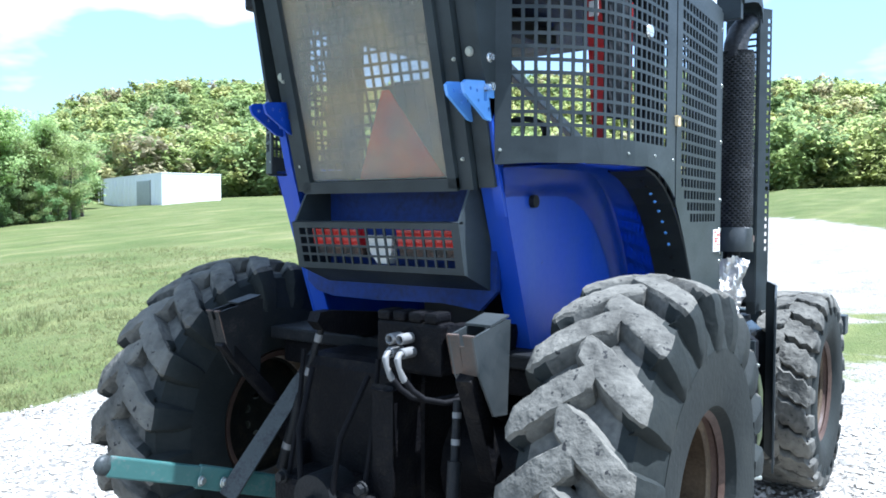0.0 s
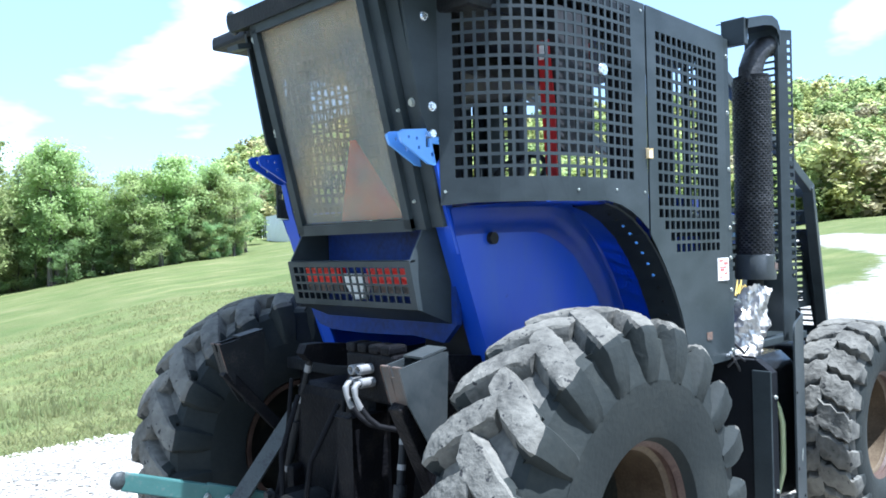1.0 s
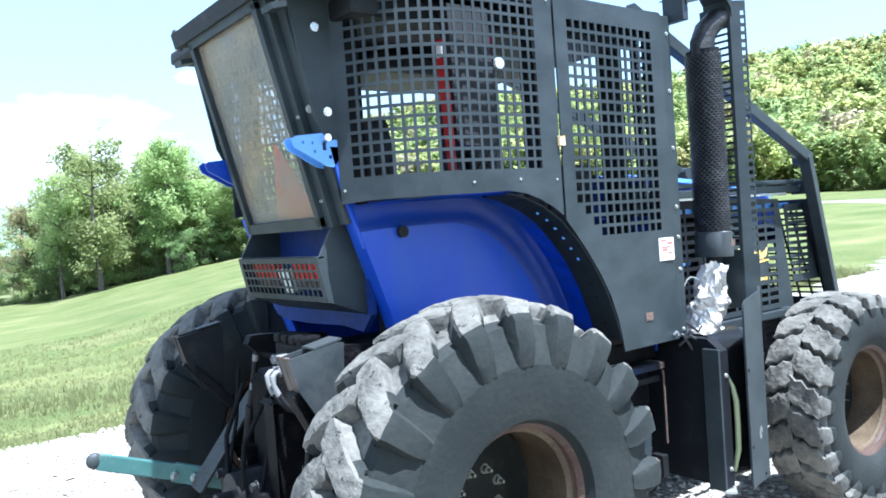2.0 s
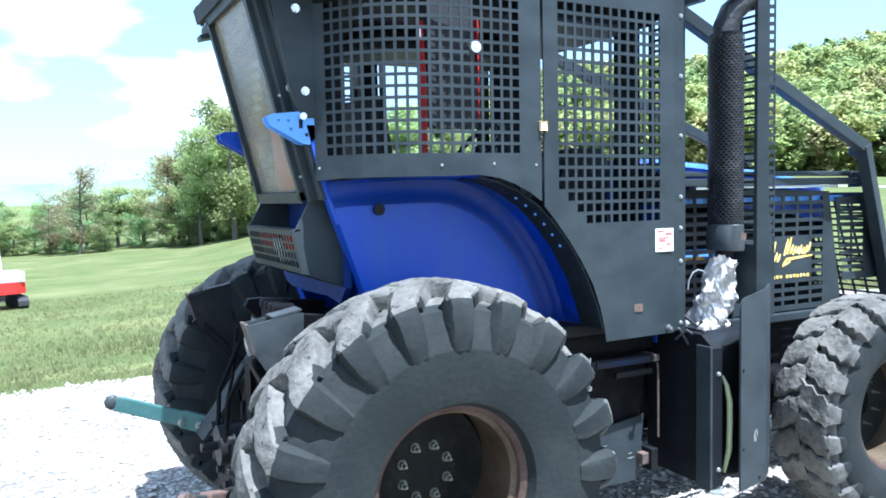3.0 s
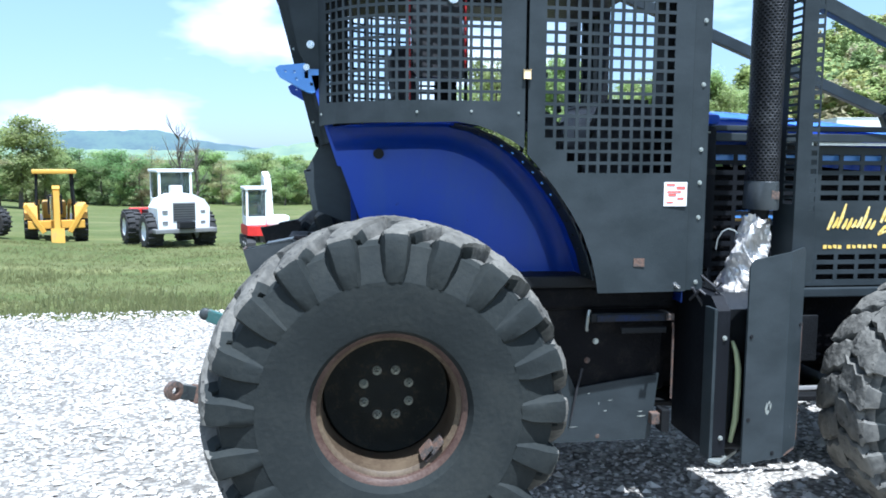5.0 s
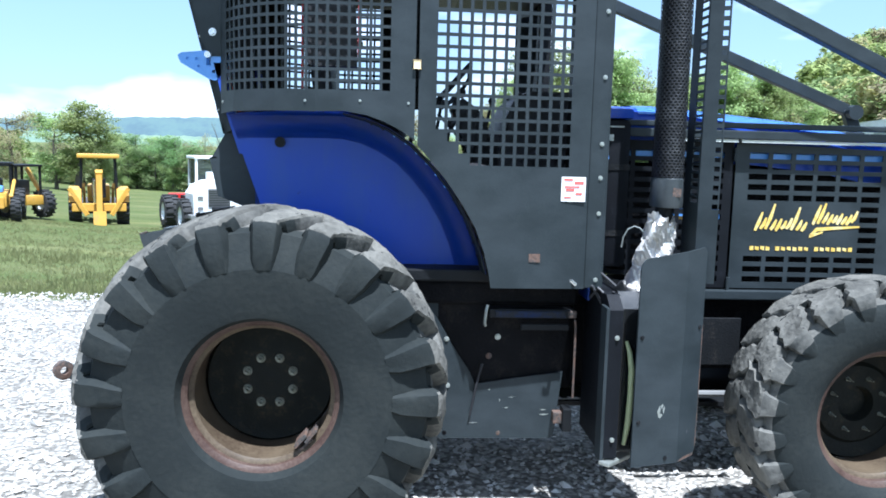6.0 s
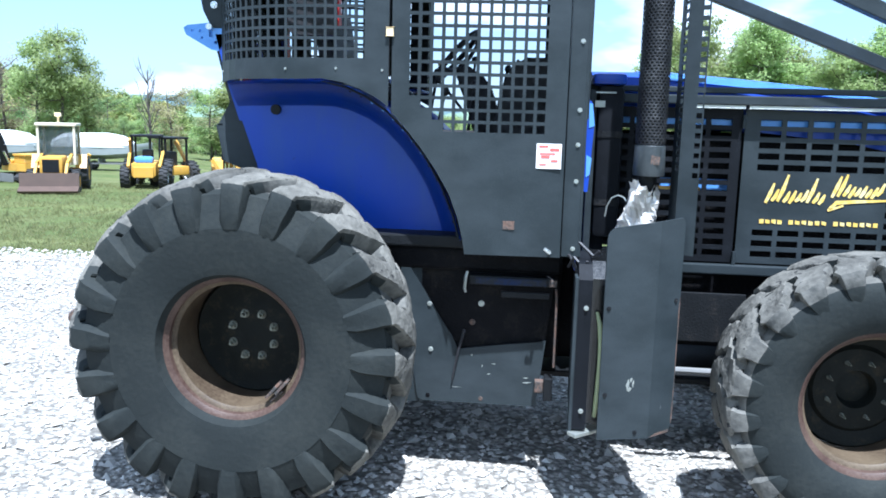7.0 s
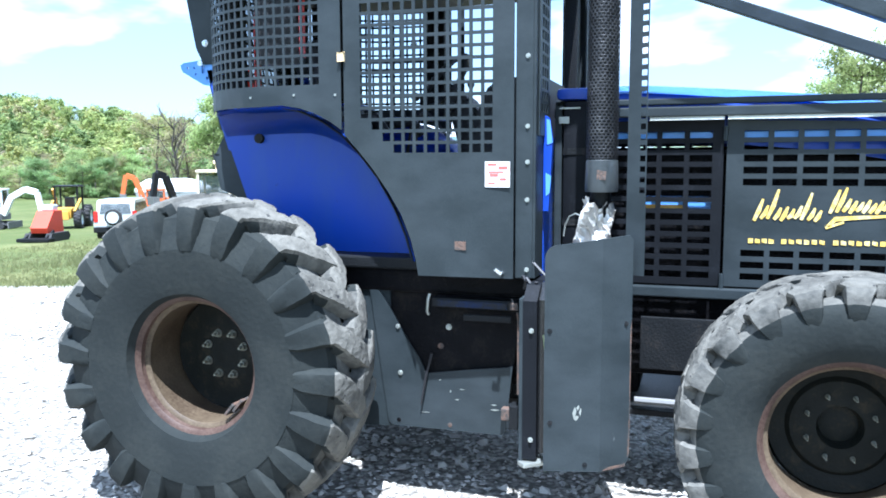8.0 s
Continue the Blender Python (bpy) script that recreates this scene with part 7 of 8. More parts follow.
# ---- machines parked on the field ----
def far_wheel(parent, x, y, z, r, w, mat_rim, label="black tractor wheel"):
    bm = bmesh.new()
    lathe(bm, [(-w / 2, r * 0.55), (-w / 2, r * 0.88), (-w * 0.36, r * 0.97), (0, r), (w * 0.36, r * 0.97), (w / 2, r * 0.88), (w / 2, r * 0.55)], 28, closed=True)
    for k in range(18):
        a = 2 * math.pi * k / 18
        for s in (-1, 1):
            m = pose(0, 0, 0, 0, -math.degrees(a) + (8 if s > 0 else 0), 0)
            box(bm, r * 0.93, r * 1.05, min(0, s * w * 0.48), max(0, s * w * 0.48), -r * 0.05, r * 0.05, 0, m)
    wh = part("wheel", moved(bm, pose(x, y, z)), TYRE_FAR, parent, label)
    bm = bmesh.new()
    rings = lathe(bm, [(-w * 0.45, r * 0.56), (-w * 0.40, r * 0.50), (-w * 0.1, r * 0.42), (-w * 0.12, 0.03), (w * 0.12, 0.03), (w * 0.1, r * 0.42), (w * 0.40, r * 0.50), (w * 0.45, r * 0.56)], 20)
    bm.faces.new(rings[3])
    bm.faces.new(rings[4])
    part("rim", moved(bm, pose(x, y, z)), mat_rim, wh)


def cab(parent, x0, x1, y0, y1, z0, z1, mat, glass=CAB_GLASS, name="cab"):
    """An open-framed cab: posts, roof, sills and dark panes."""
    c = 0.09
    bm = bmesh.new()
    box(bm, x0, x1, y0, y1, z0, z0 + 0.35, 0.02)
    cb = part(name, bm, mat, parent)
    for x in (x0, x1 - c):
        for y in (y0, y1 - c):
            bm = bmesh.new()
            box(bm, x, x + c, y, y + c, z0 + 0.34, z1, 0.01)
            part("post", bm, mat, cb)
    bm = bmesh.new()
    box(bm, x0 - 0.05, x1 + 0.05, y0 - 0.05, y1 + 0.05, z1, z1 + 0.12, 0.03)
    part("roof", bm, mat, cb)
    if glass:
        for a in ((x0 + 0.02, x0 + 0.03, y0 + c, y1 - c), (x1 - 0.03, x1 - 0.02, y0 + c, y1 - c), (x0 + c, x1 - c, y0 + 0.02, y0 + 0.03), (x0 + c, x1 - c, y1 - 0.03, y1 - 0.02)):
            bm = bmesh.new()
            box(bm, *a, z0 + 0.352, z1 - 0.002)
            part("pane", bm, glass, cb, "dark cab pane")
    return cb


def mini_excavator(at, label, low, high, boom_mat, boom_up=True, tall=2.42):
    ob = thing("mini_excavator", label, "excavator", at)
    for s in (-1, 1):
        bm = bmesh.new()
        pts = [(-0.85, 0.02), (0.85, 0.02), (1.02, 0.16), (1.02, 0.32), (0.88, 0.45), (-0.88, 0.45), (-1.02, 0.32), (-1.02, 0.16)]
        prism(bm, pts, s * 0.55, s * 0.90, lambda u, v, d: Vector((u, d, v)))
        tr = part("track", bm, TYRE_FAR, ob, "black rubber track")
        for k in range(12):
            bm = bmesh.new()
            box(bm, -0.86 + 0.15 * k, -0.80 + 0.15 * k, s * 0.54, s * 0.91, 0.45, 0.475)
            part("grouser", bm, TYRE_FAR, tr)
        for x in (-0.6, 0, 0.6):
            bm = bmesh.new()
            tube(bm, [(x, s * 0.88, 0.2), (x, s * 0.93, 0.2)], 0.12, 14)
            part("roller", bm, GREY_M, tr)
    bm = bmesh.new()
    prism(bm, [(-1.05, -0.5), (-0.85, -0.85), (0.6, -0.92), (0.75, -0.5), (0.75, 0.5), (0.6, 0.92), (-0.85, 0.85), (-1.05, 0.5)], 0.60, 0.98, lambda u, v, d: Vector((u, v, d)))
    part("counterweight", bm, low, ob, "rounded lower body")
    bm = bmesh.new()
    box(bm, -1.0, -0.1, -0.82, 0.10, 0.99, 1.38, 0.08)
    box(bm, -0.1, 0.65, -0.85, -0.12, 0.99, 1.15, 0.05)
    part("engine_cover", bm, high, ob, "white engine cover")
    bm = bmesh.new()
    box(bm, -0.3, 0.3, -0.3, 0.3, 0.3, 0.6, 0.02)
    part("slew_ring", bm, GREY_M, ob)
    cab(ob, -0.65, 0.55, 0.0, 0.86, 0.99, tall, high)
    bm = bmesh.new()
    pts = [(0.75, 0.9), (1.0, 1.9), (1.35, 2.75), (1.9, 2.95)] if boom_up else [(0.75, 0.9), (1.3, 2.0), (2.2, 2.5), (2.9, 2.3)]
    for a, b in zip(pts, pts[1:]):
        beam(bm, (a[0], -0.3, a[1]), (b[0], -0.3, b[1]), 0.28, 0.36, 0.02)
    bo = part("boom", bm, boom_mat, ob, "folded digging boom")
    bm = bmesh.new()
    e = pts[-1]
    beam(bm, (e[0], -0.3, e[1]), (e[0] + 0.25, -0.3, e[1] - 1.3), 0.26, 0.30, 0.02)
    part("dipper", bm, boom_mat, bo)
    bm = bmesh.new()
    prism(bm, [(e[0] + 0.05, e[1] - 1.3), (e[0] + 0.45, e[1] - 1.3), (e[0] + 0.40, e[1] - 1.75), (e[0] + 0.0, e[1] - 1.6)], -0.6, 0.0, lambda u, v, d: Vector((u, d, v)))
    part("bucket", bm, GREY_M, bo)
    bm = bmesh.new()
    box(bm, 1.25, 1.32, -0.9, 0.9, 0.08, 0.5, 0.02)
    for s in (-0.4, 0.4):
        beam(bm, (0.5, s, 0.35), (1.28, s, 0.25), 0.08, 0.1)
    part("dozer_blade", bm, GREY_M, ob)
    bm = bmesh.new()
    tube(bm, [(0.7, -0.15, 0.95), (1.0, -0.15, 1.6)], 0.06, 10)
    part("ram", bm, CHROME, ob)


mini_excavator(place(94.7, 26.8, 104, -0.4, -4.5, 0.80), "white and red mini excavator on rubber tracks", RED_M, WHITE, WHITE)


def white_skidder(at):
    """Seen on its grille end."""
    ob = thing("log_skidder", "white log skidder with dark radiator grille and big black tyres", "skidder", at)
    for x, y in ((0.75, -1.0), (0.75, 1.0), (-1.9, -1.05), (-1.9, 1.05)):
        far_wheel(ob, x, y, 0.66, 0.66, 0.6, WHITE)
    bm = bmesh.new()
    prism(bm, [(-0.95, 0.75), (0.95, 0.75), (0.98, 1.55), (0.78, 1.85), (0.35, 2.05), (-0.35, 2.05), (-0.78, 1.85), (-0.98, 1.55)], 0.35, 1.55, lambda u, v, d: Vector((d, u, v)))
    part("bonnet", bm, WHITE, ob, "white armoured bonnet")
    bm = bmesh.new()
    box(bm, 1.55, 1.58, -0.42, 0.42, 1.05, 1.75, 0.01)
    gr = part("grille", bm, GREY_M, ob, "dark grey radiator grille")
    for k in range(7):
        bm = bmesh.new()
        box(bm, 1.58, 1.60, -0.40, 0.40, 1.12 + 0.09 * k, 1.14 + 0.09 * k)
        part("bar", bm, BLACK_DULL, gr)
    for s in (-1, 1):
        for z in (0.95, 1.35):
            bm = bmesh.new()
            box(bm, 1.55, 1.57, s * 0.62, s * 0.80, z, z + 0.10, 0.01)
            part("louvre", bm, GREY_M, ob)
    bm = bmesh.new()
    box(bm, 1.3, 1.85, -1.15, 1.15, 0.62, 0.78, 0.03)
    part("bumper", bm, GREY_M, ob, "grey front deck")
    bm = bmesh.new()
    box(bm, 1.56, 1.95, -0.30, 0.30, 0.78, 1.05, 0.04)
    part("winch", bm, BLACK_DULL, ob)
    cab(ob, -0.9, 0.25, -0.55, 0.75, 1.5, 2.85, WHITE)
    bm = bmesh.new()
    box(bm, 0.3, 0.75, -0.18, 0.22, 2.0, 2.35, 0.04)
    part("air_box", bm, WHITE, ob)
    bm = bmesh.new()
    box(bm, -2.6, 0.4, -0.5, 0.5, 0.55, 1.3, 0.05)
    part("frame", bm, BLACK_DULL, ob)
    bm = bmesh.new()
    box(bm, -2.9, -2.4, -0.9, 0.9, 0.6, 1.35, 0.05)
    part("rear_arch", bm, RED_M, ob, "red rear arch")


white_skidder(place(101.0, 29.5, -62, -0.4, -4.5, 0.90))


def backhoe(at, label, rear_boom=True, front_bucket=False, canopy=True):
    """A yellow backhoe loader, nose towards +x."""
    ob = thing("backhoe_loader", label, "backhoe", at)
    for y in (-0.85, 0.85):
        far_wheel(ob, -0.9, y, 0.68, 0.68, 0.45, YELLOW)
        far_wheel(ob, 1.25, y * 0.95, 0.46, 0.46, 0.30, YELLOW)
    bm = bmesh.new()
    box(bm, 0.35, 1.9, -0.42, 0.42, 0.75, 1.45, 0.10)
    body = part("bonnet", bm, YELLOW, ob, "yellow bonnet", True)
    bm = bmesh.new()
    box(bm, 1.902, 1.93, -0.30, 0.30, 0.85, 1.35, 0.01)
    part("grille", bm, BLACK_DULL, body, "black grille")
    bm = bmesh.new()
    box(bm, -1.3, 1.9, -0.4, 0.4, 0.45, 0.8, 0.04)
    part("chassis", bm, BLACK_DULL, ob)
    for s in (-1, 1):
        bm = bmesh.new()
        prism(bm, [(-1.6, 0.9), (-1.45, 1.35), (-0.5, 1.45), (-0.15, 0.9)], s * 0.62, s * 1.05, lambda u, v, d: Vector((u, d, v)))
        part("mudguard", bm, YELLOW, ob)
        bm = bmesh.new()
        beam(bm, (0.1, s * 0.55, 1.45), (1.6, s * 0.55, 1.15), 0.10, 0.18)
        beam(bm, (1.6, s * 0.55, 1.15), (2.3, s * 0.55, 0.55), 0.10, 0.16)
        part("loader_arm", bm, YELLOW, ob, "yellow loader arm")
    if canopy:
        for x in (-1.15, 0.25):
            for y in (-0.65, 0.65):
                bm = bmesh.new()
                beam(bm, (x, y, 0.95), (x * 0.92, y * 0.92, 2.55), 0.07, 0.07)
                part("canopy_post", bm, BLACK_DULL, ob, "black canopy post")
        bm = bmesh.new()
        box(bm, -1.3, 0.4, -0.75, 0.75, 2.55, 2.70, 0.04)
        part("canopy", bm, YELLOW, ob, "yellow canopy roof", True)
        bm = bmesh.new()
        box(bm, -0.75, -0.25, -0.25, 0.25, 1.0, 1.75, 0.06)
        part("seat", bm, SEAT, ob)
    else:
        cab(ob, -1.25, 0.3, -0.72, 0.72, 1.05, 2.62, CREAM, CAB_GLASS)
        bm = bmesh.new()
        tube(bm, [(-0.5, 0, 2.74), (-0.5, 0, 3.0)], 0.04, 8)
        box(bm, -0.62, -0.38, -0.12, 0.12, 3.0, 3.16, 0.03)
        part("beacon", bm, AMBER, ob, "roof beacon")
    bm = bmesh.new()
    prism(bm, [(2.2, 0.15), (2.85, 0.12), (2.9, 0.2), (2.45, 0.35), (2.35, 0.85), (2.25, 0.85)], -1.05, 1.05, lambda u, v, d: Vector((u, d, v)))
    part("loader_bucket", bm, BLADE if front_bucket else GREY_M, ob, "worn brown loader bucket")
    bm = bmesh.new()
    box(bm, -1.75, -1.5, -0.95, 0.95, 0.55, 0.85, 0.03)
    part("hoe_frame", bm, YELLOW, ob)
    for s in (-1, 1):
        bm = bmesh.new()
        beam(bm, (-1.68, s * 1.02, 1.42), (-1.85, s * 0.42, 0.42), 0.10, 0.15)
        part("outrigger", bm, YELLOW, ob, "folded yellow outrigger")
    if rear_boom:
        bm = bmesh.new()
        beam(bm, (-1.75, 0, 0.6), (-2.0, 0, 2.0), 0.22, 0.28)
        beam(bm, (-2.0, 0, 2.0), (-2.3, 0, 1.9), 0.25, 0.3)
        bo = part("hoe_boom", bm, YELLOW, ob, "yellow hoe boom folded upright")
        bm = bmesh.new()
        beam(bm, (-2.25, 0, 1.95), (-2.35, 0, 0.6), 0.20, 0.22)
        part("dipper", bm, YELLOW, bo)
        bm = bmesh.new()
        prism(bm, [(-2.6, 0.05), (-2.15, 0.10), (-2.10, 0.55), (-2.5, 0.62)], -0.22, 0.22, lambda u, v, d: Vector((u, d, v)))
        part("hoe_bucket", bm, YELLOW, bo)
        bm = bmesh.new()
        tube(bm, [(-1.9, 0.16, 0.9), (-2.1, 0.16, 1.75)], 0.05, 8)
        part("ram", bm, CHROME, bo)


backhoe(place(109.6, 34.5, 110, 0.5, -4.6), "yellow backhoe with a canopy, seen on its digging end")
backhoe(place(122.6, 29.3, -66, 1.5, -4.6, 0.80), "yellow backhoe loader with closed cab and wide brown bucket", rear_boom=False, front_bucket=True, canopy=False)


def yellow_tractor(at, label, cover=True):
    ob = thing("utility_tractor", label, "tractor", at)
    for y in (-0.8, 0.8):
        far_wheel(ob, -0.85, y, 0.58, 0.58, 0.42, WHITE)
        far_wheel(ob, 0.95, y * 0.95, 0.48, 0.48, 0.36, WHITE)
    bm = bmesh.new()
    box(bm, 0.1, 1.35, -0.48, 0.48, 0.55, 1.10, 0.05)
    box(bm, -1.2, 0.2, -0.55, 0.55, 0.55, 0.95, 0.05)
    part("body", bm, YELLOW, ob, "yellow engine body", True)
    if cover:
        bm = bmesh.new()
        box(bm, 0.6, 1.3, -0.36, 0.36, 1.10, 1.36, 0.10)
        part("engine_cover", bm, BLUE_LIGHT, ob, "light blue engine cover", True)
    bm = bmesh.new()
    for x, y in ((-1.0, -0.55), (-1.0, 0.55), (0.15, -0.55), (0.15, 0.55)):
        beam(bm, (x, y, 0.9), (x, y, 2.15), 0.08, 0.08)
    box(bm, -1.1, 0.25, -0.62, 0.62, 2.15, 2.24, 0.02)
    part("roll_cage", bm, BLACK_DULL, ob, "dark roll cage")
    for p, q in (((-0.9, -0.68, 1.0), (0.0, -0.68, 2.05)), ((0.0, -0.68, 1.4), (1.2, -0.62, 0.9)), ((0.0, 0.68, 1.5), (1.2, 0.62, 0.9))):
        bm = bmesh.new()
        beam(bm, p, q, 0.11, 0.15)
        part("lift_arm", bm, YELLOW, ob, "yellow lift arm")
    bm = bmesh.new()
    box(bm, -0.8, -0.35, -0.22, 0.22, 0.95, 1.6, 0.06)
    part("seat", bm, SEAT, ob)
    bm = bmesh.new()
    box(bm, 1.35, 1.5, -0.40, 0.40, 0.50, 0.95, 0.03)
    part("nose_plate", bm, YELLOW, ob)


yellow_tractor(place(116.8, 31.6, -69, 1.3, -4.7, 0.86), "yellow utility tractor with roll cage and light blue engine cover")
yellow_tractor(place(114.6, 33.0, 150, 0.5, -4.6, 0.86), "yellow utility tractor with a dark roll cage", False)
yellow_tractor(place(133.2, 36.5, -60, 2.2, -4.5, 0.78), "small yellow tractor with a roll cage", False)


def boat(at, label, cover):
    ob = thing("boat", label, "boat", at)
    rows = []
    bm = bmesh.new()
    for x, w, low, high in ((-3.2, 1.05, 0.95, 1.75), (-1.5, 1.15, 0.85, 1.75), (0.5, 1.12, 0.85, 1.8), (2.2, 0.85, 1.0, 1.95), (3.2, 0.42, 1.3, 2.1), (3.7, 0.05, 1.7, 2.2)):
        rows.append([bm.verts.new((x, y, z)) for y, z in ((-w, high), (-w * 0.92, low + 0.35), (0, low), (w * 0.92, low + 0.35), (w, high))])
    for a, b in zip(rows, rows[1:]):
        for i in range(4):
            bm.faces.new((a[i], a[i + 1], b[i + 1], b[i]))
        bm.faces.new((a[4], a[0], b[0], b[4]))
    bm.faces.new(rows[0])
    hull = part("hull", bm, HULL, ob, "grey boat hull", True)
    bm = bmesh.new()
    rows = []
    for x, w, h in ((-3.25, 1.05, 2.3), (-2.4, 1.15, 2.75), (0.4, 1.15, 2.8), (1.6, 0.95, 2.6), (2.4, 0.8, 2.1)):
        rows.append([bm.verts.new((x, y, z)) for y, z in ((-w, 1.76), (-w * 0.95, h - 0.3), (-w * 0.5, h), (w * 0.5, h), (w * 0.95, h - 0.3), (w, 1.76))])
    for a, b in zip(rows, rows[1:]):
        for i in range(5):
            bm.faces.new((a[i], a[i + 1], b[i + 1], b[i]))
    bm.faces.new(rows[0])
    bm.faces.new(rows[-1][::-1])
    part("cover", bm, cover, hull, "white wrapped cover", True)
    for y in (-0.9, 0.9):
        far_wheel(ob, -0.8, y, 0.34, 0.34, 0.22, GREY_M, "trailer wheel")
    bm = bmesh.new()
    box(bm, -3.0, 3.0, -0.8, -0.7, 0.5, 0.62, 0.01)
    box(bm, -3.0, 3.0, 0.7, 0.8, 0.5, 0.62, 0.01)
    beam(bm, (3.0, 0, 0.56), (4.6, 0, 0.5), 0.1, 0.1)
    for x in (-2, 0, 2):
        box(bm, x - 0.06, x + 0.06, -0.85, 0.85, 0.62, 0.98, 0.01)
    part("trailer", bm, GREY_M, ob, "grey boat trailer")


boat(place(119.6, 46.0, 15, 1.3, -4.7, 0.70), "grey boat under a white wrap on a trailer", WHITE)
boat(place(125.2, 48.0, 15, 1.3, -4.7, 0.72), "white covered boat on a trailer", WHITE)


def car(at, label, mat):
    ob = thing("car", label, "car", at)
    bm = bmesh.new()
    prism(bm, [(-2.1, 0.35), (2.05, 0.35), (2.1, 0.75), (1.9, 0.95), (-2.1, 1.0), (-2.15, 0.6)], -0.85, 0.85, lambda u, v, d: Vector((u, d, v)))
    body = part("body", bm, mat, ob, "silver car body")
    bm = bmesh.new()
    prism(bm, [(-2.08, 1.0), (1.0, 0.97), (0.5, 1.55), (0.2, 1.65), (-1.8, 1.65), (-2.0, 1.5)], -0.74, 0.74, lambda u, v, d: Vector((u, d, v)))
    top = part("cabin", bm, mat, body)
    for s in (-1, 1):
        bm = bmesh.new()
        prism(bm, [(-1.8, 1.05), (0.75, 1.05), (0.35, 1.52), (-1.75, 1.52)], s * 0.742, s * 0.75, lambda u, v, d: Vector((u, d, v)))
        part("side_window", bm, CAB_GLASS, top)
    bm = bmesh.new()
    prism(bm, [(-0.62, 1.08), (0.62, 1.08), (0.56, 1.52), (-0.56, 1.52)], -2.12, -2.085, lambda u, v, d: Vector((d + (v - 1.0) * 0.12, u, v)))
    part("rear_window", bm, CAB_GLASS, top)
    bm = bmesh.new()
    tube(bm, [(-2.15, 0.05, 0.95), (-2.38, 0.05, 0.95)], 0.33, 22)
    sp = part("spare_wheel", bm, TYRE_FAR, body, "covered spare wheel")
    bm = bmesh.new()
    tube(bm, [(-2.38, 0.05, 0.95), (-2.41, 0.05, 0.95)], 0.24, 22)
    part("wheel_cover", bm, SILVER, sp)
    for s in (-1, 1):
        bm = bmesh.new()
        box(bm, -2.17, -2.10, s * 0.68, s * 0.84, 0.75, 1.2, 0.01)
        part("tail_lamp", bm, RED_LENS, body)
        for x in (-1.3, 1.3):
            far_wheel(ob, x, s * 0.78, 0.34, 0.34, 0.22, GREY_M, "car wheel")
    bm = bmesh.new()
    box(bm, -2.25, -2.1, -0.85, 0.85, 0.32, 0.55, 0.03)
    part("bumper", bm, BLACK_DULL, body)


car(place(129.6, 29.0, 118, 2.2, -4.5, 0.77), "silver off-road car with a spare wheel on its tail", SILVER)
mini_excavator(place(127.8, 44.0, 215, 2.2, -4.5, 0.74), "orange mini excavator with its boom raised", ORANGE_M, ORANGE_M, ORANGE_M, True, 1.9)
mini_excavator(place(137.4, 38.0, 20, 2.2, -4.5, 0.66), "pale grey mini excavator with folded boom", GREY_M, WHITE, WHITE, False)

mini_excavator(place(125.0, 35.0, 250, 1.8, -4.5, 0.74), "yellow mini excavator with a black arm bent upright", YELLOW, YELLOW, BLACK_DULL, True, 1.35)


def red_crawler(at):
    ob = thing("trencher", "red and black tracked trencher with a ramped front", "trencher", at)
    for s in (-1, 1):
        bm = bmesh.new()
        prism(bm, [(-0.9, 0.0), (0.9, 0.0), (1.1, 0.25), (0.9, 0.5), (-0.9, 0.5), (-1.1, 0.25)], s * 0.45, s * 0.8, lambda u, v, d: Vector((u, d, v)))
        part("track", bm, TYRE_FAR, ob, "black track")
    bm = bmesh.new()
    prism(bm, [(-0.9, 0.5), (0.8, 0.5), (0.9, 0.8), (0.1, 1.75), (-0.8, 1.75)], -0.5, 0.5, lambda u, v, d: Vector((u, d, v)))
    part("bonnet", bm, RED_ORANGE, ob, "sloping orange-red bonnet")
    bm = bmesh.new()
    box(bm, -0.7, -0.1, -0.35, 0.35, 1.75, 2.1, 0.08)
    part("seat", bm, SILVER, ob, "pale seat")
    bm = bmesh.new()
    box(bm, 0.9, 1.6, -0.95, 0.95, 0.05, 0.25, 0.03)
    beam(bm, (0.4, -0.6, 0.6), (1.3, -0.6, 0.2), 0.12, 0.16)
    beam(bm, (0.4, 0.6, 0.6), (1.3, 0.6, 0.2), 0.12, 0.16)
    part("ramp", bm, BLACK_DULL, ob, "black front ramp")


red_crawler(place(134.4, 28.0, -75, 2.2, -4.5, 0.54))

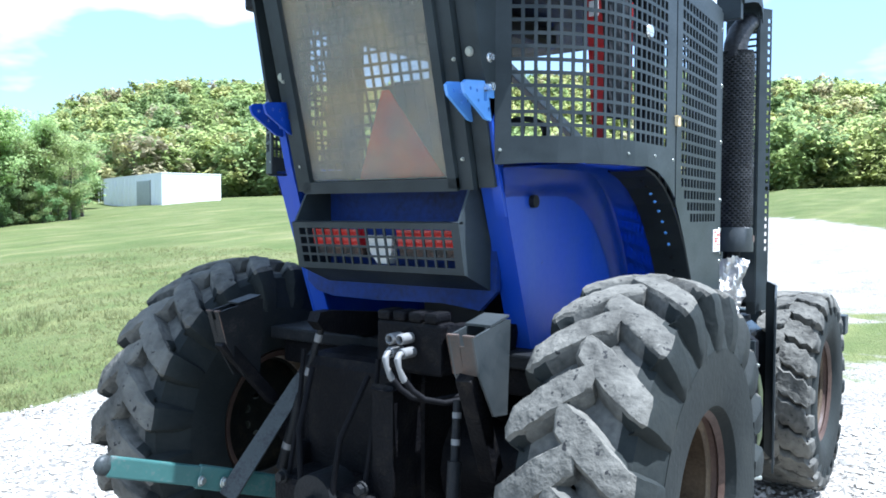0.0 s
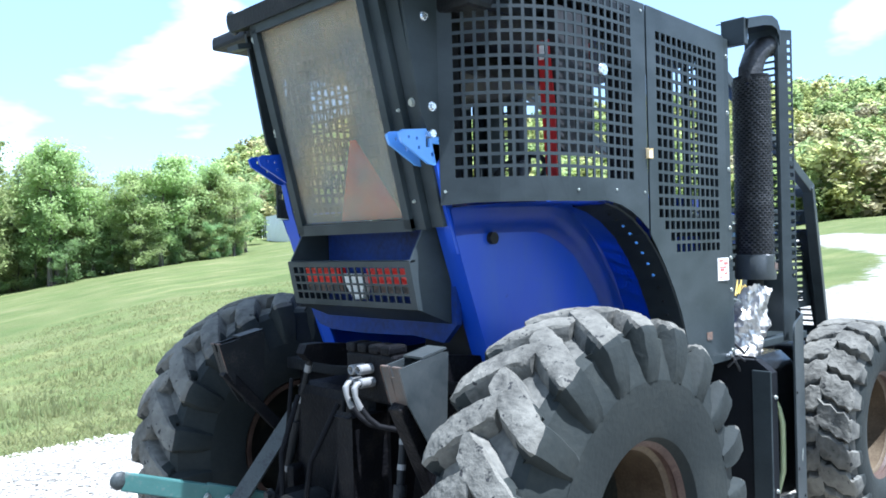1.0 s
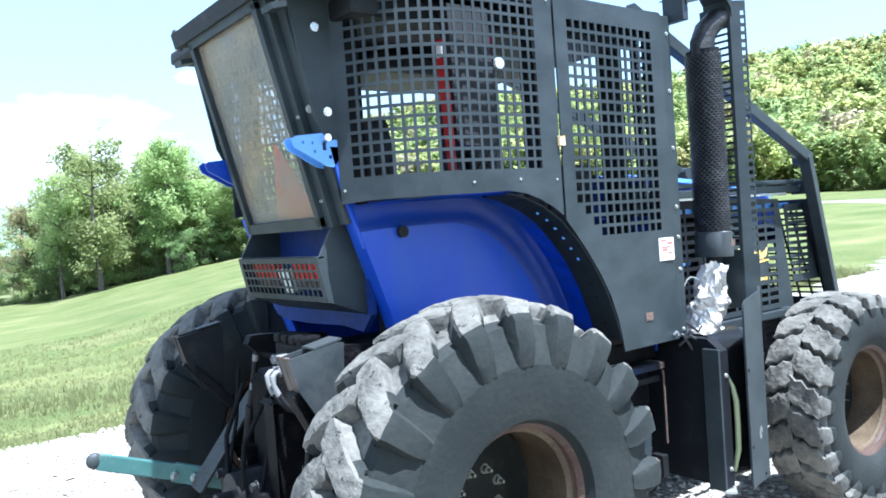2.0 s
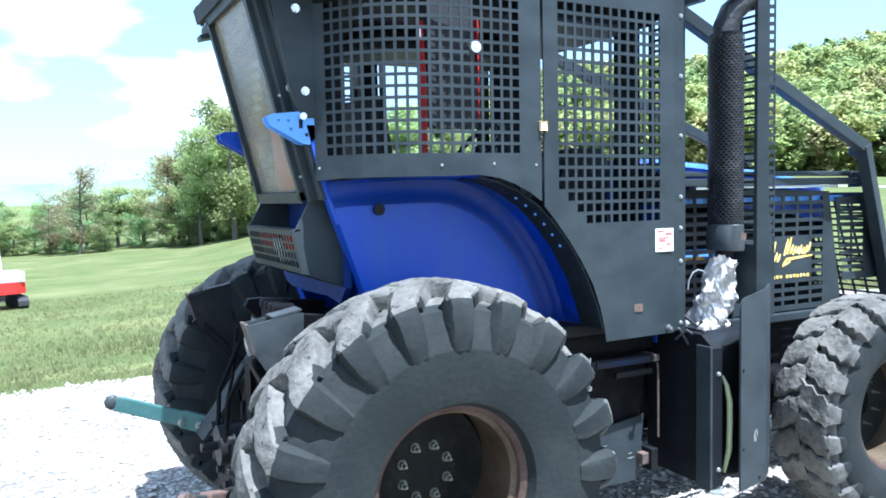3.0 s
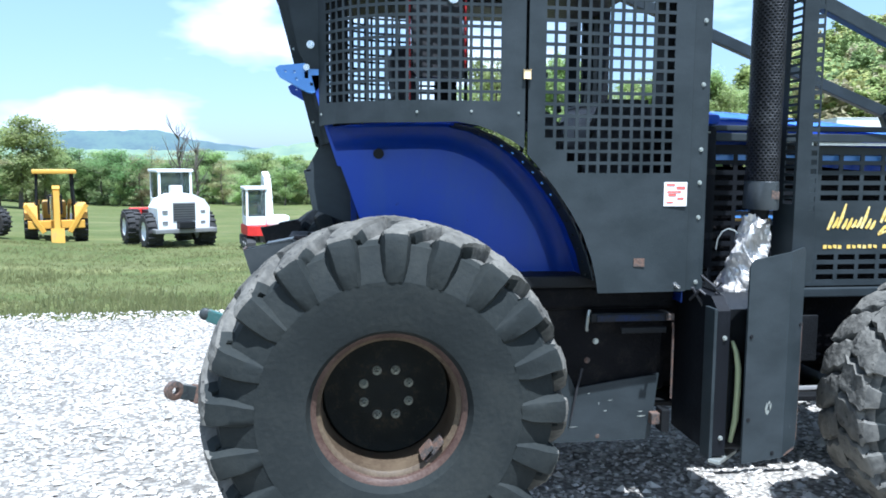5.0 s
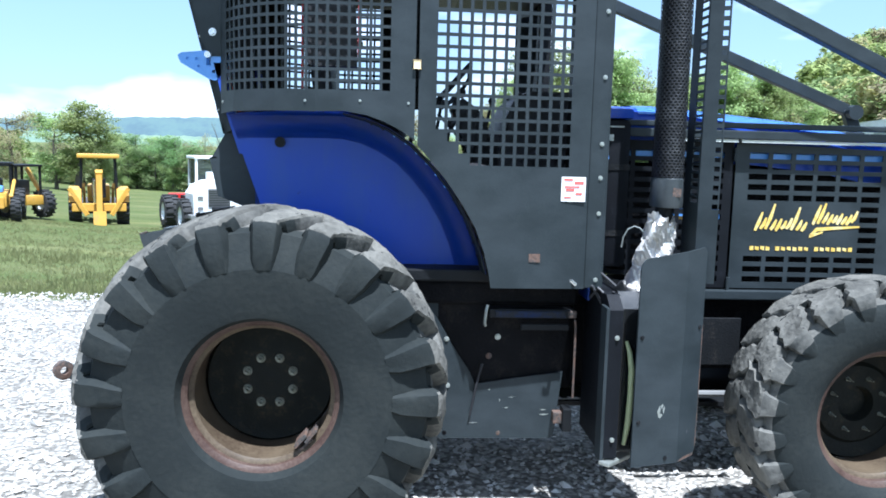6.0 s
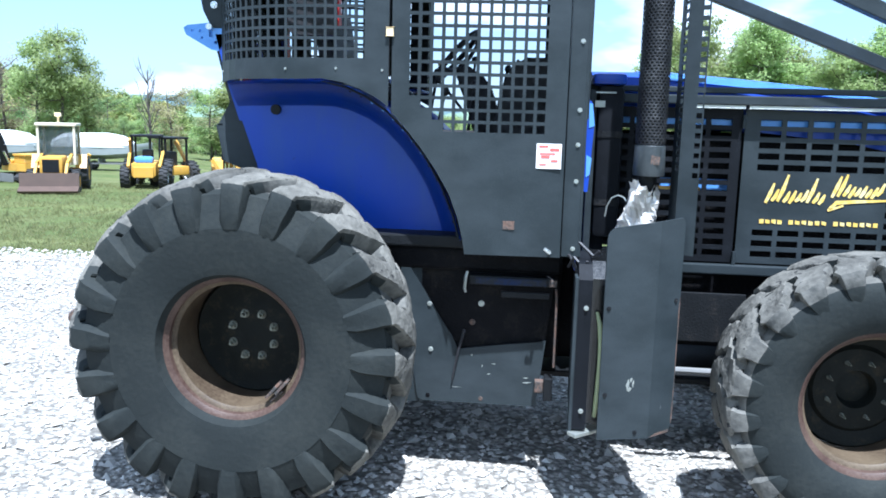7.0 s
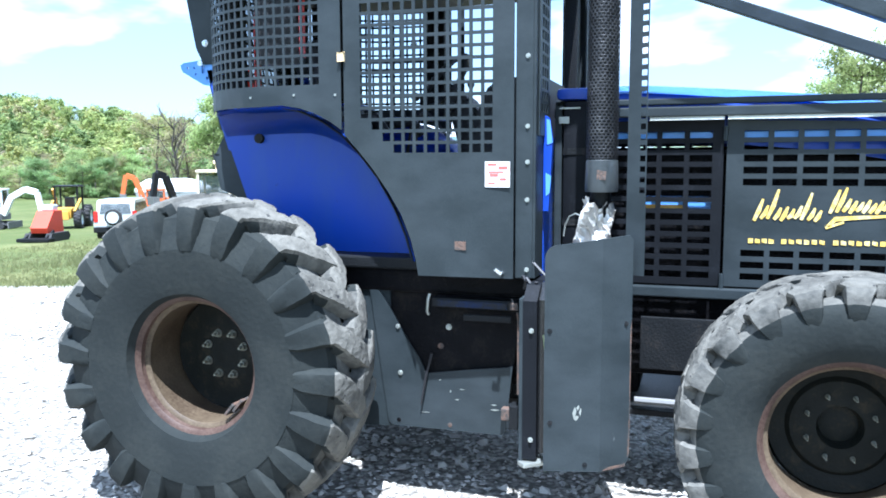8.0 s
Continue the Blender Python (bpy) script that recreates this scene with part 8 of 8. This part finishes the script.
# ---- grass at the yard's edge, loose stone ----
def build_grass():
    rng = np.random.default_rng(8)
    n = 42000
    x = rng.uniform(-16, 16, n)
    y = 4.9 + 20.0 * rng.uniform(0, 1, n) ** 2.2
    keep = stony(x, y) + rng.uniform(-0.25, 0.25, n) < 0.5
    x, y = x[keep], y[keep]
    n = len(x)
    z = terrain(x, y)
    clump = np.clip(np.sin(x * 0.9 + 1.3) * np.sin(y * 0.8 + x * 0.3) * 1.6, 0, 1) * (y < 13)
    h = (1 + 1.2 * clump) * rng.uniform(0.025, 0.07, n) * np.where(rng.uniform(size=n) < 0.05, 2.2, 1.0)
    verts = []
    for k in range(4):
        a = rng.uniform(0, 6.28, n)
        w = rng.uniform(0.006, 0.014, n)
        ox, oy = rng.normal(0, 0.03, n), rng.normal(0, 0.03, n)
        lx, ly = rng.normal(0, 0.04, n), rng.normal(0, 0.04, n)
        verts.append(np.stack([np.stack([x + ox - np.cos(a) * w, y + oy - np.sin(a) * w, z - 0.01], -1), np.stack([x + ox + np.cos(a) * w, y + oy + np.sin(a) * w, z - 0.01], -1), np.stack([x + ox + lx, y + oy + ly, z + h], -1)], 1))
    v = np.concatenate(verts).reshape(-1, 3)
    me = bpy.data.meshes.new("grass")
    me.from_pydata(v.tolist(), [], np.arange(len(v)).reshape(-1, 3).tolist())
    me.materials.append(GRASS)
    tagged(new("grass", me), "uneven green grass blades at the edge of the gravel", "grass", kind="stuff")


GRASS = leaf_material("grass_blades", (0.215, 0.230, 0.090), (0.265, 0.265, 0.125))
build_grass()


def build_stones():
    rng = np.random.default_rng(12)
    n = 46000
    x = rng.uniform(-6, 7, n)
    y = -2.4 + 8.2 * rng.uniform(0, 1, n) ** 1.15
    keep = stony(x, y) > 0.86
    x, y = x[keep], y[keep]
    n = len(x)
    s = rng.uniform(0.007, 0.019, n) * np.where(rng.uniform(size=n) < 0.14, rng.uniform(1.4, 2.3, n), 1.0)
    base = np.array([(1, 0, 0), (0, 1, 0), (-1, 0, 0), (0, -1, 0), (0, 0, 1), (0, 0, -1)], float)
    tri = np.array([(0, 1, 4), (1, 2, 4), (2, 3, 4), (3, 0, 4), (1, 0, 5), (2, 1, 5), (3, 2, 5), (0, 3, 5)])
    v = base[None] * rng.uniform(0.6, 1.3, (n, 6, 1)) + rng.normal(0, 0.22, (n, 6, 3))
    v = v * s[:, None, None] * np.array([1.2, 1.0, 0.7])
    a = rng.uniform(0, 6.28, n)[:, None]
    v = np.stack([v[..., 0] * np.cos(a) - v[..., 1] * np.sin(a) + x[:, None], v[..., 0] * np.sin(a) + v[..., 1] * np.cos(a) + y[:, None], v[..., 2] + 0.25 * s[:, None]], -1)
    f = (tri[None] + 6 * np.arange(n)[:, None, None]).reshape(-1, 3)
    me = bpy.data.meshes.new("gravel")
    me.from_pydata(v.reshape(-1, 3).tolist(), [], f.tolist())
    me.materials.append(STONE)
    tagged(new("gravel", me), "loose pale crushed limestone over the yard", "gravel", kind="stuff")


build_stones()
